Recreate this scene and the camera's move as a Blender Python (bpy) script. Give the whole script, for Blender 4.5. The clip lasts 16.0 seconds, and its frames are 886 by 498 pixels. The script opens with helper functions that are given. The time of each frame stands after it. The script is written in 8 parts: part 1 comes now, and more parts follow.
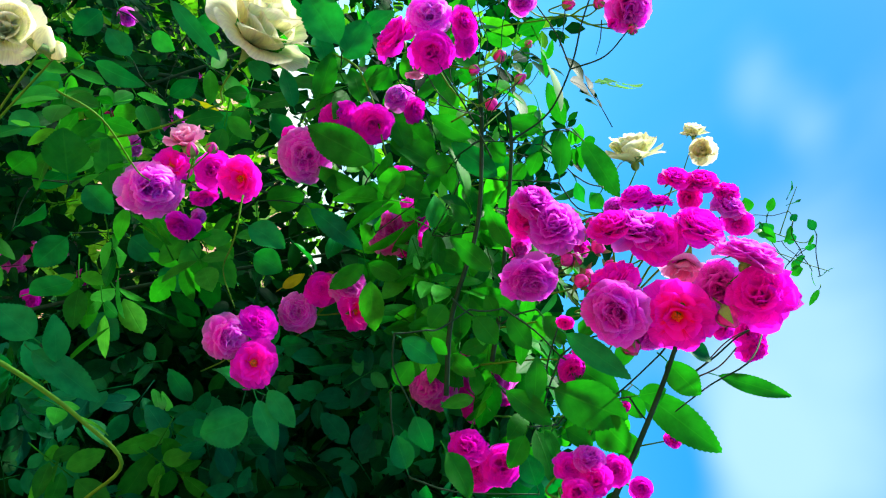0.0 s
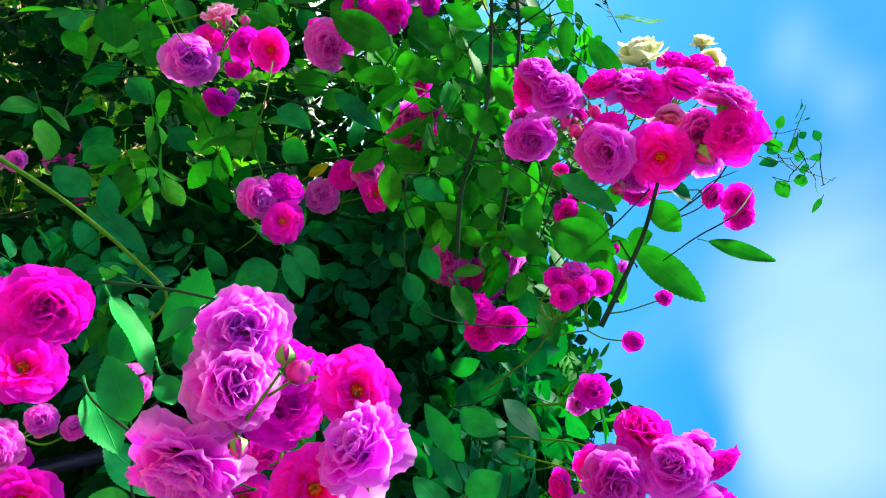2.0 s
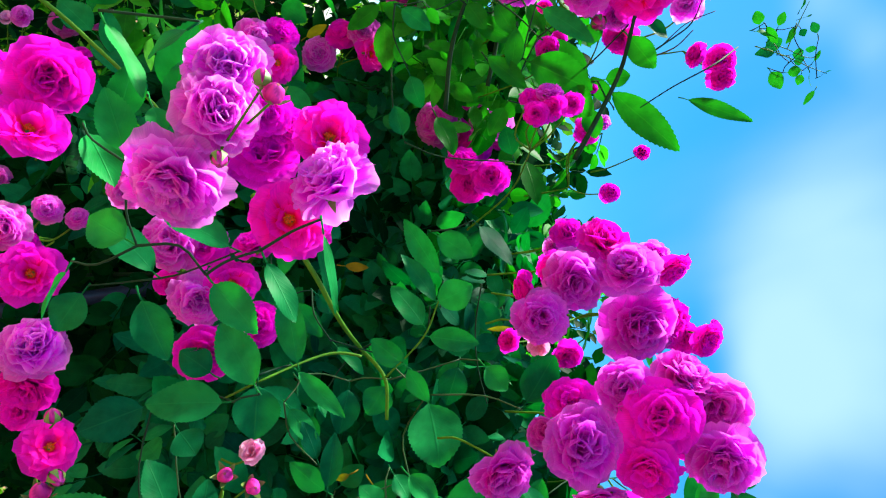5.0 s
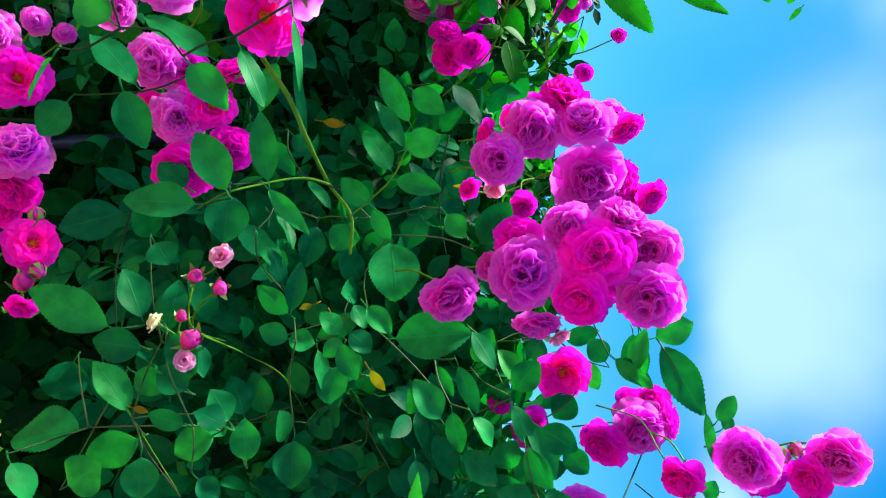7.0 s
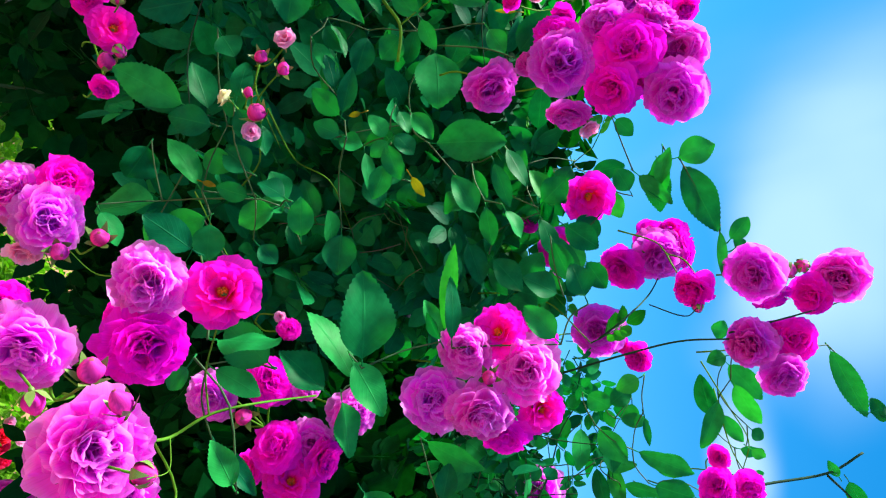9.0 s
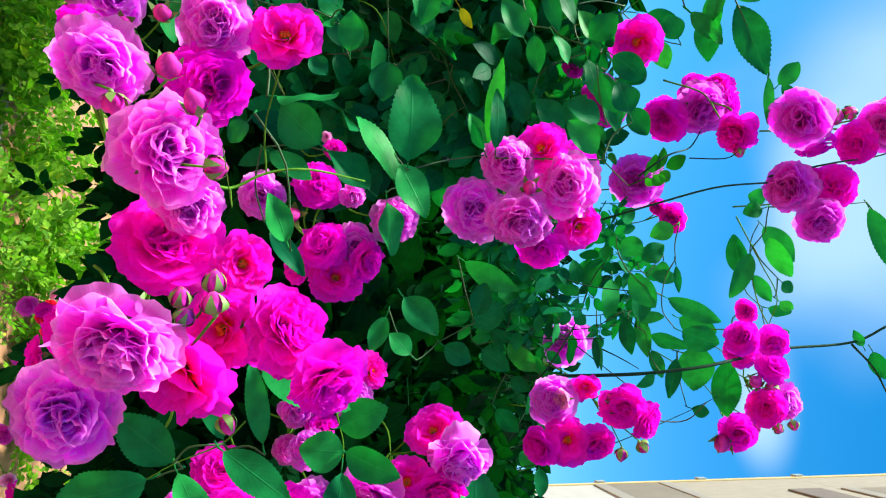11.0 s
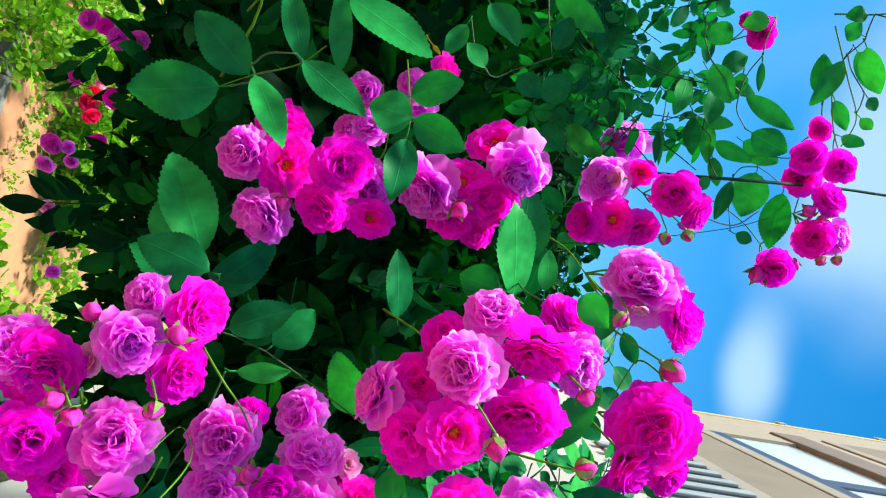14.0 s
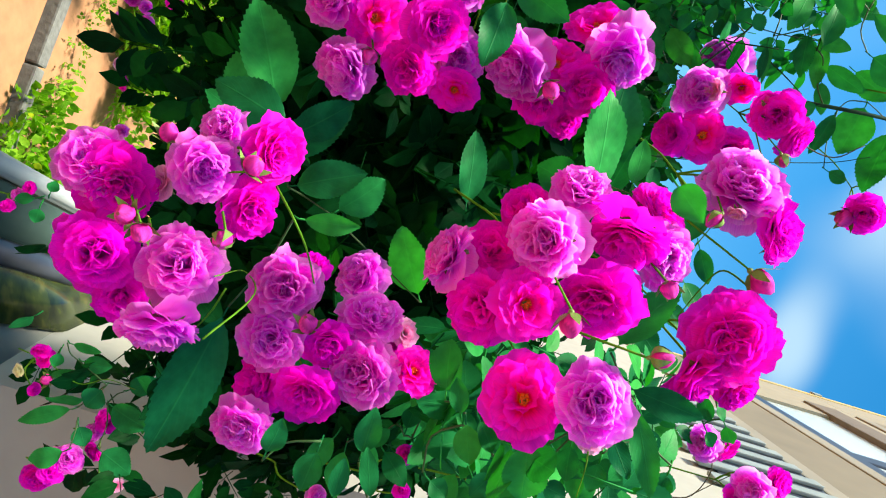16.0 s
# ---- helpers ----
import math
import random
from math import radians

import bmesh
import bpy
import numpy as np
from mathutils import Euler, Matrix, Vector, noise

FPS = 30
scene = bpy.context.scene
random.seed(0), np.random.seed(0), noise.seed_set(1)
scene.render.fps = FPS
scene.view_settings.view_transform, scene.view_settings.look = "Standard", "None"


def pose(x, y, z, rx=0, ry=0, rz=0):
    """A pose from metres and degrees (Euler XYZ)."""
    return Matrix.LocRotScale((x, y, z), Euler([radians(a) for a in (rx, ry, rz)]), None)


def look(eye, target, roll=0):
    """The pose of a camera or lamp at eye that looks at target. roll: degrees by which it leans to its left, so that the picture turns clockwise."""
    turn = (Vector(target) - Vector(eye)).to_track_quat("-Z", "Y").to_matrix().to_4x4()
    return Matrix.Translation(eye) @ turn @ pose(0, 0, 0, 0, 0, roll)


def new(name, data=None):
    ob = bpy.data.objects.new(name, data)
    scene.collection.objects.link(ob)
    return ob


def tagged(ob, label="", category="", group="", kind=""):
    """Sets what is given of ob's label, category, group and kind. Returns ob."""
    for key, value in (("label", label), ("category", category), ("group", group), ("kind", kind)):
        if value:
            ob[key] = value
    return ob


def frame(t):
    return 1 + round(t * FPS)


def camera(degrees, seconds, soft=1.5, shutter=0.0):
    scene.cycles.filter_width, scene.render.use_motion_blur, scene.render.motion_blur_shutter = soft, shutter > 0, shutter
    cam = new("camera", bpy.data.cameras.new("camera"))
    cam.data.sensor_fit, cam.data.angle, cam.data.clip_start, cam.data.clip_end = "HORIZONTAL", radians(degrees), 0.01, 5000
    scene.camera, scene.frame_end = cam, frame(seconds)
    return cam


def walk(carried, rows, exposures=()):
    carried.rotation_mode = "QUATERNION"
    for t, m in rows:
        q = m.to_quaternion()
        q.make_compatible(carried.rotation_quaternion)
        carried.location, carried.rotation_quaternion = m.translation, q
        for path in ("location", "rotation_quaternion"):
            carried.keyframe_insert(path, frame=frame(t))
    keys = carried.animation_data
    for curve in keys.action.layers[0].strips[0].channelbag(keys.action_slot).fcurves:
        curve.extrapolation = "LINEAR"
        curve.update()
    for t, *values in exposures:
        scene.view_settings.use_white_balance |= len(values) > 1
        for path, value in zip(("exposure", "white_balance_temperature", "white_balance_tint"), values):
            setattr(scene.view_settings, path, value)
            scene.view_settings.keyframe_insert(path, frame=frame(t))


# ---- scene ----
cam = camera(64.2, 16.0, 1.15)
METRES, EYE, TILT, LEAN, TURN = 1.1, 2.0, 51.34, -74.40, -50.29
ROWS = [
    (0.0, 0.0, 0.0, 0.0, 0.0, -0.0, -0.0),
    (0.5, 0.0051, -0.0207, -0.0388, 0.48, -0.17, 0.07),
    (1.0, 0.0117, -0.0439, -0.0624, 0.94, -0.76, -0.01),
    (1.5, 0.018, -0.0663, -0.0938, 1.52, -1.47, -0.17),
    (2.0, 0.0217, -0.084, -0.1285, 2.16, -2.46, -0.41),
    (2.5, 0.0253, -0.0969, -0.1526, 2.67, -3.45, -0.73),
    (3.0, 0.0341, -0.1054, -0.1702, 2.97, -4.48, -1.02),
    (3.5, 0.0394, -0.1115, -0.1909, 3.04, -5.47, -1.28),
    (6.0, 0.0739, -0.167, -0.2824, 2.95, -9.99, -4.46),
    (6.5, 0.089, -0.1832, -0.3026, 2.99, -11.76, -5.86),
    (7.0, 0.0903, -0.199, -0.3212, 2.76, -13.61, -7.37),
    (7.5, 0.0974, -0.2172, -0.3442, 3.23, -15.6, -8.13),
    (8.0, 0.0995, -0.2515, -0.3785, 3.76, -17.24, -8.72),
    (8.5, 0.1085, -0.2844, -0.4083, 4.65, -18.61, -8.83),
    (9.0, 0.1012, -0.3098, -0.443, 5.53, -19.85, -9.12),
    (11.5, 0.1226, -0.3957, -0.594, 9.14, -27.36, -11.48),
    (12.0, 0.1361, -0.4159, -0.6388, 9.39, -28.42, -12.51),
    (12.5, 0.1346, -0.4358, -0.6843, 10.15, -29.66, -13.98),
    (13.0, 0.1359, -0.4512, -0.716, 11.53, -31.16, -15.61),
    (13.5, 0.1395, -0.4685, -0.7394, 13.5, -32.96, -17.26),
    (14.0, 0.1345, -0.4761, -0.7679, 15.74, -35.05, -18.84),
    (14.5, 0.1377, -0.4837, -0.7842, 18.26, -37.58, -20.18),
    (15.0, 0.1342, -0.4855, -0.8009, 20.72, -40.15, -21.25),
    (15.5, 0.1324, -0.4832, -0.8194, 22.66, -42.24, -21.88),
    (16.0, 0.1317, -0.4832, -0.831, 23.97, -43.86, -22.11),
]
walk(cam, [(t, pose(0, 0, EYE, TILT, LEAN, TURN) @ pose(METRES * x, METRES * y, METRES * z, 90 + pitch, roll, yaw)) for t, x, y, z, yaw, pitch, roll in ROWS], [(0.0, 1.12, 6500, 4), (3.5, 1.1, 6500, 6), (7.0, 1.18, 6500, 6), (9.0, 1.1, 6500, 8), (12.0, 0.99, 6500, 9), (14.5, 0.96, 6650, 10), (16.0, 0.97, 7250, 10)])

# ---- world and sun ----
def nodes_of(tree):
    return tree.nodes, tree.links


SUN_AZ, SUN_EL = 300.0, 58.0  # degrees: from +y clockwise, and above the horizon
SKY, SUN, HAZE = 0.050, 6.8, 10.0
world = bpy.data.worlds.new("sky")
scene.world = world
world.use_nodes = True
wn, wl = nodes_of(world.node_tree)
background = wn["Background"]
sky = wn.new("ShaderNodeTexSky")
sky.sky_type, sky.sun_disc = "NISHITA", False
sky.sun_elevation, sky.sun_rotation = radians(SUN_EL), radians(SUN_AZ)
sky.air_density, sky.dust_density, sky.ozone_density = 1.0, 0.3, 3.0
vivid = wn.new("ShaderNodeHueSaturation")
vivid.inputs["Hue"].default_value, vivid.inputs["Saturation"].default_value, vivid.inputs["Value"].default_value = 0.492, 1.42, 2.5
wl.new(sky.outputs[0], vivid.inputs["Color"])
way = wn.new("ShaderNodeTexCoord")
stretch = wn.new("ShaderNodeMapping")
stretch.inputs["Scale"].default_value, stretch.inputs["Rotation"].default_value = (1.0, 1.0, 0.55), (0.2, 0.5, 0.4)
stretch.inputs["Location"].default_value = (0.35, 0.1, 0.2)
wl.new(way.outputs["Generated"], stretch.inputs[0])
puffs = wn.new("ShaderNodeTexNoise")
puffs.inputs["Scale"].default_value, puffs.inputs["Detail"].default_value, puffs.inputs["Roughness"].default_value = 1.7, 4.0, 0.45
puffs.inputs["Distortion"].default_value = 0.5
wl.new(stretch.outputs[0], puffs.inputs["Vector"])
def patch(middle, wide, high, most):
    """A soft cloud about a direction, wide along the horizon and high in radians."""
    middle = Vector(middle).normalized()
    side = Vector((middle.y, -middle.x, 0)).normalized()
    offset = wn.new("ShaderNodeVectorMath")
    offset.operation = "SUBTRACT"
    offset.inputs[1].default_value = middle
    wl.new(way.outputs["Generated"], offset.inputs[0])
    spread = wn.new("ShaderNodeCombineXYZ")
    for slot, axis in enumerate((side / wide, Vector((0, 0, 1 / high)))):
        dot = wn.new("ShaderNodeVectorMath")
        dot.operation = "DOT_PRODUCT"
        dot.inputs[1].default_value = axis
        wl.new(offset.outputs[0], dot.inputs[0])
        wl.new(dot.outputs["Value"], spread.inputs[slot])
    reach = wn.new("ShaderNodeVectorMath")
    reach.operation = "LENGTH"
    wl.new(spread.outputs[0], reach.inputs[0])
    near = wn.new("ShaderNodeMapRange")
    near.interpolation_type = "SMOOTHSTEP"
    near.inputs["From Min"].default_value, near.inputs["From Max"].default_value = 1.0, 0.0
    near.inputs["To Max"].default_value = most
    wl.new(reach.outputs["Value"], near.inputs["Value"])
    return near.outputs[0]


# a broad bank high over the hedge, streaks beside the house and two wisps
both = patch((0.29, 0.76, 0.60), 0.34, 0.17, 0.40)
for blob in (patch((0.55, 0.70, 0.452), 0.13, 0.060, 0.50), patch((0.44, 0.775, 0.47), 0.12, 0.08, 0.16), patch((-0.14, 0.784, 0.606), 0.10, 0.05, 0.15), patch((-0.08, 0.76, 0.645), 0.08, 0.04, 0.12), patch((0.47, 0.69, 0.55), 0.20, 0.10, 0.10), patch((0.31, 0.80, 0.515), 0.17, 0.085, 0.26)):
    add = wn.new("ShaderNodeMath")
    wl.new(both, add.inputs[0])
    wl.new(blob, add.inputs[1])
    both = add.outputs[0]
cover = wn.new("ShaderNodeMath")
wl.new(puffs.outputs["Fac"], cover.inputs[0])
wl.new(both, cover.inputs[1])
amount = wn.new("ShaderNodeMapRange")
amount.interpolation_type = "SMOOTHSTEP"
amount.inputs["From Min"].default_value, amount.inputs["From Max"].default_value = 0.56, 1.0
wl.new(cover.outputs[0], amount.inputs["Value"])
clouded = wn.new("ShaderNodeMix")
clouded.data_type = "RGBA"
clouded.inputs["B"].default_value = (5.0, 8.2, 11.6, 1)
wl.new(amount.outputs[0], clouded.inputs["Factor"])
wl.new(vivid.outputs[0], clouded.inputs["A"])
wl.new(clouded.outputs["Result"], background.inputs["Color"])
background.inputs["Strength"].default_value = SKY

sun = new("sun", bpy.data.lights.new("sun", "SUN"))
sun.data.energy, sun.data.angle, sun.data.color = SUN, radians(HAZE), (1.0, 0.95, 0.86)
a, e = radians(SUN_AZ), radians(SUN_EL)
sun.matrix_world = look((0, 0, 0), (-math.sin(a) * math.cos(e), -math.cos(a) * math.cos(e), -math.sin(e)))


# ---- materials ----
def material(name):
    m = bpy.data.materials.new(name)
    m.use_nodes = True
    return m, m.node_tree.nodes, m.node_tree.links, m.node_tree.nodes["Principled BSDF"]


def ramp(ns, stops):
    r = ns.new("ShaderNodeValToRGB")
    while len(r.color_ramp.elements) < len(stops):
        r.color_ramp.elements.new(0.5)
    for el, (at, c) in zip(r.color_ramp.elements, stops):
        el.position, el.color = at, (*c, 1)
    return r


def mixed(ns, ls, how, fac, a, b):
    m = ns.new("ShaderNodeMix")
    m.data_type, m.blend_type = "RGBA", how
    for key, v in (("Factor", fac), ("A", a), ("B", b)):
        if hasattr(v, "is_linked"):
            ls.new(v, m.inputs[key])
        else:
            m.inputs[key].default_value = v if key == "Factor" else (*v, 1)
    return m.outputs["Result"]


def noise_of(ns, ls, scale, detail=4.0, where="Object"):
    c, n = ns.new("ShaderNodeTexCoord"), ns.new("ShaderNodeTexNoise")
    ls.new(c.outputs[where], n.inputs["Vector"])
    n.inputs["Scale"].default_value, n.inputs["Detail"].default_value = scale, detail
    return n.outputs["Fac"]


def bumped(ns, ls, bsdf, height, strength, distance=0.01):
    b = ns.new("ShaderNodeBump")
    b.inputs["Strength"].default_value, b.inputs["Distance"].default_value = strength, distance
    ls.new(height, b.inputs["Height"])
    ls.new(b.outputs[0], bsdf.inputs["Normal"])


def thin(m, ns, ls, bsdf, colour, share, tint):
    """Lets light through a leaf or petal."""
    t, mix, out = ns.new("ShaderNodeBsdfTranslucent"), ns.new("ShaderNodeMixShader"), ns["Material Output"]
    ls.new(mixed(ns, ls, "MULTIPLY", 1.0, colour, tint), t.inputs["Color"])
    mix.inputs["Fac"].default_value = share
    ls.new(bsdf.outputs[0], mix.inputs[1])
    ls.new(t.outputs[0], mix.inputs[2])
    ls.new(mix.outputs[0], out.inputs["Surface"])


def leaf_material(name, dark, light, per_island, share=0.3, sheen=0.10):
    m, ns, ls, bsdf = material(name)
    uv = ns.new("ShaderNodeUVMap")
    sep = ns.new("ShaderNodeSeparateXYZ")
    ls.new(uv.outputs[0], sep.inputs[0])
    # veins: the midrib at u = 0.5, side veins slanting off it
    side = ns.new("ShaderNodeMath"); side.operation = "SUBTRACT"
    ls.new(sep.outputs[0], side.inputs[0]); side.inputs[1].default_value = 0.5
    off = ns.new("ShaderNodeMath"); off.operation = "ABSOLUTE"
    ls.new(side.outputs[0], off.inputs[0])
    slant = ns.new("ShaderNodeMath"); slant.operation = "MULTIPLY_ADD"
    ls.new(off.outputs[0], slant.inputs[0]); slant.inputs[1].default_value = -0.75
    ls.new(sep.outputs[1], slant.inputs[2])
    wave = ns.new("ShaderNodeMath"); wave.operation = "MULTIPLY"
    ls.new(slant.outputs[0], wave.inputs[0]); wave.inputs[1].default_value = 9.0
    saw = ns.new("ShaderNodeMath"); saw.operation = "PINGPONG"
    ls.new(wave.outputs[0], saw.inputs[0]); saw.inputs[1].default_value = 0.5
    vein = ns.new("ShaderNodeMapRange"); vein.inputs["From Min"].default_value, vein.inputs["From Max"].default_value = 0.0, 0.2
    vein.inputs["To Min"].default_value, vein.inputs["To Max"].default_value = 0.16, 0.0
    ls.new(saw.outputs[0], vein.inputs["Value"])
    rib = ns.new("ShaderNodeMapRange"); rib.inputs["From Min"].default_value, rib.inputs["From Max"].default_value = 0.0, 0.03
    rib.inputs["To Min"].default_value, rib.inputs["To Max"].default_value = 1.0, 0.0
    ls.new(off.outputs[0], rib.inputs["Value"])
    most = ns.new("ShaderNodeMath"); most.operation = "MAXIMUM"
    ls.new(vein.outputs[0], most.inputs[0]); ls.new(rib.outputs[0], most.inputs[1])
    if per_island:
        pick = ns.new("ShaderNodeNewGeometry").outputs["Random Per Island"]
    else:
        pick = ns.new("ShaderNodeObjectInfo").outputs["Random"]
    tone = ramp(ns, [(0.0, dark), (0.55, tuple((a + b) / 2 for a, b in zip(dark, light))), (0.93, light), (1.0, (light[0] * 1.6, light[1] * 1.0, light[2] * 0.8))])
    ls.new(pick, tone.inputs[0])
    mottle = ramp(ns, [(0.35, (0.72, 0.78, 0.74)), (0.65, (1.15, 1.1, 1.05))])
    ls.new(noise_of(ns, ls, 60.0), mottle.inputs[0])
    c = mixed(ns, ls, "MULTIPLY", 1.0, tone.outputs[0], mottle.outputs[0])
    faint = ns.new("ShaderNodeMath"); faint.operation = "MULTIPLY"; faint.inputs[1].default_value = 0.12
    ls.new(most.outputs[0], faint.inputs[0])
    c = mixed(ns, ls, "MIX", faint.outputs[0], c, (light[0] * 2.5, light[1] * 1.6, light[2] * 2.0))
    ls.new(c, bsdf.inputs["Base Color"])
    bsdf.inputs["Roughness"].default_value, bsdf.inputs["Specular IOR Level"].default_value = 0.45, sheen
    bumped(ns, ls, bsdf, most.outputs[0], 0.35, 0.001)
    thin(m, ns, ls, bsdf, c, share, (0.9, 1.5, 0.28))
    return m


def petal_material(name, base, edge, heart, share=0.58, swing=0.12, glow=0.22, blush=None, old=0.55):
    """Petals: the heart's colour at the foot, the base colour, a paler rim, and older outer petals that have faded towards the rim's colour."""
    m, ns, ls, bsdf = material(name)
    uv = ns.new("ShaderNodeUVMap")
    uv.uv_map = "UVMap"
    sep = ns.new("ShaderNodeSeparateXYZ")
    ls.new(uv.outputs[0], sep.inputs[0])
    along = ramp(ns, [(0.0, heart), (glow, base), (0.80, base), (1.0, edge)] if blush is None else [(0.0, heart), (0.17, heart), (0.30, blush), (0.58, base), (1.0, edge)])
    ls.new(sep.outputs[1], along.inputs[0])
    tone = ns.new("ShaderNodeUVMap")
    tone.uv_map = "tone"
    split = ns.new("ShaderNodeSeparateXYZ")
    ls.new(tone.outputs[0], split.inputs[0])
    fade = ns.new("ShaderNodeMath"); fade.operation = "MULTIPLY"
    ls.new(split.outputs[1], fade.inputs[0]); ls.new(sep.outputs[1], fade.inputs[1])
    half = ns.new("ShaderNodeMath"); half.operation = "MULTIPLY"; half.inputs[1].default_value = old
    ls.new(fade.outputs[0], half.inputs[0])
    aged = mixed(ns, ls, "MIX", half.outputs[0], along.outputs[0], tuple(0.75 * v + 0.25 * w for v, w in zip(edge, (0.92, 0.55, 0.88))))
    hue = ns.new("ShaderNodeHueSaturation")
    vary = ns.new("ShaderNodeMapRange")
    vary.inputs["To Min"].default_value, vary.inputs["To Max"].default_value = 0.5 - 0.010, 0.5 + 0.012
    ls.new(ns.new("ShaderNodeObjectInfo").outputs["Random"], vary.inputs["Value"])
    ls.new(vary.outputs[0], hue.inputs["Hue"])
    value = ns.new("ShaderNodeMapRange")
    value.inputs["To Min"].default_value, value.inputs["To Max"].default_value = 1.0 - swing, 1.0 + swing
    ls.new(split.outputs[0], value.inputs["Value"])
    ls.new(value.outputs[0], hue.inputs["Value"])
    ls.new(aged, hue.inputs["Color"])
    stretch = ns.new("ShaderNodeMapping")
    stretch.inputs["Scale"].default_value = (34.0, 2.5, 1.0)
    ls.new(uv.outputs[0], stretch.inputs[0])
    grain = ns.new("ShaderNodeTexNoise")
    grain.inputs["Scale"].default_value = 1.0
    ls.new(stretch.outputs[0], grain.inputs["Vector"])
    streak = ramp(ns, [(0.3, (0.86, 0.80, 0.88)), (0.7, (1.08, 1.06, 1.06))])
    ls.new(grain.outputs["Fac"], streak.inputs[0])
    c = mixed(ns, ls, "MULTIPLY", 1.0, hue.outputs[0], streak.outputs[0])
    ls.new(c, bsdf.inputs["Base Color"])
    bsdf.inputs["Roughness"].default_value, bsdf.inputs["Specular IOR Level"].default_value = 0.6, 0.14
    bumped(ns, ls, bsdf, grain.outputs["Fac"], 0.3, 0.001)
    thin(m, ns, ls, bsdf, c, share, (1.08, 0.94, 1.06))
    return m


def plain(name, colour, rough, scale=30.0, swing=0.2, bump=0.1, metal=0.0, where="Object"):
    m, ns, ls, bsdf = material(name)
    fine, broad = noise_of(ns, ls, scale, 6.0, where), noise_of(ns, ls, scale * 0.13, 3.0, where)
    a = ramp(ns, [(0.3, tuple(v * (1 - swing) for v in colour)), (0.7, tuple(min(1, v * (1 + swing)) for v in colour))])
    b = ramp(ns, [(0.3, (1 - swing, 1 - swing, 1 - swing * 0.9)), (0.7, (1, 1, 1))])
    ls.new(fine, a.inputs[0]), ls.new(broad, b.inputs[0])
    ls.new(mixed(ns, ls, "MULTIPLY", 1.0, a.outputs[0], b.outputs[0]), bsdf.inputs["Base Color"])
    bsdf.inputs["Roughness"].default_value, bsdf.inputs["Metallic"].default_value = rough, metal
    if bump:
        bumped(ns, ls, bsdf, fine, bump)
    return m


LEAF = leaf_material("rose leaf", (0.0018, 0.115, 0.046), (0.016, 0.31, 0.066), False, 0.28, 0.06)
# darker copy of the leaf green: the hedge's inner shade put into colour
SHADED_FOLIAGE = leaf_material("rose foliage", (0.0003, 0.018, 0.007), (0.003, 0.070, 0.013), True, 0.30, 0.02)
RIPE = leaf_material("ripe rose leaf", (0.0018, 0.115, 0.046), (0.016, 0.31, 0.066), True, 0.28, 0.06)
FADED = leaf_material("faded leaf", (0.22, 0.16, 0.01), (0.36, 0.28, 0.015), True, 0.4)
# backlight put into colour: a brighter, yellower copy of the rose leaf
BACKLIT = leaf_material("backlit rose leaf", (0.006, 0.14, 0.014), (0.040, 0.34, 0.026), True, 0.46, 0.06)
GARDEN = leaf_material("garden foliage", (0.05, 0.21, 0.018), (0.20, 0.46, 0.035), True, 0.4)
# lighter copy of the foliage green, for the lit outside of the hedge
OUTER = leaf_material("outer rose foliage", (0.0012, 0.095, 0.052), (0.010, 0.26, 0.075), True, 0.36, 0.06)
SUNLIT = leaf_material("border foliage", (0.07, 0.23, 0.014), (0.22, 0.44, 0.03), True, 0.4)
LILAC = petal_material("lilac petal", (0.90, 0.082, 0.86), (0.94, 0.34, 0.95), (0.95, 0.026, 0.66), 0.78, 0.14, 0.22, None, 0.42)
# deeper copy of the lilac petal, with the blossoms' shade in its colour
SHADED_LILAC = petal_material("shaded lilac petal", (0.82, 0.034, 0.76), (0.87, 0.16, 0.86), (0.88, 0.010, 0.52), 0.72, 0.14, 0.22, None, 0.42)
HOT = petal_material("hot pink petal", (0.93, 0.002, 0.74), (0.95, 0.008, 0.82), (0.93, 0.002, 0.42), 0.62, 0.14, 0.22, None, 0.06)
OPEN = petal_material("open pink petal", (0.98, 0.002, 0.68), (0.98, 0.010, 0.80), (0.97, 0.20, 0.012), 0.62, 0.14, 0.34, (0.97, 0.004, 0.20), 0.05)
PALE = petal_material("pale pink petal", (0.85, 0.34, 0.62), (0.90, 0.60, 0.78), (0.74, 0.58, 0.32))
CREAM = petal_material("cream petal", (0.80, 0.90, 0.50), (0.86, 0.93, 0.62), (0.76, 0.86, 0.28), 0.5, 0.06, 0.22, None, 0.0)
RED = petal_material("red petal", (0.80, 0.004, 0.06), (0.88, 0.02, 0.16), (0.50, 0.002, 0.03), 0.5, 0.2, 0.22, None, 0.05)
STAMEN = plain("stamen", (0.84, 0.15, 0.010), 0.6, 400.0)
SEPAL = plain("sepal green", (0.14, 0.27, 0.045), 0.5, 120.0)
BUD = petal_material("bud petal", (0.66, 0.008, 0.36), (0.80, 0.04, 0.52), (0.60, 0.20, 0.20), 0.35, 0.35)
STEM = plain("green stem", (0.07, 0.23, 0.010), 0.7, 90.0)
STEM.node_tree.nodes["Principled BSDF"].inputs["Specular IOR Level"].default_value = 0.15
CANE = plain("dark cane", (0.012, 0.050, 0.022), 0.7, 90.0)
CANE.node_tree.nodes["Principled BSDF"].inputs["Specular IOR Level"].default_value = 0.1
TWIG = plain("green twig", (0.020, 0.090, 0.016), 0.7, 90.0)
BROWN = plain("brown twig", (0.045, 0.042, 0.022), 0.8, 90.0)


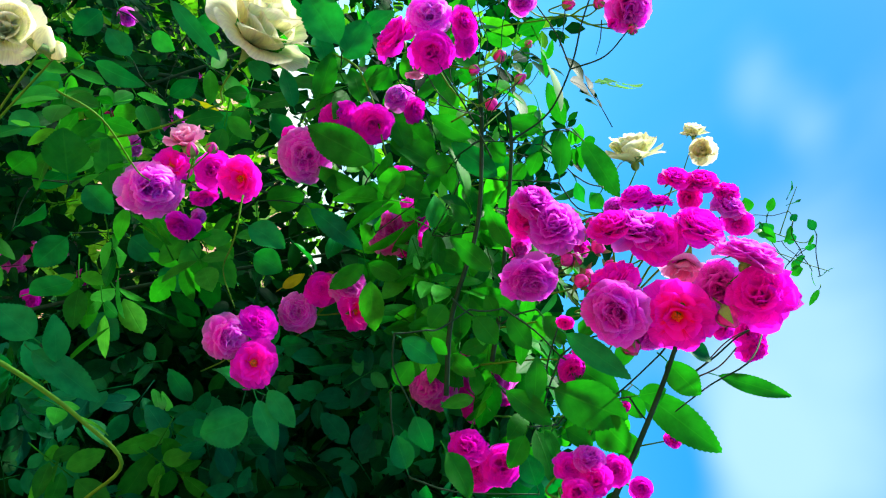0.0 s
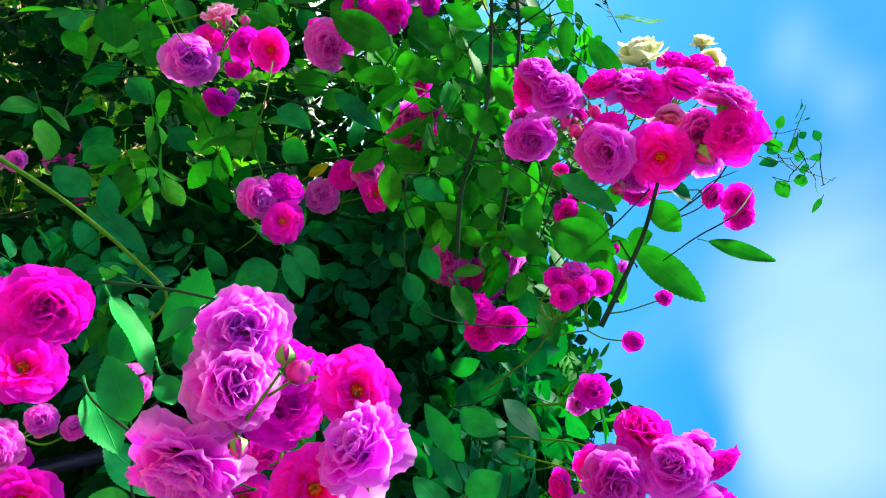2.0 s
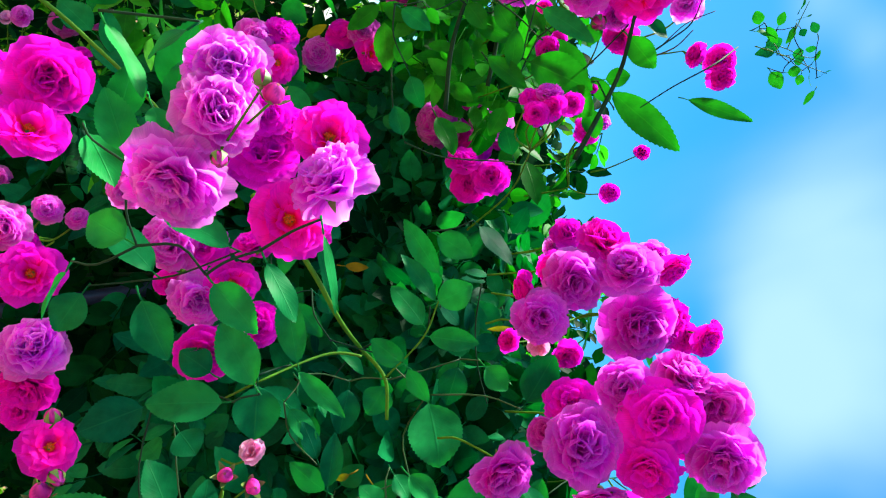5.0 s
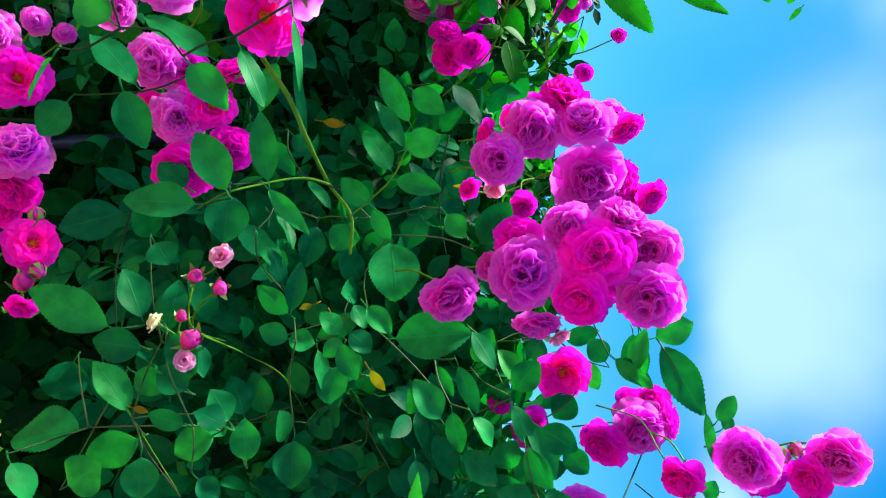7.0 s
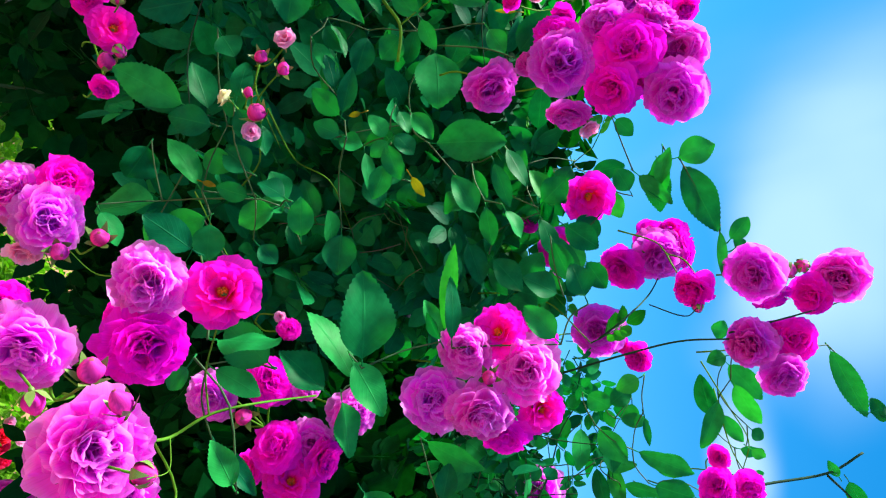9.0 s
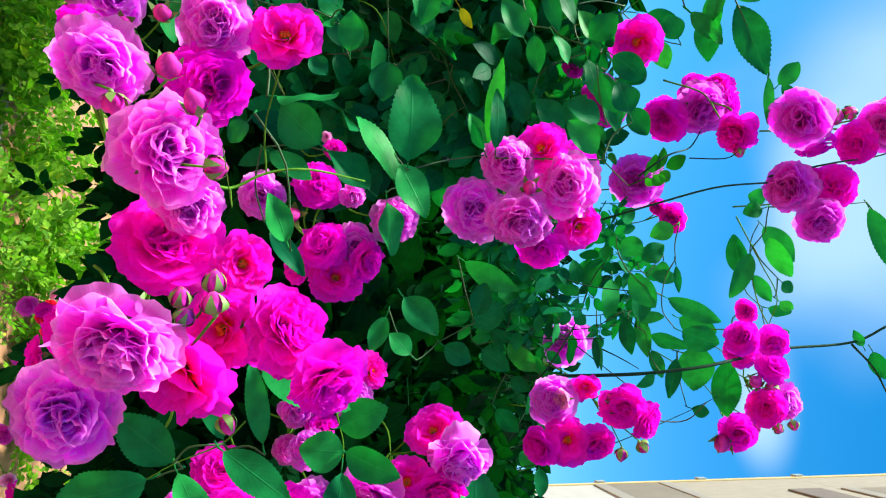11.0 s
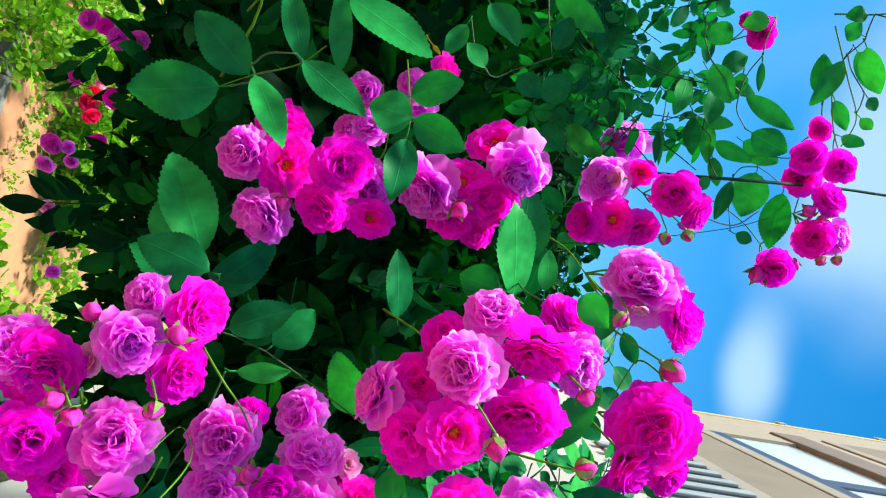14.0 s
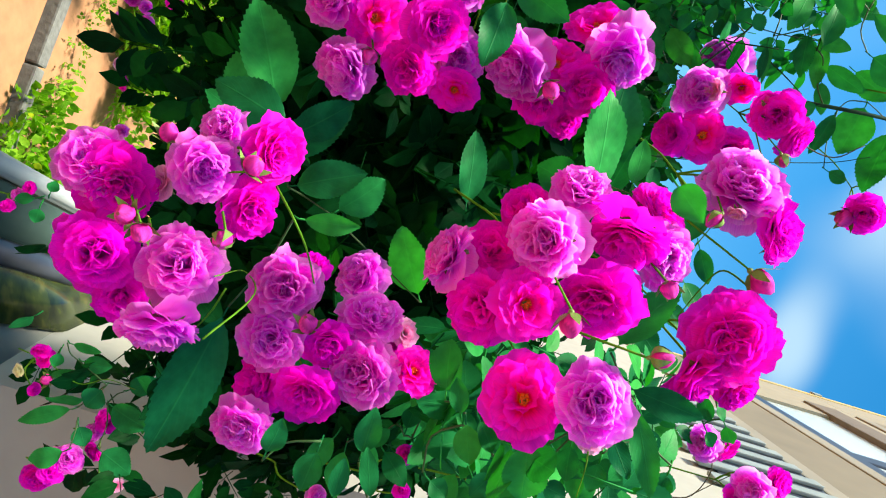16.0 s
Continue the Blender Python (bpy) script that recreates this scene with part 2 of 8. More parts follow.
# ---- building helpers ----
def link(name, bm, mat, parent=None, label="", smooth=True):
    me = bpy.data.meshes.new(name)
    bm.normal_update()
    bm.to_mesh(me)
    bm.free()
    return place_mesh(name, me, mat, parent, label, smooth)


def place_mesh(name, me, mat, parent=None, label="", smooth=True):
    if not me.materials:
        for one in mat if isinstance(mat, (list, tuple)) else [mat]:
            me.materials.append(one)
        if smooth:
            me.shade_smooth()
    ob = new(name, me)
    ob.parent = parent
    if label:
        tagged(ob, label)
    return ob


part = link


def box(bm, size, m=Matrix(), bevel=0.0):
    made = bmesh.ops.create_cube(bm, size=1.0, matrix=m @ Matrix.Diagonal((*size, 1)))
    if bevel:
        edges = list({e for v in made["verts"] for e in v.link_edges})
        bmesh.ops.bevel(bm, geom=edges, offset=bevel, segments=2, affect="EDGES", profile=0.6)
    return bm


def smooth_path(points, steps=5):
    """A Catmull-Rom line through the points."""
    p = [Vector(v) for v in points]
    p = [2 * p[0] - p[1]] + p + [2 * p[-1] - p[-2]]
    line = []
    for i in range(1, len(p) - 2):
        for k in range(steps):
            t = k / steps
            line.append(0.5 * (2 * p[i] + (p[i + 1] - p[i - 1]) * t + (2 * p[i - 1] - 5 * p[i] + 4 * p[i + 1] - p[i + 2]) * t * t
                               + (3 * p[i] - p[i - 1] - 3 * p[i + 1] + p[i + 2]) * t ** 3))
    return line + [p[-2]]


def tube(bm, line, r0, r1, sides=6):
    """A tapered tube along a line."""
    rings, n = [], len(line)
    for i, c in enumerate(line):
        ahead = (line[min(i + 1, n - 1)] - line[max(i - 1, 0)]).normalized()
        u = ahead.orthogonal().normalized() if i == 0 else (u - ahead * u.dot(ahead)).normalized()
        v, r = ahead.cross(u), r0 + (r1 - r0) * i / (n - 1)
        rings.append([bm.verts.new(c + r * (math.cos(k * math.tau / sides) * u + math.sin(k * math.tau / sides) * v)) for k in range(sides)])
    for a, b in zip(rings, rings[1:]):
        for k in range(sides):
            bm.faces.new((a[k], a[(k + 1) % sides], b[(k + 1) % sides], b[k]))
    bm.faces.new(rings[0][::-1]), bm.faces.new(rings[-1])
    return bm


# ---- blossoms ----
def petal(bm, uvs, tones, foot, rng, turn, length, width, open0, open1, cup, ruffle, centre=(0.0, 0.0), ring=0.0, crumple=1.0, nu=12, nv=7):
    """One petal: it leaves the foot at the angle open0 from the axis, bends to open1 and ends in a broad waved rim. The ring is 1 for the oldest, outermost."""
    grid, r, z = [], 0.03, 0.0
    phase, lean, tone, roll = rng.uniform(0, 9), rng.uniform(-0.12, 0.12), rng.random(), rng.uniform(0.0, 0.10)
    notch, fringe = rng.uniform(0.0, 0.07), rng.uniform(7.0, 11.0)
    c, s = math.cos(turn), math.sin(turn)
    spine = []
    for j in range(nv + 1):
        v = j / nv
        a = open0 + (open1 - open0) * v ** 0.8
        spine.append((r, z, a))
        r, z = r + length / nv * math.sin(a), z + length / nv * math.cos(a)
    for j, (r, z, a) in enumerate(spine):
        v, row = j / nv, []
        w = width * (0.22 + 0.80 * math.sin(min(1.0, v * 1.25) * math.pi / 2))
        late = max(0.0, v - 0.5) * 2
        for i in range(nu + 1):
            u = 2 * i / nu - 1
            wave = 1.35 * ruffle * length * late * (math.sin(3.3 * u + phase) + 0.45 * math.sin(fringe * u + 2.3 * phase) * late)
            lift = cup * u * u * w - wave - roll * length * late * late
            tip = length * (-0.34 * v * v * abs(u) ** 2.5 - v ** 4 * notch * math.exp(-9 * u * u) + 0.03 * late * math.sin(fringe * 1.3 * u + phase))
            rr, zz = r - lift * math.cos(a) + tip * math.sin(a), z + lift * math.sin(a) + tip * math.cos(a)
            x, y = rr, u * w + lean * v * length
            p = Vector((x * c - y * s + centre[0] * v, x * s + y * c + centre[1] * v, zz))
            p += crumple * v * (0.042 * noise.noise_vector(p * 3.6 + Vector((phase, 0, 0))) + 0.014 * noise.noise_vector(p * 10 + Vector((0, phase, 0))))
            row.append((bm.verts.new(p) if j else foot, (i / nu, v)))
        grid.append(row)
    for j in range(nv):
        for i in range(nu):
            four = (grid[j][i], grid[j][i + 1], grid[j + 1][i + 1], grid[j + 1][i])
            if not j:
                four = four[1:]
            f = bm.faces.new([q[0] for q in four])
            for loop, q in zip(f.loops, four):
                loop[uvs].uv, loop[tones].uv = q[1], (tone, ring)


RINGS = {  # petals, length, width, open at the base, open at the tip, ruffle
    "rosette": [(6, 0.53, 0.31, 72, 104, 0.035), (7, 0.52, 0.27, 62, 86, 0.04), (8, 0.50, 0.23, 52, 67, 0.045), (8, 0.46, 0.21, 42, 50, 0.05), (8, 0.43, 0.18, 32, 35, 0.055)],
    "cupped": [(6, 0.53, 0.33, 70, 98, 0.035), (7, 0.52, 0.29, 58, 76, 0.035), (7, 0.49, 0.25, 46, 57, 0.04), (7, 0.45, 0.22, 35, 39, 0.045)],
    "open": [(6, 0.53, 0.34, 73, 94, 0.035), (7, 0.49, 0.28, 63, 78, 0.04), (6, 0.40, 0.22, 52, 58, 0.05), (5, 0.27, 0.13, 40, 34, 0.06)],
    "cream": [(5, 0.60, 0.38, 60, 88, 0.02), (5, 0.60, 0.40, 40, 34, 0.02), (5, 0.58, 0.34, 27, 12, 0.02), (4, 0.53, 0.27, 17, -4, 0.02), (4, 0.46, 0.20, 9, -16, 0.02)],
    "loose": [(5, 0.52, 0.28, 48, 86, 0.04), (5, 0.46, 0.24, 30, 52, 0.04), (5, 0.36, 0.18, 14, 22, 0.04)],
}
HEARTS = {"rosette": (3, 6), "cupped": (3, 5)}  # whorls of folded petals in the middle, and petals in each


def blossom_mesh(shape, seed, fine):
    rng, bm = random.Random(seed), bmesh.new()
    uvs, tones = bm.loops.layers.uv.new("UVMap"), bm.loops.layers.uv.new("tone")
    foot, j = bm.verts.new((0, 0, 0)), rng.uniform
    nu, nv = (14, 8) if fine else (8, 5)
    rings = RINGS[shape]
    for k, (count, length, width, a, b, ruffle) in enumerate(rings):
        first, odd = j(0, 6.3), rng.randrange(count)
        for i in range(count):
            hang = k == 0 and i == odd and shape in ("rosette", "cupped")  # one old petal hangs back
            petal(bm, uvs, tones, foot, rng, first + i * math.tau / count + j(-0.22, 0.22), length * j(0.86, 1.07), width * j(0.85, 1.15),
                  radians(a + j(-6, 6) + 6 * hang), radians(b + j(-10, 10) + 26 * hang), j(0.10, 0.40) + 0.12 * k, ruffle, (0.0, 0.0),
                  1.0 if k == 0 else 0.45 if k == 1 else 0.0, 0.3 if shape == "cream" else 1.0, nu, nv)
    whorls, each = HEARTS.get(shape, (0, 0))
    first = j(0, 6.3)
    for q in range(whorls + 1 if whorls else 0):
        t, out = first + q * math.tau / whorls + j(-0.3, 0.3), j(0.09, 0.15) if q < whorls else 0.0
        for i in range(each):
            petal(bm, uvs, tones, foot, rng, i * math.tau / each + j(-0.4, 0.4), j(0.35, 0.42) if q < whorls else j(0.26, 0.37), j(0.14, 0.20), radians(j(4, 20)), radians(j(-6, 26)), j(0.6, 1.1), 0.05,
                  (out * math.cos(t), out * math.sin(t)), 0.0, 1.0, 8 if fine else 4, 6 if fine else 4)
    me = bpy.data.meshes.new("blossom")
    bm.to_mesh(me)
    bm.free()
    return me


def bud_radius(v):
    """The outline of a closed bud of height 1."""
    return 0.41 * math.sin(math.pi * min(1.0, 0.07 + 0.90 * v ** 0.8)) ** 0.7


def bud_mesh(seed):
    """A closed bud: petals wrapped round each other in a spiral."""
    rng, bm = random.Random(seed), bmesh.new()
    uvs, tones = bm.loops.layers.uv.new("UVMap"), bm.loops.layers.uv.new("tone")
    turns, rows, start = 24, 10, rng.uniform(0, 6.3)
    ring = []
    for j in range(rows + 1):
        v = j / rows
        row = []
        for i in range(turns):
            t = i * math.tau / turns
            saw = ((t + start + 2.2 * v) * 3 / math.tau) % 1.0
            r = bud_radius(v) * (0.86 + 0.20 * saw)
            row.append((bm.verts.new((r * math.cos(t), r * math.sin(t), v * (1.0 + 0.04 * saw))), (i / turns, v), saw))
        ring.append(row)
    for a, c in zip(ring, ring[1:]):
        for i in range(turns):
            four = (a[i], a[(i + 1) % turns], c[(i + 1) % turns], c[i])
            f = bm.faces.new([q[0] for q in four])
            for loop, q in zip(f.loops, four):
                loop[uvs].uv, loop[tones].uv = q[1], (q[2], 0.5)
    bm.faces.new([q[0] for q in ring[-1]])
    me = bpy.data.meshes.new("bud")
    bm.to_mesh(me)
    bm.free()
    return me


def stamen_mesh(seed):
    rng, bm = random.Random(seed), bmesh.new()
    for i in range(34):
        t, a = rng.uniform(0, math.tau), rng.uniform(0.1, 0.95)
        end = Vector((math.sin(a) * math.cos(t), math.sin(a) * math.sin(t), math.cos(a))) * rng.uniform(0.07, 0.13)
        tube(bm, [Vector((0, 0, 0.03)), end * 0.6 + Vector((0, 0, 0.03)), end + Vector((0, 0, 0.02))], 0.004, 0.003, 3)
        bmesh.ops.create_icosphere(bm, subdivisions=1, radius=0.016, matrix=Matrix.Translation(end + Vector((0, 0, 0.02))) @ Matrix.Diagonal((1, 1, 0.7, 1)))
    me = bpy.data.meshes.new("stamen_tuft")
    bm.to_mesh(me)
    bm.free()
    return me


def calyx_mesh(seed, closed, half=False):
    """The green cup under a blossom, with five pointed sepals."""
    rng, bm = random.Random(seed), bmesh.new()
    bmesh.ops.create_icosphere(bm, subdivisions=2, radius=0.5, matrix=Matrix.Translation((0, 0, -0.06)) @ Matrix.Diagonal((0.22, 0.22, 0.30, 1)))
    for i in range(5):
        t = i * math.tau / 5 + rng.uniform(-0.15, 0.15)
        c, s, rows = math.cos(t), math.sin(t), []
        spread = rng.uniform(0.0, 0.35) if closed else rng.uniform(0.75, 1.5) if half else rng.uniform(1.2, 1.9)
        for v, w in ((0, 0.09), (0.2, 0.125), (0.4, 0.125), (0.6, 0.09), (0.8, 0.05), (1, 0.008)):
            a = 0.75 + (spread - 0.75) * v
            r, z = 0.08 + 0.55 * v * math.sin(a) * (1.0 if closed else 0.8), 0.62 * v * math.cos(a)
            if half:
                r = bud_radius(0.6 * v) * 1.10 + 0.015 + 0.55 * max(0.0, v - 0.4) ** 1.3 * spread
                z, w = 0.60 * v, w * 1.35
            if closed:
                r = bud_radius(0.92 * v) * 1.10 + 0.012 + (0.16 * spread if v == 1 else 0)
                z = 0.92 * v
                w *= 1.5
            rows.append([bm.verts.new((r * c - y * s, r * s + y * c, z)) for y in (-w, 0, w)])
        for p, q in zip(rows, rows[1:]):
            for k in (0, 1):
                bm.faces.new((p[k], p[k + 1], q[k + 1], q[k]))
    me = bpy.data.meshes.new("calyx")
    bm.to_mesh(me)
    bm.free()
    return me


def meshes(shape, mat, seeds, fine=True):
    made = []
    for s in seeds:
        me = bud_mesh(s) if shape == "bud" else blossom_mesh(shape, s, fine)
        me.materials.append(mat)
        me.shade_smooth()
        made.append(me)
    return made


def dressed(made, mat):
    for me in made:
        me.materials.append(mat)
        me.shade_smooth()
    return made


FINE = {"L": meshes("rosette", LILAC, range(1, 8)), "V": meshes("rosette", SHADED_LILAC, range(81, 84)), "H": meshes("cupped", HOT, range(11, 18)), "O": meshes("open", OPEN, range(21, 26)),
        "P": meshes("loose", PALE, range(31, 34)), "C": meshes("cream", CREAM, range(41, 44))}
BLOOMS = {"L": meshes("rosette", LILAC, range(101, 106), False), "V": meshes("rosette", SHADED_LILAC, range(181, 187), False), "H": meshes("cupped", HOT, range(111, 117), False), "O": meshes("open", OPEN, range(121, 125), False),
          "R": meshes("cupped", RED, range(151, 153), False), "P": meshes("loose", PALE, range(131, 134), False), "C": meshes("cream", CREAM, range(141, 143), False),
          "B": meshes("bud", BUD, range(51, 54)), "c": meshes("bud", CREAM, range(61, 63)), "G": meshes("bud", BUD, range(71, 73))}
STAMENS = dressed([stamen_mesh(s) for s in (1, 2)], STAMEN)
CALYX = dressed([calyx_mesh(s, False) for s in (1, 2, 3)], SEPAL)
BUD_CALYX = dressed([calyx_mesh(s, True) for s in (4, 5, 6)], SEPAL)
OPEN_CALYX = dressed([calyx_mesh(s, False, True) for s in (7, 8, 9)], SEPAL)
WORDS = {"pink": "spray of lilac and hot pink climbing roses with green stems", "mid": "spray of pink roses deeper in the green hedge",
         "far": "small spray of magenta roses on a thin twig", "cream": "creamy white open rose on a slender stem",
         "dusk": "magenta roses in the shade under the hedge", "red": "red and pale pink roses among the border plants"}
dice = random.Random(7)


# ---- leaves ----
def leaflet(bm, uvs, base, tip, width, normal, teeth, fold=0.25, sag=0.12, rows=7, waved=0.0, phase=0.0):
    """An oval, pointed rose leaflet from base to tip, folded along its rib, with a toothed edge; a waved one has two more strips across."""
    base, tip, normal = Vector(base), Vector(tip), Vector(normal)
    ahead = tip - base
    length = ahead.length
    ahead /= length
    across = ahead.cross(normal).normalized()
    up = across.cross(ahead)
    if teeth:
        rows = 35 if waved else 17
    steps = (-1.0, -0.55, 0.0, 0.55, 1.0) if waved else (-1.0, 0.0, 1.0)
    line = []
    for j in range(rows + 1):
        v = j / rows
        w = width / 2 * 3.36 * v ** 0.78 * (1 - v) ** 0.97
        c = base + ahead * (length * v) + up * (sag * length * (0.25 - (v - 0.5) ** 2))
        if 0 < j < rows:
            row = []
            for u in steps:
                x, back = u * w, 0.0
                if teeth and abs(u) == 1.0:
                    x, back = x * (1.03 if j % 2 else 0.972), (0.018 * length if j % 2 else 0.0)
                lift = fold * w * abs(u) ** 1.3 + waved * width * u * u * math.sin(9 * v + phase + u)
                row.append((bm.verts.new(c + across * x + up * lift + ahead * back), (0.5 + 0.5 * u, v)))
            line.append(row)
        else:
            line.append([(bm.verts.new(c), (0.5, v))])
    for p, q in zip(line, line[1:]):
        for k in range(len(steps) - 1):
            four = (p[0], q[k + 1], q[k]) if len(p) == 1 else (p[k], p[k + 1], q[0]) if len(q) == 1 else (p[k], p[k + 1], q[k + 1], q[k])
            f = bm.faces.new([k2[0] for k2 in four])
            f.smooth = True
            for loop, k2 in zip(f.loops, four):
                loop[uvs].uv = k2[1]


def compound(bm, uvs, rng, base, ahead, normal, size, count, teeth=False, rows=4, wide=0.57):
    """A rose leaf: paired leaflets and one at the end of a thin stalk."""
    ahead, normal = ahead.normalized(), normal.normalized()
    across = ahead.cross(normal).normalized()
    normal = across.cross(ahead)
    stalk = size * (0.42 * (count // 2) + 0.35)
    tube(bm, [base, base + ahead * stalk * 0.5 + normal * 0.03 * stalk, base + ahead * stalk], 0.0012, 0.0008, 3)
    for k in range(count):
        pair, side = k // 2, (-1, 1)[k % 2]
        last = k == count - 1
        s = size * rng.uniform(0.8, 1.1) * (1.1 if last else 0.78 + 0.12 * pair)
        at = base + ahead * (stalk if last else stalk * (0.35 + 0.65 * (pair + 0.55) / (count // 2 + 0.4)))
        out = ahead if last else (ahead * 0.55 + across * side).normalized()
        n = (normal + Vector((rng.gauss(0, 1), rng.gauss(0, 1), rng.gauss(0, 1))) * 0.22).normalized()
        leaflet(bm, uvs, at + out * 0.06 * s, at + out * 1.06 * s - Vector((0, 0, 0.12 * s)), s * rng.uniform(wide - 0.09, wide + 0.05), n, teeth, rng.uniform(0.08, 0.3), rng.uniform(0.05, 0.2), rows)


rose = tagged(new("climbing_rose"), "large climbing rose hedge with dense green leaves, coloured dark for shade", "rose bush")
rose.location = (0.6, 1.2, 0)
bpy.context.view_layer.update()
shift = Vector(rose.location)


def HEDGE_FRONT(x, z=1.8):
    """The y of the leafy front along the hedge."""
    return float(np.interp(x, (-1.2, -0.3, 0.1, 0.4, 0.7, 1.0, 1.25, 1.5, 1.8, 2.1), (1.35, 1.22, 1.19, 1.04, 0.80, 0.66, 0.38, 0.18, 0.04, -0.08))) + (1.1 * max(0.0, z - 1.85) if x > 1.0 else 0.0)


def HEDGE_TOP(x):
    return float(np.interp(x, (-1.2, -0.3, 0.2, 0.6, 1.1, 1.5, 1.9, 2.15, 2.5), (2.5, 2.45, 2.34, 2.26, 2.14, 2.10, 2.10, 2.0, 1.72)))


def HEDGE_FOOT(x, depth):
    """Where the leaves end below; they hang lower at the back."""
    return float(np.interp(x, (0.6, 1.0, 1.3, 1.6, 2.1, 2.5), (1.25, 1.42, 1.45, 1.44, 1.40, 1.50))) - 0.22 * (depth - 0.35)


def spray(kind, rows):
    """A spray of blossoms on green stems that meet in one stalk. Rows: shape, place, width, and the way it faces."""
    middle = sum((Vector(r[1:4]) for r in rows), Vector()) / len(rows)
    facing = Vector()
    for r in rows:
        a, e = radians(r[5]), radians(r[6])
        facing += Vector((math.cos(e) * math.cos(a), math.cos(e) * math.sin(a), math.sin(e)))
    facing.normalize()
    node = middle - facing * 0.10 + Vector((0, 0, -0.03))
    thing = tagged(new("rose_spray"), WORDS[kind], "roses", "rose sprays")
    thing.location = node
    fine = (middle - Vector((0.8, -0.35, 1.9))).length < 0.85 or (middle - Vector((0.2, -0.15, 1.9))).length < 0.72 or kind == "cream"
    for shape, x, y, z, width, az, el in rows:
        a, e = radians(az), radians(el)
        axis = Vector((math.cos(e) * math.cos(a), math.cos(e) * math.sin(a), math.sin(e)))
        axis = (axis + 0.30 * Vector((dice.gauss(0, 1), dice.gauss(0, 1), dice.gauss(0, 1)))).normalized()
        bud = shape in "BGc"
        me = dice.choice(FINE[shape] if fine and not bud else BLOOMS[shape])
        ob = new("bud" if bud else "blossom", me)
        ob.parent = thing
        turn = axis.to_track_quat("Z", "Y").to_matrix().to_4x4() @ Matrix.Rotation(dice.uniform(0, 6.3), 4, "Z")
        size = width * (1.2 if bud else 1.0)
        # the middle of the flower's bulk stands at the given place
        foot = Vector((x, y, z)) - axis * size * (0.36 if bud else 0.16)
        ob.matrix_local = Matrix.Translation(foot - node) @ turn @ Matrix.Diagonal((size * dice.uniform(0.90, 1.06), size * dice.uniform(0.90, 1.06), size * dice.uniform(0.9, 1.25) * (0.8 if bud else 1.0), 1))
        if not bud:
            tagged(ob, {"L": "lilac pink double blossom", "V": "lilac double blossom, coloured deeper for shade", "H": "hot pink cupped blossom", "R": "red cupped blossom", "O": "open pink blossom with orange heart", "P": "pale pink half-open blossom", "C": "creamy white blossom"}[shape])
        if shape == "O":
            st = new("stamen_tuft", dice.choice(STAMENS))
            st.parent = ob
            st.location, st.scale = (0, 0, 0.02), (0.75, 0.75, 0.75)
        cal = new("calyx", dice.choice(OPEN_CALYX if shape == "B" else BUD_CALYX if bud else CALYX))
        cal.parent = ob
        k = {"G": 1.0, "B": 1.0, "c": 1.0}.get(shape, 0.75)
        cal.scale = (k, k, k * {"G": 1.02, "B": 1.0, "c": 0.6}.get(shape, 0.9))
        back = foot - axis * size * 0.14
        end = node
        if (back - node).length > 0.13:  # a lone flower has a short stem of its own
            end = back - axis * 0.03 + Vector((0.01, 0.06, -0.05))
        bend = (back * 0.55 + end * 0.45) - axis * 0.02 + Vector((0, 0, -0.008))
        part("stem", tube(bmesh.new(), smooth_path([p - node for p in (back, bend, end)], 4), 0.0009 + 0.005 * width, 0.0014, 5), STEM, thing)
    if kind != "cream":
        deep = node - Vector((facing.x, facing.y, 0)).normalized() * (0.06 if kind in ("far", "red", "dusk") else 0.2) + Vector((0, 0, -0.06))
        part("stalk", tube(bmesh.new(), smooth_path([Vector(), (deep - node) * 0.5 + Vector((0, 0, 0.02)), deep - node], 4), 0.0010, 0.0015, 6), STEM, thing)
    else:
        deep = node + Vector((0.02, 0.04, -0.22))
        part("stalk", tube(bmesh.new(), smooth_path([Vector(), (deep - node) * 0.5 + Vector((0.012, 0, 0)), deep - node], 4), 0.0016, 0.0022, 6), STEM, thing)


single = [0]
joined, joined_faded = bmesh.new(), bmesh.new()
joined_uvs, faded_uvs = joined.loops.layers.uv.new(), joined_faded.loops.layers.uv.new()


def one_leaf(bm, uvs, at, base, tip, width, normal):
    way = (base - tip).normalized()
    leaflet(bm, uvs, at, at + tip - base, width * 0.88, normal, True, dice.uniform(0.05, 0.34), dice.uniform(0.04, 0.28), 7, dice.uniform(0.03, 0.07), dice.uniform(0, 6.3))
    tube(bm, [at, at + way * 0.006, at + way * 0.012 + Vector((0, 0.004, 0))], 0.0009, 0.0011, 4)


def leaves(rows, faded=False):
    """Toothed leaflets of the hedge: base, tip, width, the way their face looks."""
    if not faded and len(rows) > 1:
        twigs(rows)
    for base, tip, width, normal in rows:
        base, tip = Vector(base), Vector(tip)
        single[0] += 1
        if faded:
            one_leaf(joined_faded, faded_uvs, base - shift, base, tip, width, normal)
        elif single[0] > 310:
            one_leaf(joined, joined_uvs, base - shift, base, tip, width, normal)
        else:
            bm = bmesh.new()
            one_leaf(bm, bm.loops.layers.uv.new(), Vector(), base, tip, width, normal)
            # most leaves high up and at the near end get the backlit colour
            link("leaf", bm, BACKLIT if base.x < 0.3 and base.z > (1.95 if base.x > -0.05 else 1.6) and dice.random() < 0.65 else LEAF, rose).location = base - shift


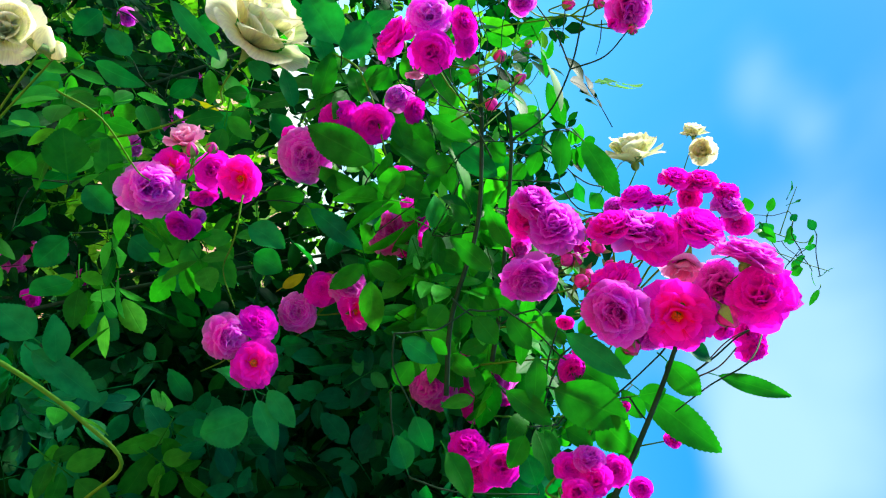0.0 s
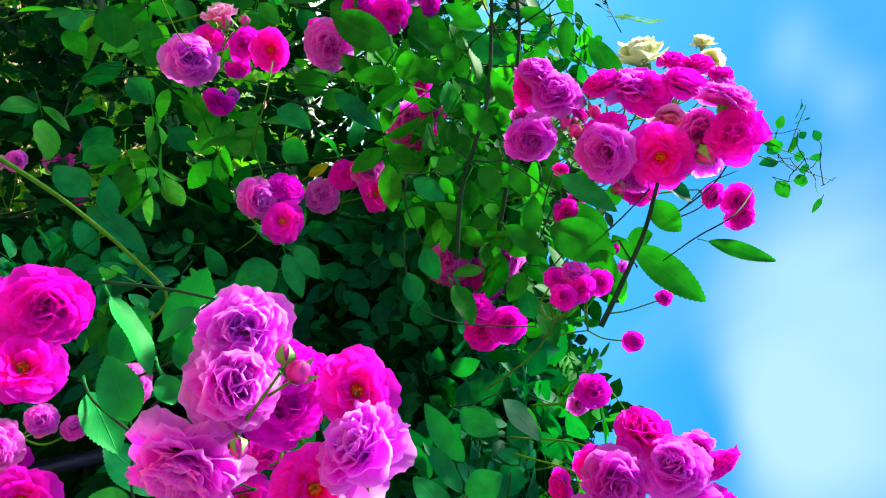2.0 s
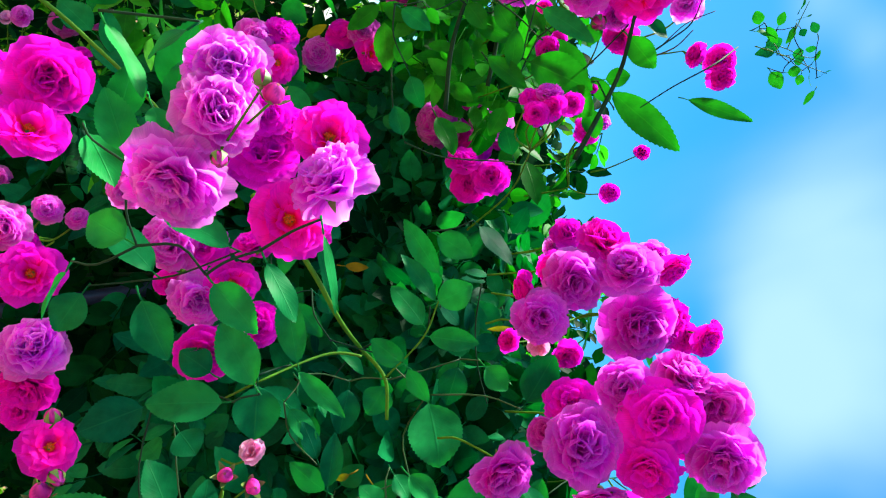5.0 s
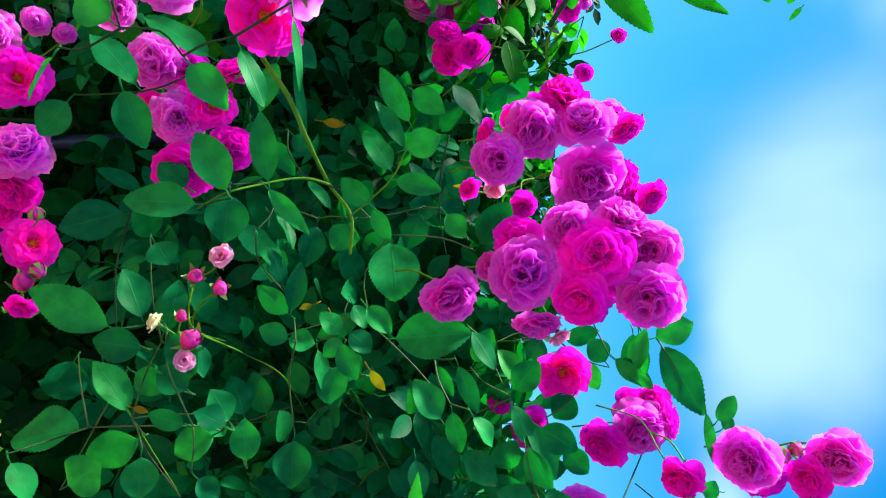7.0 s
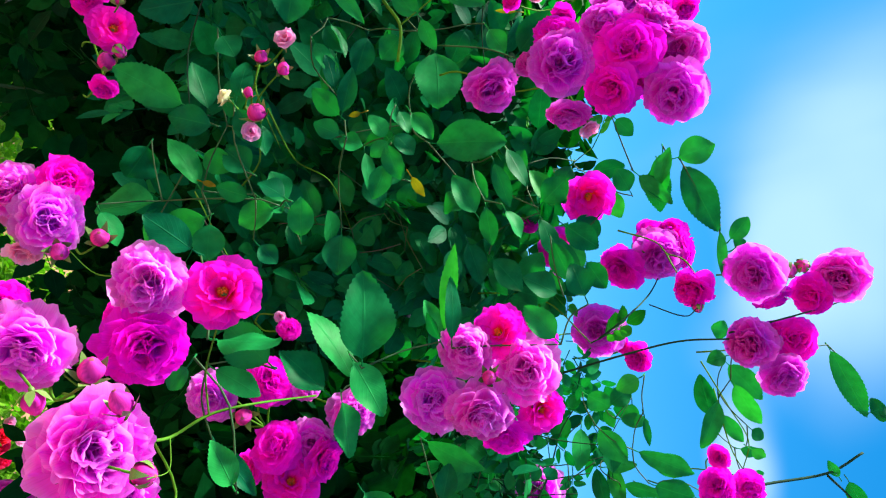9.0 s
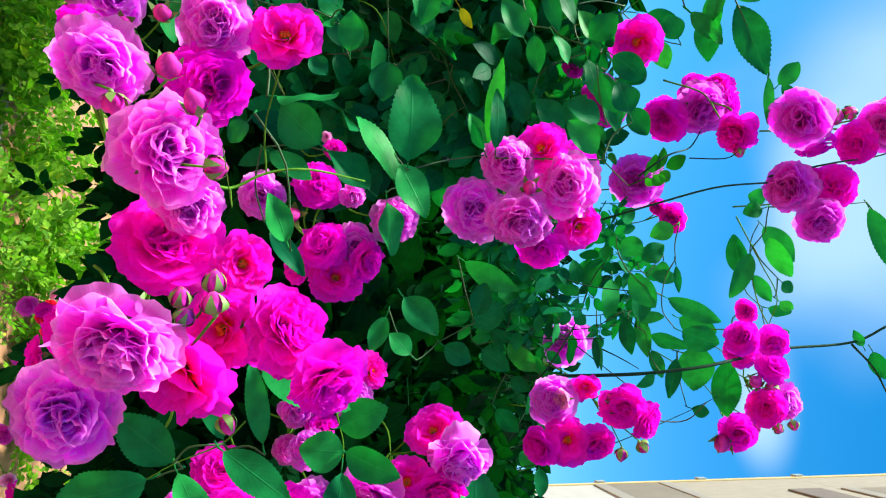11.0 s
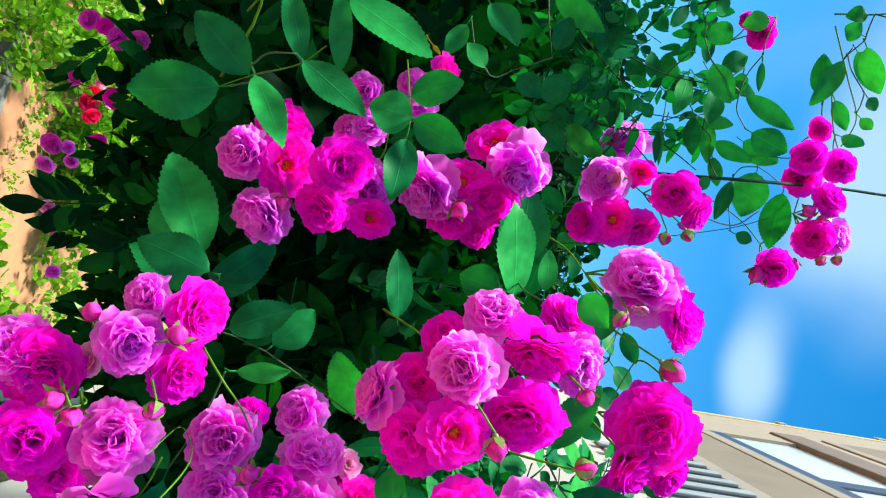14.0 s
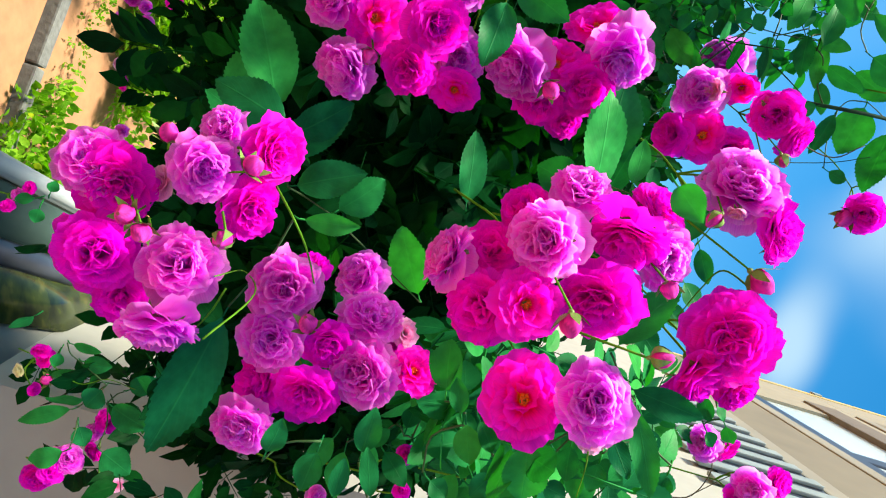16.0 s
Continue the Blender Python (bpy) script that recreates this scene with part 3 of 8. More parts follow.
def twigs(rows):
    """Thin twigs that join the feet of a shoot's leaves, each to its nearest neighbour."""
    feet = [Vector(b) + (Vector(b) - Vector(t)).normalized() * 0.010 for b, t, _, _ in rows]
    joined_up = [feet[0]]
    rest = feet[1:]
    while rest:
        gap, p, q = min(((p - q).length, i, j) for i, p in enumerate(joined_up) for j, q in enumerate(rest))
        p, q = joined_up[p], rest.pop(q)
        joined_up.append(q)
        if 0.02 < gap < 0.15:
            bow = Vector((dice.gauss(0, 1), dice.gauss(0, 1), dice.gauss(0, 1))) * gap * 0.06 + Vector((0, gap * 0.08, -gap * 0.05))
            part("twig", tube(bmesh.new(), smooth_path([v - shift for v in (p, (p + q) / 2 + bow, q)], 3), 0.0012, 0.0009, 5), TWIG if p.x > 0.5 else CANE, rose)


def cane(kind, r, points):
    line = smooth_path([Vector(p) - shift for p in points], 6)
    part("cane", tube(bmesh.new(), line, r * 0.7, r * 0.45, 7), {"d": CANE, "g": STEM, "b": BROWN}[kind], rose)


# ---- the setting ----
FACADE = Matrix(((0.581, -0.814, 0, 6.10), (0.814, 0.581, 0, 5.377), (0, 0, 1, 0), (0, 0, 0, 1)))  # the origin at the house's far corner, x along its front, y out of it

TAN = plain("tan paving", (0.34, 0.17, 0.082), 0.85, 14.0, 0.14, 0.2)
KERB = plain("grey concrete kerb", (0.13, 0.14, 0.13), 0.85, 40.0, 0.25, 0.3)
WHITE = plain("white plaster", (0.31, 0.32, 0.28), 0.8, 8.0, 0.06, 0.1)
BEIGE = plain("beige panel", (0.15, 0.132, 0.085), 0.7, 3.0, 0.10, 0.05)
TRIM = plain("cream trim", (0.22, 0.205, 0.15), 0.6, 3.0, 0.1, 0.05)
SAND = plain("sand plaster", (0.23, 0.215, 0.155), 0.8, 8.0, 0.08, 0.1)
YELLOW = plain("ochre edge strip", (0.42, 0.34, 0.13), 0.6, 6.0, 0.15, 0.05)
DARK = plain("dark frame", (0.03, 0.04, 0.06), 0.4, 10.0, 0.2, 0.0)
SLAT = plain("grey slat", (0.22, 0.27, 0.26), 0.5, 10.0, 0.1, 0.0)
UMBER = plain("brown lintel", (0.12, 0.10, 0.07), 0.7, 10.0, 0.15, 0.0)
glass, _n, _l, _b = material("window glass")
# pale blue base stands in for bright sky mirrored in the panes
_b.inputs["Base Color"].default_value, _b.inputs["Roughness"].default_value = (0.62, 0.78, 0.84, 1), 0.15
_b.inputs["Metallic"].default_value = 0.35

bm = bmesh.new()
bmesh.ops.create_grid(bm, x_segments=8, y_segments=8, size=1500)
ground = tagged(link("ground", bm, TAN, smooth=False), "tan paved ground in sunlight", "ground", kind="structure")

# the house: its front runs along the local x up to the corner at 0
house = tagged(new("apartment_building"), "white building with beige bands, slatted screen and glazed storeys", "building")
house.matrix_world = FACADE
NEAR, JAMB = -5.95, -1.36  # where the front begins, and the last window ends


def slab(name, x0, x1, y0, y1, z0, z1, mat, parent, bevel=0.0, label=""):
    m = Matrix.Translation(((x0 + x1) / 2, (y0 + y1) / 2, (z0 + z1) / 2))
    return part(name, box(bmesh.new(), (x1 - x0, y1 - y0, z1 - z0), m, bevel), mat, parent, label, smooth=False)


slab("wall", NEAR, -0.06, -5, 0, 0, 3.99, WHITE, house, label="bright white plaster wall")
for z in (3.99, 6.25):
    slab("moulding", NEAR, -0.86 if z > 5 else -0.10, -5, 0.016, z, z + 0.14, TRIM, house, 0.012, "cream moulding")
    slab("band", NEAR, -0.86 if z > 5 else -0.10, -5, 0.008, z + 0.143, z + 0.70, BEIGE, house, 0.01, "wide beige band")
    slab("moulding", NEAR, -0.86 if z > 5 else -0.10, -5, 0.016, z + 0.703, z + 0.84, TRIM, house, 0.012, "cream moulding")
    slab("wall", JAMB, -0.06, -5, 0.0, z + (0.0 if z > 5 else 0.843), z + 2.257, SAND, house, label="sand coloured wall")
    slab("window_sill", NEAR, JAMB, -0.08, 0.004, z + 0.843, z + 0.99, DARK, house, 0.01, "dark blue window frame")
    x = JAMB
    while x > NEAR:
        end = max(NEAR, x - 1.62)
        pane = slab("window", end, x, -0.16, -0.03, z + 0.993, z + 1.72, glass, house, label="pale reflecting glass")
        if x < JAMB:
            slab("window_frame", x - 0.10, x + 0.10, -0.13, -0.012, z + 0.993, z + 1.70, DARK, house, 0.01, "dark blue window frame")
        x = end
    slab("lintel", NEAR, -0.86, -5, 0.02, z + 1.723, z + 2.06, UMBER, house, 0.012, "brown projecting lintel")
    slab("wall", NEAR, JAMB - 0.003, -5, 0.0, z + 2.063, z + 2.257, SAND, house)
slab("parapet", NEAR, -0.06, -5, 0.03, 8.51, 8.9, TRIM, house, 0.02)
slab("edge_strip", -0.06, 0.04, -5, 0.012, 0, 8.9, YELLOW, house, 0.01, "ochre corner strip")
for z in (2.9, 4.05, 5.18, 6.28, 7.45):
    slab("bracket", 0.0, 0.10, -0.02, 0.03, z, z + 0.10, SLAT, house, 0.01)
# flat dark panel in place of the shade behind the slats
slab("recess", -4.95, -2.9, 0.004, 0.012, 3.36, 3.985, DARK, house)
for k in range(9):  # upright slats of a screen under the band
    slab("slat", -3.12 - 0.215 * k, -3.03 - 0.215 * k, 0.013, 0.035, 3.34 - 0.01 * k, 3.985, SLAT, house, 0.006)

# the kerb and the planted strip beyond the hedge
kerb = tagged(new("kerb"), "low grey concrete edging beside tan paving", "kerb", kind="structure")
a, b = Vector((2.78, 1.72)), Vector((2.37, 2.13))
way2 = (b - a).normalized()
for i in range(0, 9):
    m = Matrix.Translation((*(a + way2 * (0.6 * (i - 1))), 0.025)) @ Matrix.Rotation(math.atan2(way2.y, way2.x), 4, "Z")
    part("kerbstone", box(bmesh.new(), (0.592, 0.065, 0.07), m, 0.010), KERB, kerb, smooth=False)


def tuft_bed(name, label, seed, count, spread, size, mat):
    rng, bm = random.Random(seed), bmesh.new()
    uvs = bm.loops.layers.uv.new()
    for _ in range(count):
        x, y, h = spread(rng)
        ahead = Vector((rng.gauss(0, 0.6), rng.gauss(0, 0.6), 1.0 if rng.random() < 0.5 else 0.3))
        compound(bm, uvs, rng, Vector((x, y, h * rng.random())), ahead, Vector((rng.gauss(0, 1), rng.gauss(0, 1), 0.8)), size * rng.uniform(0.7, 1.3), 5, False, 3)
    return tagged(link(name, bm, mat), label, "plants", kind="stuff")


def bed(r):
    if r.random() < 0.06:  # a patch of grass by the lean-to
        return r.uniform(2.62, 3.3), r.uniform(1.60, 1.98), 0.12
    if r.random() < 0.12:
        return r.uniform(1.55, 2.15), r.gauss(2.55, 0.18), r.choice((0.12, 0.3, 0.5))
    x = r.uniform(0.8, 3.7)
    while noise.noise(Vector((x * 5, 0.7, 0.2))) < -0.05 and r.random() < 0.75:
        x = r.uniform(0.8, 3.7)
    return x, float(np.interp(x, (0.8, 1.6, 2.0, 2.5, 2.95, 3.2, 3.7), (2.9, 2.95, 2.9, 2.68, 2.45, 2.2, 2.1))) + abs(r.gauss(0.0, 0.40)), r.choice((0.12, 0.3, 0.5))


tuft_bed("border_plants", "sunlit yellow-green ferny border plants on the ground", 5, 2800, bed, 0.05, SUNLIT)
tuft_bed("grass_verge", "strip of green grass along the kerb", 6, 500,
         lambda r: (lambda s: (2.84 - 0.58 * s + r.gauss(0, 0.035), 1.90 + 0.81 * s, 0.08))(r.uniform(-0.6, 3.0)), 0.02, SUNLIT)
tuft_bed("garden_shrubs", "sunlit light green shrubs behind the rose hedge", 8, 4600,
         lambda r: (lambda x: (x, r.gauss(3.6, 0.5), 3.2 if r.random() < 0.22 else 1.9))(r.uniform(-3.4, 0.3)), 0.095, GARDEN)

# the foliage of the rose
rng, bm = random.Random(11), bmesh.new()
uvs = bm.loops.layers.uv.new()
made = 0
while made < 15000:
    x = rng.uniform(-1.0, 2.5)
    z = rng.uniform(1.05, 2.75)
    depth = rng.random() ** 1.3 * (0.85 if x < 0.1 else 1.2 if x < 0.9 else 1.0)
    y = HEDGE_FRONT(x, z) + 0.03 + depth
    low = HEDGE_FOOT(x, depth)
    over, under = z - HEDGE_TOP(x) - 0.25 * depth, low - z
    chance = 1.0 if over < 0 else math.exp(-over / (0.07 if x > 0.9 else 0.13 if x > -0.2 else 0.09))
    chance *= 1.0 if under < 0 else math.exp(-under / 0.05)
    clump = noise.noise(Vector((x * 4.2, y * 4.2, z * 4.2)))
    if over > 0.10 and x > 0.1:
        continue
    if over > -0.12 and x > 0.1:  # the top is loose, with gaps
        chance *= 1.0 if clump > 0.05 else 0.22
    if x < 0.05:
        chance *= 0.10 if z > 1.75 else 0.15
    if depth < (0.5 if 0.85 < x < 2.0 or x > 0.2 and z < 1.88 else 0.26):  # a dark hollow behind the leafy front
        chance *= 0.03 if x > 0.85 else 0.08 if x < 0.42 and z < 2.1 else 0.04 if z < 1.88 else 0.22
    if rng.random() > chance * (0.75 + 0.9 * clump):
        continue
    face = Vector((rng.gauss(-0.45, 0.5), rng.gauss(-0.7, 0.45), rng.gauss(0.55, 0.5)))
    ahead = Vector((rng.gauss(0, 0.7), rng.gauss(-0.2, 0.5), rng.gauss(-0.1, 0.7)))
    compound(bm, uvs, rng, Vector((x, y, z)) - shift, ahead, face, rng.uniform(0.050, 0.068) if depth < 0.2 else rng.uniform(0.042, 0.06), rng.choice((5, 5, 7)), False, 4 if depth < 0.25 else 3)
    made += 1
tagged(link("foliage", bm, SHADED_FOLIAGE, rose), "dense green leaves, coloured dark for shade", kind="stuff")
bm, made = bmesh.new(), 0
uvs = bm.loops.layers.uv.new()
while made < 3200:  # added at the back to keep light out; shade is in their colour
    x, z = rng.uniform(0.15, 2.5), rng.uniform(1.05, 2.3)
    depth = rng.uniform(0.45, 0.95)
    if not HEDGE_FOOT(x, depth) + 0.13 < z < HEDGE_TOP(x) - 0.08:
        continue
    y = HEDGE_FRONT(x, z) + depth
    compound(bm, uvs, rng, Vector((x, y, z)) - shift, Vector((rng.gauss(0, 0.7), rng.gauss(0, 0.3), rng.gauss(0, 0.7))), Vector((rng.gauss(0, 0.5), rng.gauss(-0.9, 0.3), rng.gauss(0.3, 0.5))), rng.uniform(0.08, 0.11), 5, False, 3)
    made += 1
tagged(link("inner_foliage", bm, SHADED_FOLIAGE, rose), "inner green leaves, coloured dark for shade", kind="stuff")
bm, made = bmesh.new(), 0
uvs = bm.loops.layers.uv.new()
while made < 700:  # larger leaves on the outside of the hedge, in its lit-side green
    x, z = rng.uniform(0.1, 0.98), rng.uniform(1.3, 2.3)
    if z > HEDGE_TOP(x) + 0.05 or rng.random() > 0.55 + 1.2 * noise.noise(Vector((x * 5, z * 5, 3.0))):
        continue
    if x < 0.42 and z < 2.1 and rng.random() < 0.65 or x > 0.3 and (z < 1.73 and rng.random() < 0.7 or z < 1.6):
        continue
    y = HEDGE_FRONT(x, z) + rng.uniform(0.02, 0.12)
    compound(bm, uvs, rng, Vector((x, y, z)) - shift, Vector((rng.gauss(0, 0.7), rng.gauss(-0.1, 0.3), rng.gauss(-0.1, 0.7))),
             Vector((rng.gauss(-0.5, 0.4), rng.gauss(-0.8, 0.35), rng.gauss(0.35, 0.4))), rng.uniform(0.050, 0.066), rng.choice((3, 5, 5)), True)
    made += 1
tagged(link("outer_foliage", bm, OUTER, rose), "teal green outer leaves, coloured lighter for the lit side", kind="stuff")
for k in range(30):  # young shoots that rise loosely out of the top
    x = rng.uniform(-0.25, 0.95)
    start = Vector((x, HEDGE_FRONT(x) + rng.uniform(0.04, 0.40), HEDGE_TOP(x) + rng.uniform(-0.16, 0.02)))
    rise = Vector((rng.gauss(0, 0.35), rng.gauss(-0.15, 0.35), 1.0)).normalized()
    long, bow = rng.uniform(0.12, 0.26), Vector((rng.gauss(0, 0.03), rng.gauss(-0.02, 0.03), -0.02))
    line = smooth_path([start - shift, start + rise * long * 0.55 - bow - shift, start + rise * long + bow - shift], 4)
    shoot = part("shoot", tube(bmesh.new(), line, 0.0018, 0.0009, 5), STEM, rose, "leafy young green shoot" if k == 0 else "")
    for i in range(2, len(line), 2):
        out = Vector((rng.gauss(0, 1), rng.gauss(-0.2, 1), rng.gauss(0.3, 0.4)))
        bm = bmesh.new()
        compound(bm, bm.loops.layers.uv.new(), rng, line[i], out, Vector((rng.gauss(0, 0.5), rng.gauss(-0.6, 0.5), 0.6)), rng.uniform(0.034, 0.050), rng.choice((5, 7)), True)
        part("leaf", bm, BACKLIT, shoot)
bm, made = bmesh.new(), 0
uvs = bm.loops.layers.uv.new()
while made < 95:  # large leaves along the top edge, the sun behind them put into their colour
    x, z = rng.uniform(-0.34, 0.30), rng.uniform(2.10, 2.46)
    if noise.noise(Vector((x * 7, z * 7, 1.5))) < rng.uniform(-0.35, 0.2) or z > 2.42 - 0.35 * max(0.0, x):
        continue
    y = 1.04 + rng.uniform(-0.04, 0.22) - 0.12 * max(0.0, x)
    compound(bm, uvs, rng, Vector((x, y, z)) - shift, Vector((rng.gauss(0.5, 0.6), rng.gauss(-0.1, 0.3), rng.gauss(0.25, 0.5))),
             Vector((rng.gauss(-0.4, 0.6), rng.gauss(-0.7, 0.5), rng.gauss(0.2, 0.6))), rng.uniform(0.056, 0.085), rng.choice((3, 3, 5)), True, 4, 0.50)
    made += 1
made = 0
while made < 44:  # and loose over the hedge's near end
    x, z = rng.uniform(-0.36, 0.30), rng.uniform(1.58, 2.06)
    if noise.noise(Vector((x * 8, z * 8, 4.5))) < rng.uniform(-0.3, 0.25) or x > 0.0 and z > 1.80:
        continue
    compound(bm, uvs, rng, Vector((x, 1.06 + rng.uniform(-0.05, 0.14), z)) - shift, Vector((rng.gauss(0.4, 0.6), rng.gauss(-0.1, 0.3), rng.gauss(0.1, 0.6))),
             Vector((rng.gauss(-0.4, 0.5), rng.gauss(-0.7, 0.4), rng.gauss(0.3, 0.5))), rng.uniform(0.050, 0.075), rng.choice((3, 3, 5)), True, 4, 0.52)
    made += 1
tagged(link("edge_foliage", bm, BACKLIT, rose), "green leaves along the top, coloured bright as backlit", kind="stuff")
bm, made = bmesh.new(), 0
uvs = bm.loops.layers.uv.new()
while made < 84:  # leaves on the outside of the hedge's far end
    x, slope, rise = rng.uniform(1.44, 1.68), rng.uniform(0.68, 0.99), rng.uniform(0.02, 0.345)
    compound(bm, uvs, rng, Vector((x, (x - 0.89) * slope - 0.523, 1.87 + (x - 0.89) * 1.38 * rise)) - shift, Vector((rng.gauss(0.2, 0.6), rng.gauss(-0.1, 0.4), rng.gauss(0.1, 0.6))),
             Vector((rng.gauss(-0.7, 0.5), rng.gauss(-0.6, 0.5), rng.gauss(0.2, 0.5))), rng.uniform(0.040, 0.056), rng.choice((3, 5, 5)), True)
    made += 1
tagged(link("end_foliage", bm, RIPE, rose), "green toothed leaves at the hedge's end", kind="stuff")
bm, made = bmesh.new(), 0
uvs = bm.loops.layers.uv.new()
while made < 105:  # loose hanging shoots over the hedge's shoulder
    f = rng.random()
    x, y, z = 1.02 + 0.30 * f + rng.gauss(0, 0.02), rng.uniform(0.60, 0.86), rng.uniform(2.06 + 0.02 * f, 2.29 + 0.14 * f)
    if noise.noise(Vector((x * 9, y * 5, z * 9))) < rng.uniform(-0.1, 0.3):
        continue
    base = Vector((x, y, z)) - shift
    compound(bm, uvs, rng, base, Vector((rng.gauss(0.5, 0.5), rng.gauss(-0.1, 0.3), rng.gauss(-0.15, 0.5))),
             Vector((rng.gauss(-0.4, 0.5), rng.gauss(-0.8, 0.4), rng.gauss(-0.1, 0.5))), rng.uniform(0.030, 0.046), rng.choice((3, 3, 5)), True)
    made += 1
tagged(link("hanging_foliage", bm, OUTER, rose), "loose teal green leaves hanging from thin shoots", kind="stuff")
for k in range(12):  # thin dark twigs that carry the hanging shoots
    f = rng.random()
    x, y, z = 1.02 + 0.26 * f, rng.uniform(0.62, 0.82), rng.uniform(2.02, 2.16)
    tip = Vector((x + rng.uniform(-0.02, 0.14), y + rng.uniform(-0.08, 0.02), z + rng.uniform(0.10, 0.24)))
    cane("d", rng.uniform(0.0014, 0.0022), [(x, y, z), (x * 0.6 + tip.x * 0.4 + 0.015, y * 0.6 + tip.y * 0.4, z * 0.5 + tip.z * 0.5), tip])
for k in range(15):  # woody canes from the ground into the hedge
    x = -0.9 + 0.105 * k + dice.uniform(-0.04, 0.04)
    y = HEDGE_FRONT(x) + dice.uniform(0.3, 0.7)
    pts = [(x, y, 0.0), (x + dice.uniform(-0.1, 0.1), y + dice.uniform(-0.1, 0.05), 0.9), (x + dice.uniform(-0.2, 0.2), y - 0.1, 1.6), (x + dice.uniform(-0.3, 0.3), y - dice.uniform(0.05, 0.2), 2.2)]
    cane("d", dice.uniform(0.004, 0.008), pts)

# the arch that carries the rose
STEEL = plain("dark blue painted steel", (0.012, 0.016, 0.045), 0.4, 60.0, 0.2, 0.02)
arch = tagged(new("rose_arch"), "dark blue painted steel arch inside the hedge", "garden arch")
back = Vector((0.03, 0.2, 0))
p, q = Vector((0.622, 0.917, 2.031)), Vector((1.006, 0.786, 2.023))
p, q = p + back, q + back
for k, (u, v) in enumerate(((p + (p - q) * 0.6, q + (q - p) * 0.3),)):
    part("rail", tube(bmesh.new(), [u, (u + v) / 2, v], 0.012, 0.012, 10), STEEL, arch)
for u in (p + (p - q) * 0.55,):
    part("post", tube(bmesh.new(), [Vector((u.x, u.y + 0.012, 0)), Vector((u.x, u.y + 0.012, 1)), Vector((u.x, u.y + 0.012, u.z))], 0.014, 0.014, 10), STEEL, arch)

# an assumed low glazed lean-to against the house wall, beyond the hedge's end
PAINT = plain("pale painted wall", (0.16, 0.17, 0.14), 0.8, 6.0, 0.10, 0.1)
STRIP = plain("silver white sill", (0.30, 0.35, 0.35), 0.5, 6.0, 0.08, 0.0)
TEAL = plain("grey teal panel", (0.045, 0.080, 0.068), 0.8, 4.0, 0.2, 0.05)
TEAL.node_tree.nodes["Principled BSDF"].inputs["Specular IOR Level"].default_value = 0.05
SCREEN, _n, _l, _b = material("lean-to glass")
# blurred yellow-green reflections of plants, painted into the glass colour
_mirrored_tint = ramp(_n, [(0.35, (0.006, 0.012, 0.006)), (0.55, (0.03, 0.045, 0.010)), (0.7, (0.10, 0.10, 0.02))])
_l.new(noise_of(_n, _l, 9.0, 3.0), _mirrored_tint.inputs[0])
_l.new(_mirrored_tint.outputs[0], _b.inputs["Base Color"])
_b.inputs["Roughness"].default_value, _b.inputs["Specular IOR Level"].default_value = 0.15, 0.12
lean_to = tagged(new("lean_to"), "assumed low glazed lean-to with pale sill and teal panel against white wall", "lean-to")
lean_to.matrix_world = Matrix.Translation((2.46, 1.17, 0)) @ Matrix.Rotation(math.atan2(-0.76, 0.65), 4, "Z") @ Matrix.Translation((0, 0.22, 0))
HALF = 0.73


def hull(name, profile, half, mat, bevel=0.03, label=""):
    """A body panel: a side profile (x, z) drawn across the width."""
    bm = bmesh.new()
    left = [bm.verts.new((x, -half, z)) for x, z in profile]
    right = [bm.verts.new((x, half, z)) for x, z in profile]
    n = len(profile)
    for k in range(n):
        bm.faces.new((left[k], left[(k + 1) % n], right[(k + 1) % n], right[k]))
    bm.faces.new(left[::-1]), bm.faces.new(right)
    bmesh.ops.recalc_face_normals(bm, faces=bm.faces)
    bmesh.ops.bevel(bm, geom=bm.edges[:], offset=bevel, segments=3, affect="EDGES")
    return part(name, bm, mat, lean_to, label)


hull("base", [(0.03, 0.0), (0.03, 0.54), (0.23, 0.585), (0.36, 0.60), (0.47, 0.67), (0.60, 0.78), (0.60, 0.0)], HALF, PAINT, 0.01, "pale painted base wall")
hull("sill", [(-0.01, 0.24), (-0.01, 0.57), (0.01, 0.59), (0.055, 0.585), (0.055, 0.24)], HALF, STRIP, 0.008, "silver white sill")
hull("panel", [(0.068, 0.52), (0.068, 0.585), (0.225, 0.605), (0.225, 0.56)], HALF - 0.02, TEAL, 0.008, "grey teal panel")
hull("frame", [(0.228, 0.56), (0.228, 0.603), (0.305, 0.612), (0.305, 0.58)], HALF - 0.03, DARK, 0.006, "dark frame")
hull("pane", [(0.308, 0.58), (0.308, 0.618), (0.465, 0.694), (0.465, 0.64)], HALF - 0.06, SCREEN, 0.005, "dark glass with mirrored plants painted into its colour")

# ---- the roses, spray by spray ----
spray('pink', [
    ('L', 1.29, -0.076, 1.582, 0.059, -141, -15),
    ('H', 1.303, -0.086, 1.606, 0.064, -127, 17),
    ('H', 1.346, -0.121, 1.606, 0.069, -127, 16),
    ('H', 1.393, -0.119, 1.624, 0.048, -135, 19),
    ('L', 1.373, -0.155, 1.675, 0.065, -106, 21),
    ('L', 1.338, -0.114, 1.674, 0.069, -152, 18)])
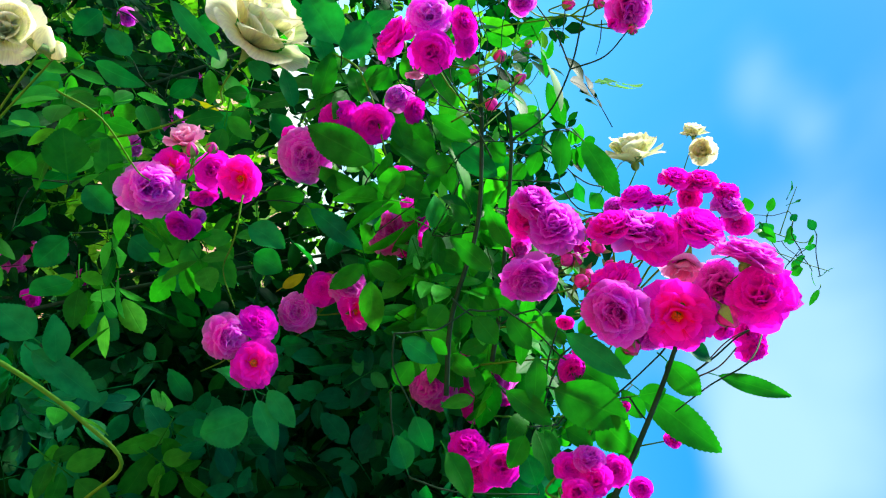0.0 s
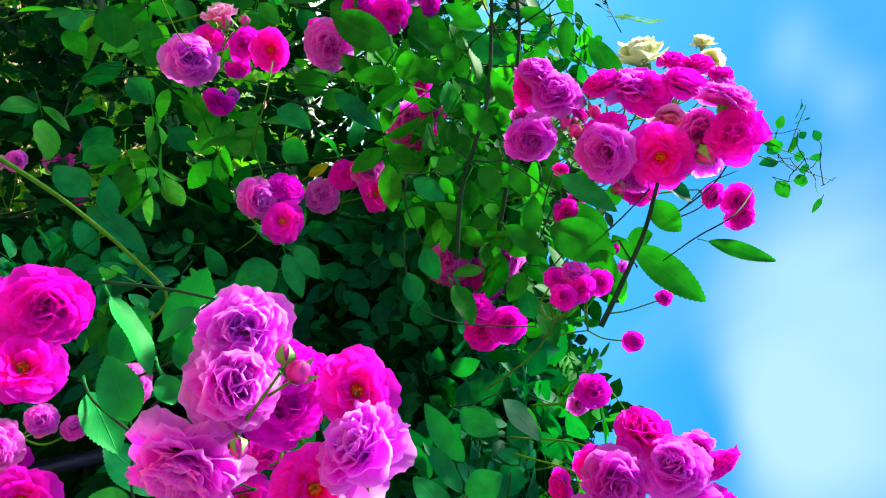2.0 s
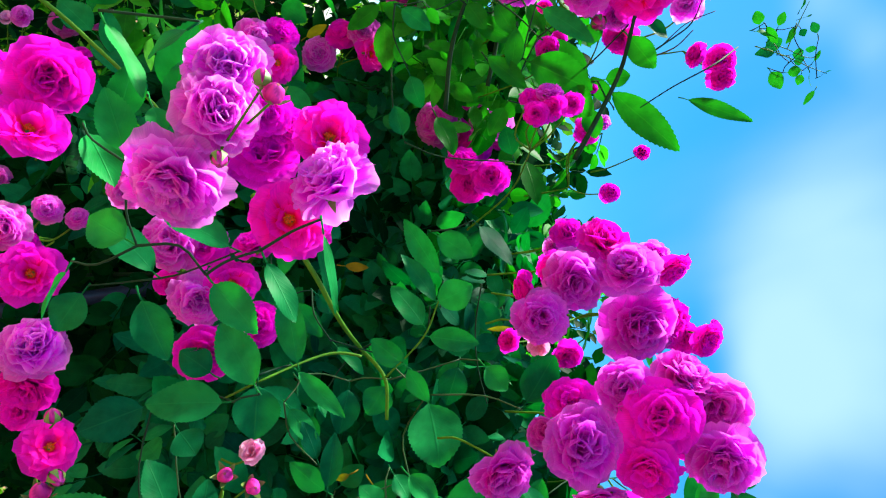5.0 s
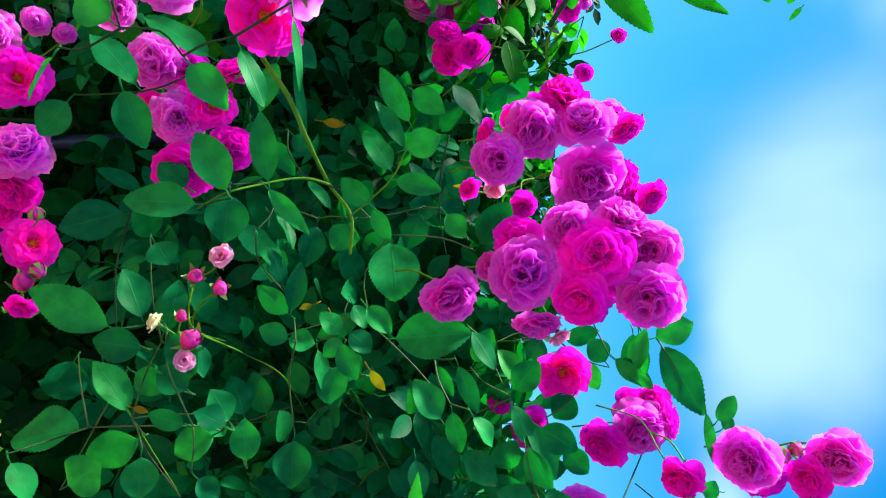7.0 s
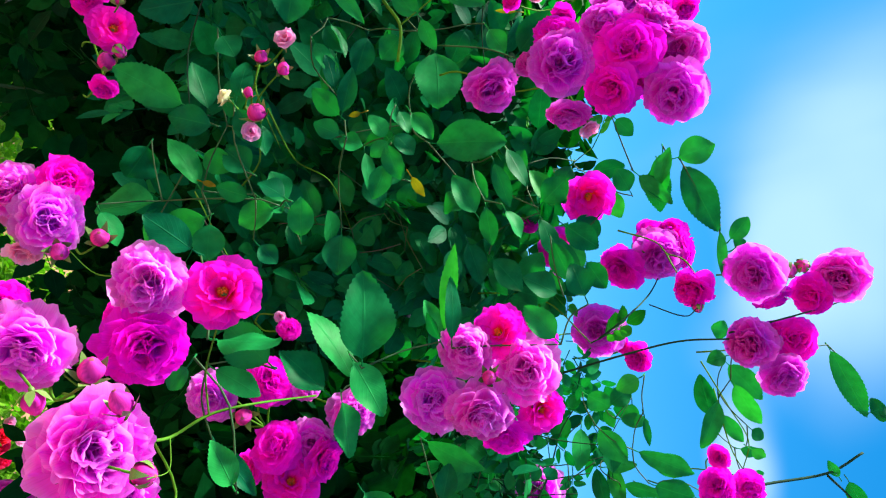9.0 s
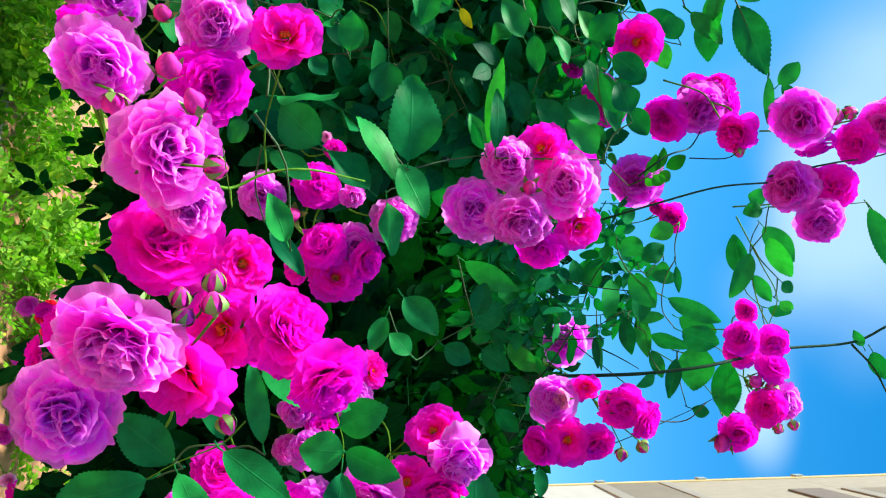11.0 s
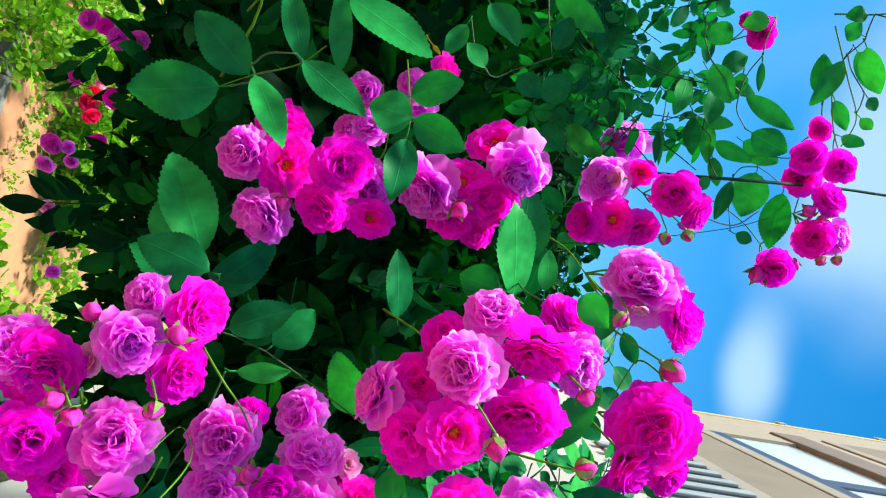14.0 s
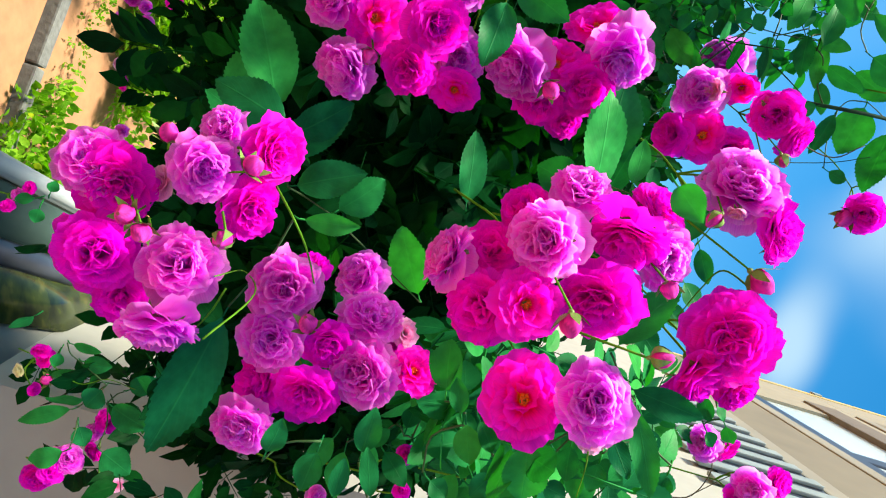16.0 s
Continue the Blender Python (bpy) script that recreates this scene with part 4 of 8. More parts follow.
spray('pink', [
    ('L', 1.275, -0.068, 1.673, 0.059, -110, 6),
    ('P', 1.304, -0.066, 1.634, 0.035, -91, -37),
    ('H', 1.262, -0.031, 1.718, 0.061, -146, 20),
    ('L', 1.276, -0.005, 1.66, 0.045, -154, 3),
    ('H', 1.31, -0.057, 1.707, 0.055, -117, 35),
    ('B', 1.259, -0.055, 1.636, 0.018, 167, -6),
    ('B', 1.252, -0.074, 1.715, 0.018, 172, 12),
    ('B', 1.296, -0.123, 1.634, 0.016, -98, 4),
    ('B', 1.304, -0.129, 1.65, 0.016, -90, 17),
    ('G', 1.301, -0.114, 1.708, 0.016, -78, 34)])
spray('pink', [
    ('L', 1.39, -0.057, 1.744, 0.072, -143, -4),
    ('L', 1.427, -0.087, 1.747, 0.058, -132, -13),
    ('H', 1.407, -0.006, 1.755, 0.045, -140, -1),
    ('B', 1.394, -0.086, 1.778, 0.018, 166, -11),
    ('H', 1.435, -0.067, 1.796, 0.056, -145, 22),
    ('H', 1.467, -0.106, 1.791, 0.061, -127, 18),
    ('L', 1.494, -0.14, 1.743, 0.055, -106, 1),
    ('H', 1.486, -0.095, 1.743, 0.065, -133, -21)])
spray('pink', [
    ('L', 1.422, 0.024, 1.802, 0.057, -152, -13),
    ('L', 1.422, -0.027, 1.828, 0.062, -140, 14),
    ('L', 1.45, -0.075, 1.834, 0.067, -152, 4),
    ('O', 1.452, -0.051, 1.883, 0.053, -144, 16),
    ('P', 1.434, -0.024, 1.862, 0.034, -148, 35),
    ('H', 1.458, -0.03, 1.853, 0.051, -126, 10)])
spray('pink', [
    ('L', 1.29, -0.065, 1.878, 0.056, -108, -50),
    ('L', 1.239, -0.076, 1.947, 0.065, -133, -4),
    ('H', 1.278, -0.055, 1.913, 0.051, -124, -15),
    ('H', 1.253, -0.022, 1.931, 0.047, -144, -23),
    ('H', 1.303, -0.101, 1.916, 0.063, -107, -21),
    ('O', 1.28, -0.108, 1.949, 0.052, -114, -3),
    ('B', 1.27, -0.126, 1.981, 0.019, -66, 16)])
spray('pink', [
    ('L', 1.225, -0.011, 1.97, 0.060, -143, -21),
    ('H', 1.241, -0.036, 2.015, 0.069, -115, -10),
    ('H', 1.241, 0.015, 2.044, 0.056, -155, 3),
    ('L', 1.258, -0.024, 2.054, 0.057, -130, 26),
    ('H', 1.278, -0.078, 2.005, 0.070, -115, 4),
    ('B', 1.26, -0.064, 2.057, 0.016, -89, 42)])
spray('pink', [
    ('O', 1.331, -0.154, 1.965, 0.068, -131, -13),
    ('L', 1.307, -0.16, 2.014, 0.061, -139, -10),
    ('P', 1.357, -0.149, 2.029, 0.031, -80, 11),
    ('G', 1.271, -0.132, 2.05, 0.016, -163, 55)])
spray('pink', [
    ('H', 1.318, -0.028, 2.144, 0.079, -145, -15),
    ('H', 1.36, -0.036, 2.133, 0.075, -99, -16),
    ('H', 1.372, -0.032, 2.172, 0.042, -94, 30)])
spray('pink', [
    ('H', 1.246, 0.054, 2.166, 0.061, -118, 24),
    ('L', 1.228, 0.081, 2.125, 0.079, -167, -33),
    ('B', 1.279, 0.015, 2.156, 0.023, -72, 44),
    ('P', 1.237, 0.048, 2.119, 0.023, -71, 1),
    ('G', 1.241, 0.032, 2.098, 0.015, -56, -20),
    ('L', 1.232, 0.091, 2.159, 0.037, -170, 37)])
spray('pink', [
    ('O', 1.361, 0.464, 2.193, 0.076, -132, -16),
    ('H', 1.381, 0.474, 2.151, 0.069, -100, -48),
    ('L', 1.319, 0.511, 2.174, 0.084, -151, -36),
    ('O', 1.297, 0.515, 2.227, 0.052, -126, -10),
    ('H', 1.373, 0.468, 2.239, 0.063, -91, 10),
    ('P', 1.304, 0.497, 2.187, 0.041, -129, -22)])
spray('pink', [
    ('H', 1.303, 0.469, 2.276, 0.068, -121, -30),
    ('H', 1.326, 0.463, 2.318, 0.059, -105, 39),
    ('G', 1.349, 0.432, 2.302, 0.021, -70, 12),
    ('G', 1.357, 0.426, 2.267, 0.019, -61, 6),
    ('B', 1.29, 0.479, 2.258, 0.019, 169, -26)])
spray('pink', [
    ('H', 1.484, 0.618, 2.562, 0.075, -104, -29),
    ('B', 1.497, 0.61, 2.533, 0.031, -66, -52),
    ('B', 1.471, 0.625, 2.596, 0.021, -96, 25)])
spray('pink', [
    ('H', 1.381, 0.56, 2.567, 0.069, -114, -21),
    ('L', 1.378, 0.572, 2.611, 0.064, -125, 14),
    ('H', 1.302, 0.626, 2.537, 0.060, -138, -32),
    ('H', 1.321, 0.599, 2.584, 0.061, -135, 2),
    ('B', 1.343, 0.585, 2.553, 0.025, -103, -54),
    ('G', 1.41, 0.539, 2.585, 0.017, -56, -2),
    ('G', 1.405, 0.542, 2.613, 0.017, -52, 19),
    ('G', 1.354, 0.577, 2.58, 0.025, -131, -39)])
spray('far', [
    ('L', 1.709, 0.202, 2.329, 0.052, -143, -43),
    ('H', 1.718, 0.207, 2.369, 0.046, -126, 17)])
spray('far', [
    ('L', 1.704, 0.141, 2.391, 0.061, -145, -15),
    ('H', 1.707, 0.165, 2.437, 0.051, -149, 5),
    ('H', 1.734, 0.143, 2.381, 0.033, -129, -15)])
spray('far', [
    ('H', 1.914, 0.166, 1.295, 0.029, -132, 36),
    ('H', 1.93, 0.166, 1.301, 0.033, -133, 26),
    ('C', 1.954, 0.147, 1.266, 0.022, -122, -44),
    ('H', 1.964, 0.127, 1.303, 0.022, -131, 29),
    ('B', 1.947, 0.14, 1.317, 0.018, -164, 29)])
spray('far', [
    ('H', 2.02, 0.018, 1.371, 0.051, -124, 3),
    ('H', 1.996, 0.024, 1.395, 0.044, -159, 6),
    ('L', 1.996, 0.049, 1.406, 0.050, -173, 30)])
spray('far', [
    ('L', 2.04, 0.13, 1.395, 0.035, -172, -9),
    ('H', 2.029, 0.151, 1.409, 0.043, -155, 32),
    ('H', 2.065, 0.11, 1.405, 0.038, -77, 16),
    ('P', 2.1, 0.082, 1.458, 0.029, -160, 18)])
spray('far', [
    ('H', 1.837, 0.896, 1.032, 0.059, -91, -54),
    ('P', 1.818, 0.924, 1.015, 0.043, -126, 26),
    ('L', 1.759, 1.022, 0.966, 0.050, -88, -53),
    ('L', 1.745, 1.097, 0.986, 0.037, -112, 22),
    ('L', 1.771, 1.077, 1.002, 0.037, -105, 30),
    ('H', 1.721, 1.116, 1.054, 0.043, -103, 31),
    ('L', 1.942, 0.838, 1.055, 0.033, -112, 39),
    ('H', 1.701, 1.004, 1.215, 0.032, -131, 24)])
spray('far', [
    ('L', 1.667, -0.084, 1.818, 0.026, -137, 22)])
spray('far', [
    ('H', 1.64, -0.063, 1.908, 0.023, -149, 12),
    ('H', 1.625, -0.025, 1.903, 0.024, -156, 2)])
spray('far', [
    ('H', 1.651, -0.008, 2.018, 0.014, -146, 3),
    ('P', 1.642, -0.001, 1.997, 0.015, -156, -18)])
spray('pink', [
    ('L', 1.207, 0.177, 1.693, 0.059, -122, -22),
    ('L', 1.255, 0.132, 1.727, 0.065, -93, -2),
    ('O', 1.211, 0.173, 1.743, 0.067, -102, 24),
    ('H', 1.185, 0.227, 1.725, 0.063, -144, -2),
    ('H', 1.198, 0.167, 1.805, 0.066, -102, -6),
    ('H', 1.244, 0.149, 1.788, 0.059, -96, 11),
    ('B', 1.236, 0.132, 1.75, 0.018, -66, 4)])
spray('pink', [
    ('L', 1.253, 0.23, 1.828, 0.063, -119, 15),
    ('O', 1.278, 0.201, 1.836, 0.055, -91, 9),
    ('L', 1.181, 0.254, 1.82, 0.053, -123, -1),
    ('L', 1.159, 0.293, 1.804, 0.044, -99, 0),
    ('L', 1.146, 0.312, 1.861, 0.043, -138, 15),
    ('H', 1.18, 0.29, 1.835, 0.040, -130, 14),
    ('L', 1.203, 0.277, 1.792, 0.034, -129, 7)])
spray('pink', [
    ('L', 1.246, 0.236, 1.894, 0.083, -101, -15),
    ('O', 1.23, 0.245, 1.936, 0.063, -122, 3),
    ('H', 1.248, 0.244, 1.973, 0.070, -106, 2),
    ('L', 1.208, 0.258, 2.001, 0.079, -120, 24),
    ('O', 1.192, 0.294, 1.968, 0.067, -136, -10),
    ('H', 1.28, 0.236, 1.932, 0.066, -76, 1),
    ('B', 1.244, 0.2, 1.936, 0.019, -83, 4),
    ('H', 1.298, 0.247, 1.967, 0.042, -105, 12)])
spray('pink', [
    ('L', 0.925, -0.012, 1.705, 0.074, -95, 5),
    ('L', 0.867, -0.019, 1.752, 0.078, -102, 8),
    ('H', 0.899, 0.049, 1.689, 0.049, -101, -22),
    ('H', 0.919, 0.051, 1.66, 0.029, -125, -52)])
spray('pink', [
    ('O', 0.921, 0.017, 1.768, 0.081, -101, 10),
    ('O', 0.899, 0.05, 1.794, 0.068, -111, 23),
    ('G', 0.86, 0.002, 1.789, 0.013, -167, 8),
    ('G', 0.852, 0.005, 1.808, 0.016, 179, 10),
    ('H', 0.926, 0.069, 1.794, 0.039, -90, 12)])
spray('pink', [
    ('H', 0.904, 0.059, 1.845, 0.068, -120, 35),
    ('H', 0.939, 0.038, 1.875, 0.059, -79, 31),
    ('H', 0.953, 0.09, 1.841, 0.042, -75, 17),
    ('H', 0.948, 0.107, 1.808, 0.038, -123, 3),
    ('G', 0.968, 0.029, 1.798, 0.014, -52, 7)])
spray('pink', [
    ('H', 0.852, 0.104, 1.751, 0.084, -150, 9),
    ('O', 0.866, 0.094, 1.808, 0.046, -130, 33),
    ('G', 0.857, 0.043, 1.799, 0.016, -170, 20),
    ('G', 0.862, 0.031, 1.778, 0.014, -171, -2)])
spray('mid', [
    ('O', 1.132, 0.336, 1.897, 0.044, -151, 18),
    ('L', 1.176, 0.339, 1.871, 0.051, -139, 7)])
spray('pink', [
    ('L', 0.694, 0.379, 1.638, 0.070, -99, 27),
    ('L', 0.675, 0.423, 1.588, 0.071, -127, -1),
    ('H', 0.666, 0.42, 1.644, 0.053, -128, 36),
    ('P', 0.724, 0.372, 1.612, 0.042, -59, 3),
    ('B', 0.709, 0.358, 1.692, 0.019, -146, 32),
    ('B', 0.722, 0.358, 1.652, 0.017, -53, 11)])
spray('pink', [
    ('L', 0.724, 0.139, 1.709, 0.067, -109, 13),
    ('L', 0.772, 0.084, 1.767, 0.075, -116, 26),
    ('P', 0.787, 0.126, 1.72, 0.045, -137, -2),
    ('L', 0.818, 0.099, 1.772, 0.052, -80, 27),
    ('B', 0.714, 0.082, 1.776, 0.017, -166, 19),
    ('B', 0.742, 0.098, 1.73, 0.017, -51, -9),
    ('B', 0.739, 0.082, 1.791, 0.016, -160, 23),
    ('G', 0.776, 0.057, 1.806, 0.016, -105, 51),
    ('H', 0.701, 0.171, 1.687, 0.033, -116, 16)])
spray('pink', [
    ('L', 0.699, 0.194, 1.784, 0.061, -117, 5),
    ('O', 0.704, 0.186, 1.839, 0.062, -110, 27),
    ('H', 0.745, 0.179, 1.778, 0.068, -90, 9),
    ('H', 0.735, 0.218, 1.746, 0.028, -117, -37)])
spray('mid', [
    ('L', 0.932, 0.42, 1.762, 0.063, -121, 1),
    ('H', 0.919, 0.427, 1.831, 0.061, -129, 19),
    ('H', 0.981, 0.384, 1.837, 0.066, -125, -11),
    ('O', 1.012, 0.361, 1.853, 0.065, -137, 10),
    ('L', 0.993, 0.397, 1.874, 0.061, -111, -13),
    ('L', 0.961, 0.413, 1.926, 0.058, -119, 30),
    ('B', 0.948, 0.4, 1.8, 0.020, -105, 3),
    ('H', 1.003, 0.381, 1.891, 0.053, -128, 17),
    ('L', 0.934, 0.428, 1.874, 0.034, -119, 4),
    ('H', 1.018, 0.397, 1.799, 0.040, -113, -35)])
spray('mid', [
    ('H', 0.912, 0.558, 1.842, 0.031, -114, 17),
    ('P', 0.896, 0.565, 1.83, 0.019, -110, 12)])
spray('pink', [
    ('L', 0.94, 0.394, 2.024, 0.079, -116, -23),
    ('L', 0.885, 0.408, 2.064, 0.066, -135, -11),
    ('O', 0.867, 0.421, 2.103, 0.069, -138, -2),
    ('L', 0.908, 0.392, 2.133, 0.081, -118, 6),
    ('L', 0.944, 0.365, 2.074, 0.073, -97, -9),
    ('O', 0.959, 0.383, 2.153, 0.057, -97, 28),
    ('H', 0.988, 0.379, 2.104, 0.060, -72, -4),
    ('B', 0.906, 0.377, 2.086, 0.018, -115, -7),
    ('H', 0.9, 0.456, 2.162, 0.058, -116, 3)])
spray('far', [
    ('V', 0.996, 0.662, 2.318, 0.084, -108, -21),
    ('L', 1.012, 0.719, 2.23, 0.057, -137, -33)])
spray('far', [
    ('H', 1.107, 0.767, 2.432, 0.060, -127, -28),
    ('H', 1.094, 0.795, 2.411, 0.031, -116, -2)])
spray('far', [
    ('O', 0.785, 0.702, 2.302, 0.080, -106, -23),
    ('H', 0.866, 0.701, 2.253, 0.063, -84, 3),
    ('H', 0.895, 0.699, 2.272, 0.055, -70, 4),
    ('H', 0.827, 0.719, 2.21, 0.032, -125, -10)])
spray('far', [
    ('H', 0.907, 0.704, 2.364, 0.076, -106, -47),
    ('V', 0.888, 0.703, 2.425, 0.085, -110, -17),
    ('H', 0.885, 0.709, 2.476, 0.063, -115, 19),
    ('H', 0.862, 0.731, 2.449, 0.066, -148, -17),
    ('H', 0.869, 0.742, 2.425, 0.057, -106, -25)])
spray('far', [
    ('V', 0.865, 0.547, 2.501, 0.085, -109, -44),
    ('H', 0.908, 0.549, 2.538, 0.051, -86, -18),
    ('H', 0.899, 0.537, 2.586, 0.062, -93, -33),
    ('V', 0.871, 0.532, 2.621, 0.079, -112, -17),
    ('G', 0.862, 0.543, 2.549, 0.024, -129, -25),
    ('G', 0.855, 0.543, 2.569, 0.019, -113, -29)])
spray('far', [
    ('V', 0.952, 0.503, 2.483, 0.078, -120, -43),
    ('H', 0.953, 0.505, 2.551, 0.061, -143, -1),
    ('V', 0.998, 0.482, 2.528, 0.068, -84, -24),
    ('H', 0.944, 0.522, 2.527, 0.032, -123, -24)])
spray('far', [
    ('H', 0.891, 0.568, 2.423, 0.063, -94, -20),
    ('G', 0.918, 0.558, 2.427, 0.016, -42, -1)])
spray('far', [
    ('H', 1.199, 0.582, 2.505, 0.039, -118, -20),
    ('H', 1.242, 0.567, 2.499, 0.059, -132, -44),
    ('H', 1.251, 0.568, 2.556, 0.059, -113, -1)])
spray('far', [
    ('L', 1.326, 0.704, 2.241, 0.097, -144, -25)])
spray('pink', [
    ('V', 0.412, 0.543, 2.275, 0.068, -93, -15),
    ('V', 0.421, 0.56, 2.221, 0.069, -95, -28),
    ('V', 0.45, 0.54, 2.173, 0.061, -85, -30),
    ('H', 0.386, 0.582, 2.266, 0.056, -134, -14),
    ('H', 0.425, 0.553, 2.328, 0.044, -91, 28),
    ('H', 0.425, 0.587, 2.172, 0.042, -108, -55),
    ('V', 0.409, 0.569, 2.313, 0.039, -77, -16),
    ('H', 0.411, 0.585, 2.209, 0.039, -95, -24)])
spray('pink', [
    ('V', 0.481, 0.564, 2.29, 0.085, -111, -20),
    ('H', 0.487, 0.577, 2.331, 0.054, -96, 19),
    ('H', 0.506, 0.547, 2.36, 0.045, -82, 26),
    ('H', 0.509, 0.58, 2.347, 0.041, -107, -20),
    ('P', 0.484, 0.56, 2.174, 0.031, -56, -12),
    ('H', 0.515, 0.608, 2.22, 0.035, -63, -15),
    ('H', 0.493, 0.633, 2.159, 0.028, -102, -47)])
spray('pink', [
    ('V', 0.52, 0.49, 2.237, 0.061, -135, -20),
    ('H', 0.545, 0.46, 2.26, 0.071, -104, -15),
    ('V', 0.517, 0.482, 2.295, 0.061, -133, 1),
    ('V', 0.549, 0.47, 2.321, 0.061, -108, 18),
    ('V', 0.56, 0.469, 2.183, 0.076, -107, -26),
    ('H', 0.529, 0.507, 2.185, 0.055, -138, -27),
    ('H', 0.59, 0.453, 2.239, 0.065, -90, -20),
    ('V', 0.596, 0.45, 2.314, 0.074, -88, -7),
    ('V', 0.59, 0.504, 2.11, 0.061, -74, -28),
    ('V', 0.622, 0.473, 2.196, 0.052, -60, -21),
    ('H', 0.565, 0.502, 2.228, 0.050, -113, -21),
    ('H', 0.58, 0.488, 2.297, 0.056, -104, -27),
    ('V', 0.564, 0.523, 2.159, 0.038, -123, -40),
    ('P', 0.637, 0.476, 2.222, 0.031, -48, 5)])
spray('mid', [
    ('L', 0.326, 0.642, 1.803, 0.069, -88, -6),
    ('L', 0.39, 0.624, 1.826, 0.062, -81, -2),
    ('H', 0.334, 0.656, 1.836, 0.055, -93, 4),
    ('O', 0.377, 0.621, 1.865, 0.056, -107, 19),
    ('H', 0.338, 0.637, 1.89, 0.050, -106, 30),
    ('H', 0.45, 0.62, 1.826, 0.071, -66, -4),
    ('H', 0.426, 0.628, 1.88, 0.059, -69, 29),
    ('H', 0.37, 0.655, 1.791, 0.030, -82, 14)])
spray('mid', [
    ('L', 0.414, 0.637, 1.651, 0.072, -104, 16),
    ('H', 0.459, 0.64, 1.635, 0.057, -77, -6),
    ('O', 0.517, 0.612, 1.658, 0.057, -109, 30),
    ('G', 0.484, 0.608, 1.668, 0.017, -168, 23),
    ('B', 0.558, 0.594, 1.647, 0.021, -127, -3),
    ('G', 0.545, 0.594, 1.665, 0.016, -82, 32),
    ('H', 0.59, 0.609, 1.634, 0.033, -53, -7),
    ('H', 0.485, 0.647, 1.618, 0.039, -101, 13)])
spray('pink', [
    ('P', 0.533, 0.533, 1.87, 0.031, -145, -8),
    ('B', 0.551, 0.534, 1.841, 0.016, -126, -13),
    ('B', 0.565, 0.527, 1.866, 0.016, -98, 24),
    ('C', 0.598, 0.529, 1.797, 0.022, -138, -50),
    ('B', 0.592, 0.527, 1.823, 0.013, -153, 0),
    ('B', 0.612, 0.51, 1.833, 0.022, -158, 10),
    ('P', 0.633, 0.506, 1.825, 0.026, -70, 1)])
spray('pink', [
    ('L', 0.189, 0.384, 1.923, 0.057, -118, 11),
    ('L', 0.222, 0.372, 1.912, 0.067, -104, 4),
    ('L', 0.268, 0.374, 1.872, 0.074, -80, -10),
    ('H', 0.224, 0.408, 1.943, 0.037, -104, 13),
    ('H', 0.253, 0.417, 1.934, 0.055, -95, -1),
    ('B', 0.217, 0.346, 1.954, 0.016, -145, 26),
    ('G', 0.206, 0.348, 1.947, 0.013, -157, 10),
    ('G', 0.256, 0.349, 1.911, 0.012, -41, -8)])
spray('pink', [
    ('O', 0.246, 0.397, 1.987, 0.058, -137, 12),
    ('L', 0.28, 0.374, 1.982, 0.065, -100, 17),
    ('O', 0.306, 0.387, 1.949, 0.061, -83, -5),
    ('H', 0.235, 0.422, 1.957, 0.043, -121, 12)])
spray('pink', [
    ('O', 0.2, 0.527, 1.73, 0.068, -83, 15),
    ('H', 0.158, 0.548, 1.748, 0.067, -109, 36),
    ('L', 0.167, 0.552, 1.711, 0.047, -89, 4),
    ('H', 0.139, 0.567, 1.699, 0.030, -114, -11)])
spray('mid', [
    ('O', 0.337, 0.633, 1.663, 0.062, -94, 17),
    ('L', 0.286, 0.662, 1.635, 0.052, -103, 19),
    ('L', 0.273, 0.688, 1.672, 0.032, -94, 30),
    ('L', 0.288, 0.693, 1.7, 0.028, -105, 30),
    ('L', 0.261, 0.708, 1.754, 0.050, -95, 4),
    ('H', 0.308, 0.689, 1.645, 0.024, -92, 16)])
spray('pink', [
    ('L', -0.134, 0.917, 1.85, 0.075, -77, 3),
    ('P', -0.192, 0.937, 1.898, 0.063, -140, 6),
    ('O', -0.164, 0.932, 1.876, 0.052, -112, 12),
    ('H', -0.15, 0.932, 1.923, 0.047, -94, 1),
    ('O', -0.127, 0.894, 1.955, 0.060, -76, 7),
    ('G', -0.169, 0.894, 1.907, 0.016, -138, 12),
    ('G', -0.169, 0.889, 1.931, 0.015, -149, 17),
    ('H', -0.116, 0.935, 1.908, 0.033, -31, -16)])
spray('pink', [
    ('H', -0.093, 1.023, 1.863, 0.048, -61, -23),
    ('L', -0.102, 1.029, 1.887, 0.024, -81, 26)])
spray('pink', [
    ('L', 0.065, 0.958, 1.903, 0.065, -102, -5),
    ('H', 0.053, 0.97, 1.944, 0.054, -119, 18),
    ('O', 0.101, 0.942, 1.932, 0.059, -84, 8)])
spray('pink', [
    ('L', 0.059, 1.163, 1.995, 0.060, -98, -24),
    ('H', 0.029, 1.163, 2.043, 0.061, -122, -2),
    ('L', 0.034, 1.144, 2.082, 0.060, -118, 12),
    ('O', 0.075, 1.133, 2.087, 0.059, -81, -1)])
spray('pink', [
    ('H', -0.221, 1.045, 2.103, 0.055, -106, -14),
    ('H', -0.198, 1.035, 2.15, 0.063, -67, 1),
    ('L', -0.244, 1.075, 2.203, 0.051, -102, -6),
    ('H', -0.219, 1.07, 2.224, 0.038, -100, 18),
    ('H', -0.217, 1.056, 2.147, 0.043, -78, 5)])
spray('mid', [
    ('L', -0.174, 1.074, 2.047, 0.078, -78, -28),
    ('H', -0.202, 1.097, 2.035, 0.043, -95, -9)])
